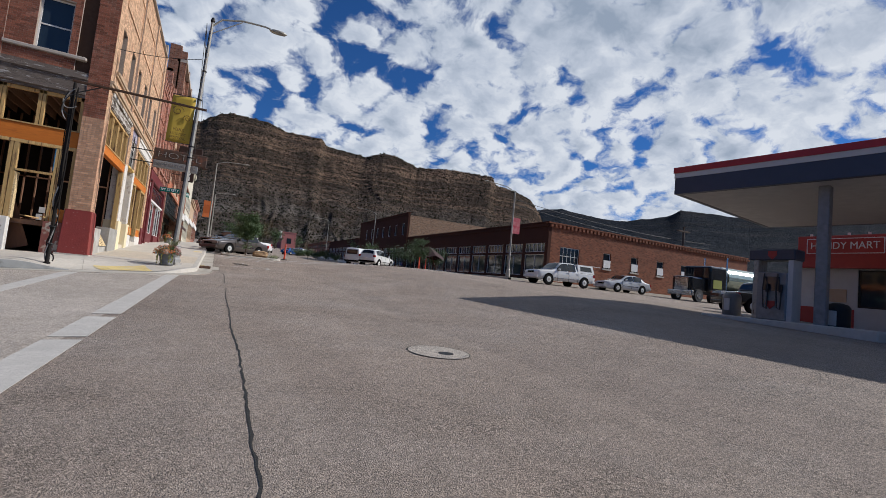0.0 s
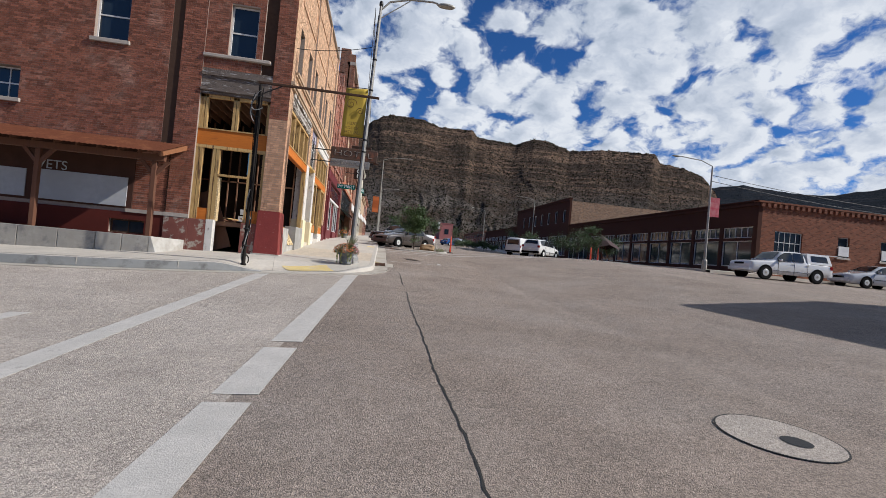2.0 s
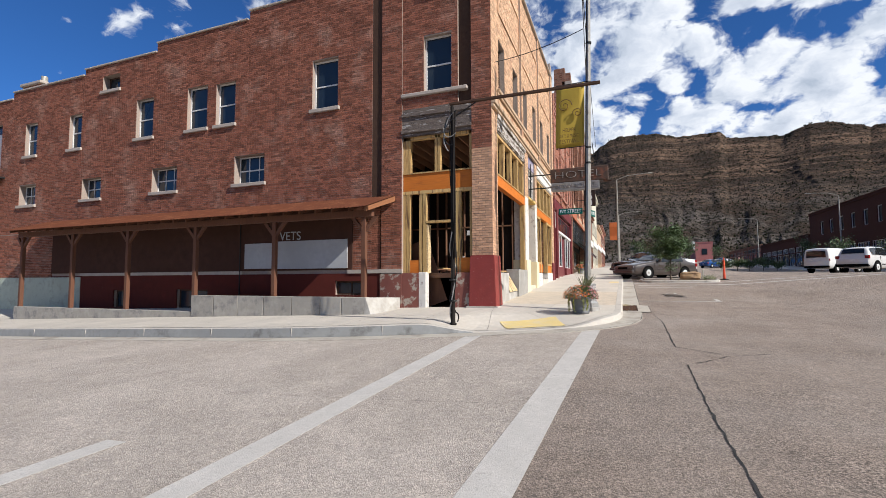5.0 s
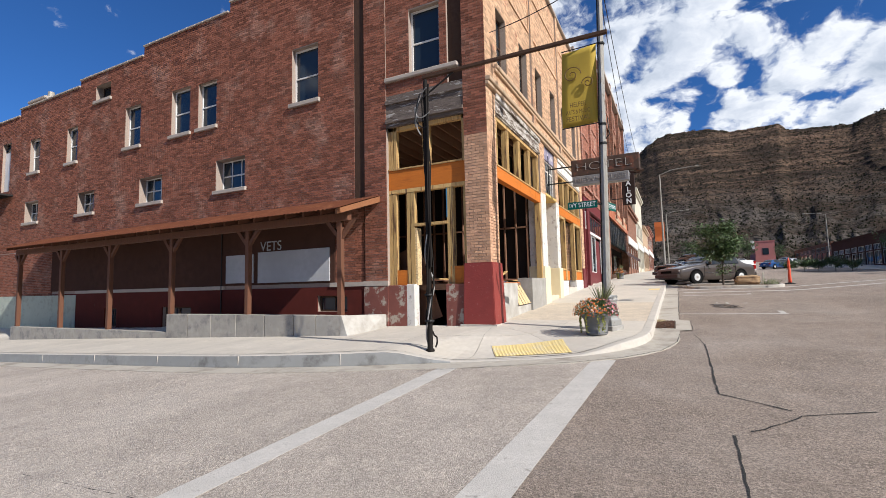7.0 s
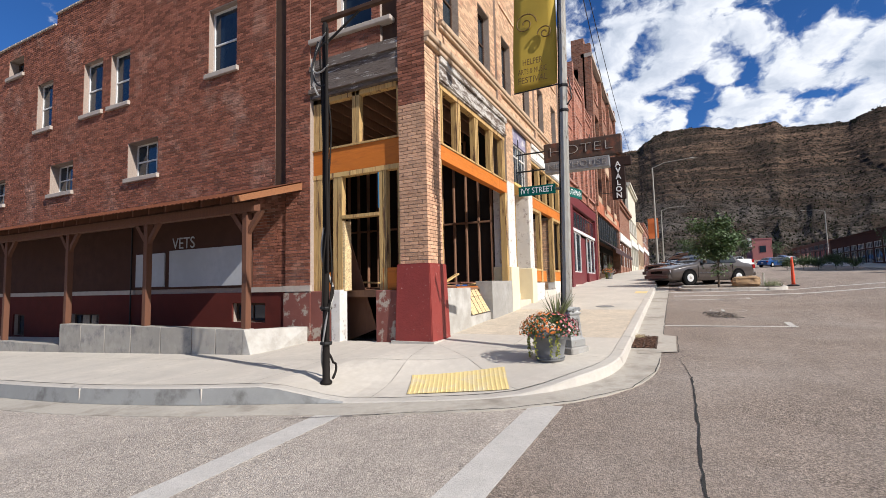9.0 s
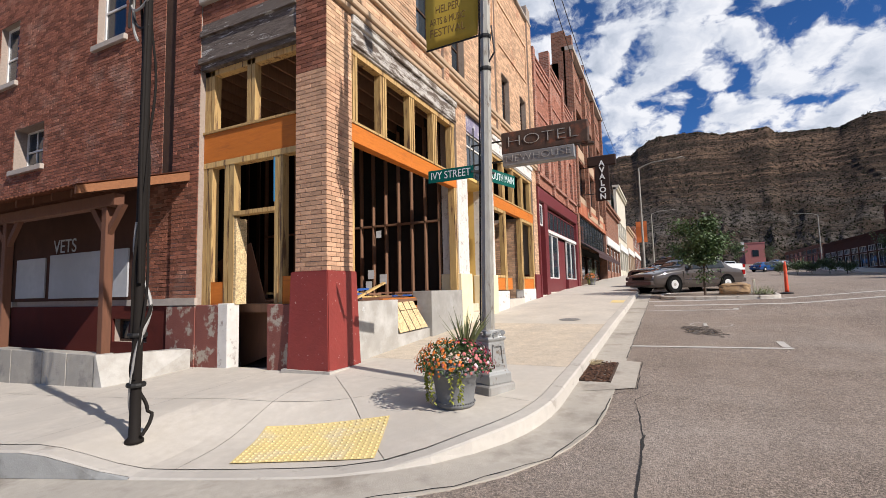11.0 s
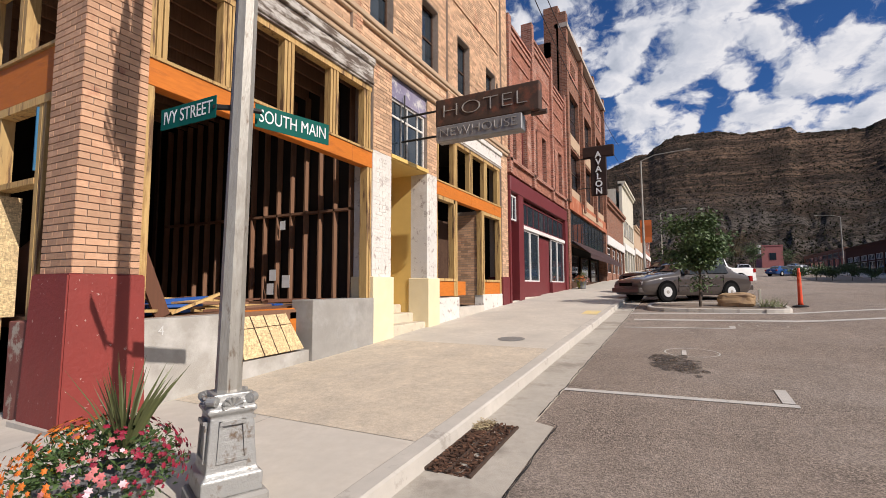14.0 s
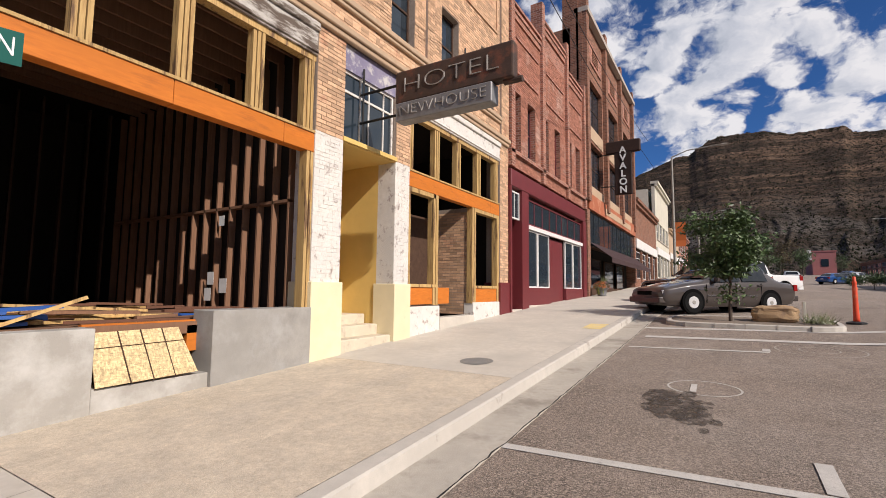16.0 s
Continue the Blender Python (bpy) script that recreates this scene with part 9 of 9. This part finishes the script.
# ---- wires, fire stair and chimney ----
def wires():
    w = thing("overhead_cable", (2.0, 12, 9.5), "thin black overhead cables strung along the facades", "cable")
    def sag(a, b, s, r=0.012):
        a, b = Vector(a), Vector(b)
        pts = [a.lerp(b, i / 16) + Vector((0, 0, -s * 4 * (i / 16) * (1 - i / 16))) for i in range(17)]
        part("wire", path_tube(bmesh.new(), pts, r, 5), "black", w)
    sag((2.67, -0.3, 8.7), (1.3, 26.5, 10.6), 0.5)
    sag((2.67, -0.3, 9.0), (1.6, 33.0, 11.6), 0.6)
    sag((1.4, 26.5, 10.4), (3.2, 62, 9.5), 0.3)
    sag((2.67, -0.3, 7.6), (0.0, 0.4, 7.45), 0.1)
    sag((25.3, 11.7, 7.6), (60, 18, 8.4), 0.5, 0.02)
    sag((25.3, 11.7, 7.2), (60, 18, 7.8), 0.5, 0.02)
    p = thing("utility_pole", (52, 16, 1.2), "dark wooden power pole behind the brick shop", "utility pole")
    part("mast", tube(bmesh.new(), (52, 16, 0), (52, 16, 9.4), 0.16, 0.12, 8), "bark", p)
    part("crossarm", boxes((51, 53, 15.9, 16.1, 8.8, 8.95)), "bark", p)
    f = thing("fire_stair", (-24.5, -0.6, 0), "rusty iron fire stair on the brick wall", "fire escape")
    part("landing", boxes((-27.0, -24.3, -1.2, 0.03, 5.75, 5.82)), "black_iron", f)
    for x in (-27.0, -26.1, -25.2, -24.3):
        part("baluster", tube(bmesh.new(), (x, -1.18, 5.8), (x, -1.18, 6.8), 0.02, seg=6), "black_iron", f)
    part("handrail", tube(bmesh.new(), (-27.0, -1.18, 6.8), (-24.3, -1.18, 6.8), 0.025, seg=6), "black_iron", f)
    part("handrail", tube(bmesh.new(), (-27.0, -1.18, 6.3), (-24.3, -1.18, 6.3), 0.02, seg=6), "black_iron", f)
    for s in (-1.15, -0.45):
        part("stringer", tube(bmesh.new(), (-24.4, s, 5.75), (-27.8, s, 1.2), 0.05, seg=6), "black_iron", f)
    for k in range(16):
        t = (k + 0.5) / 16
        x, z = -24.4 - 3.4 * t, 5.75 - 4.55 * t
        part("tread", boxes((x - 0.12, x + 0.12, -1.15, -0.45, z, z + 0.03)), "black_iron", f)
    part("prop", tube(bmesh.new(), (-26.9, -1.1, 5.75), (-26.9, 0.03, 4.4), 0.04, seg=6), "black_iron", f)
    part("prop", tube(bmesh.new(), (-26.0, -1.15, 1.2 - 2.2), (-26.0, -1.15, 5.75), 0.06, seg=6), "rust_roof", f)
    c = thing("chimney", (-23.5, 0.9, 9.6), "short brick chimney with a metal flue on the parapet", "chimney")
    part("stack", boxes((-24.25, -22.8, 0.5, 1.5, 9.2, 10.45)), "brown_brick_far", c)
    part("cap", bevel(boxes((-24.35, -22.7, 0.4, 1.6, 10.45, 10.6)), 0.03), "stone_sill", c)
    part("flue", tube(bmesh.new(), (-23.5, 1.0, 10.6), (-23.5, 1.0, 11.1), 0.16, 0.14, 12), "steel_paint", c)


wires()
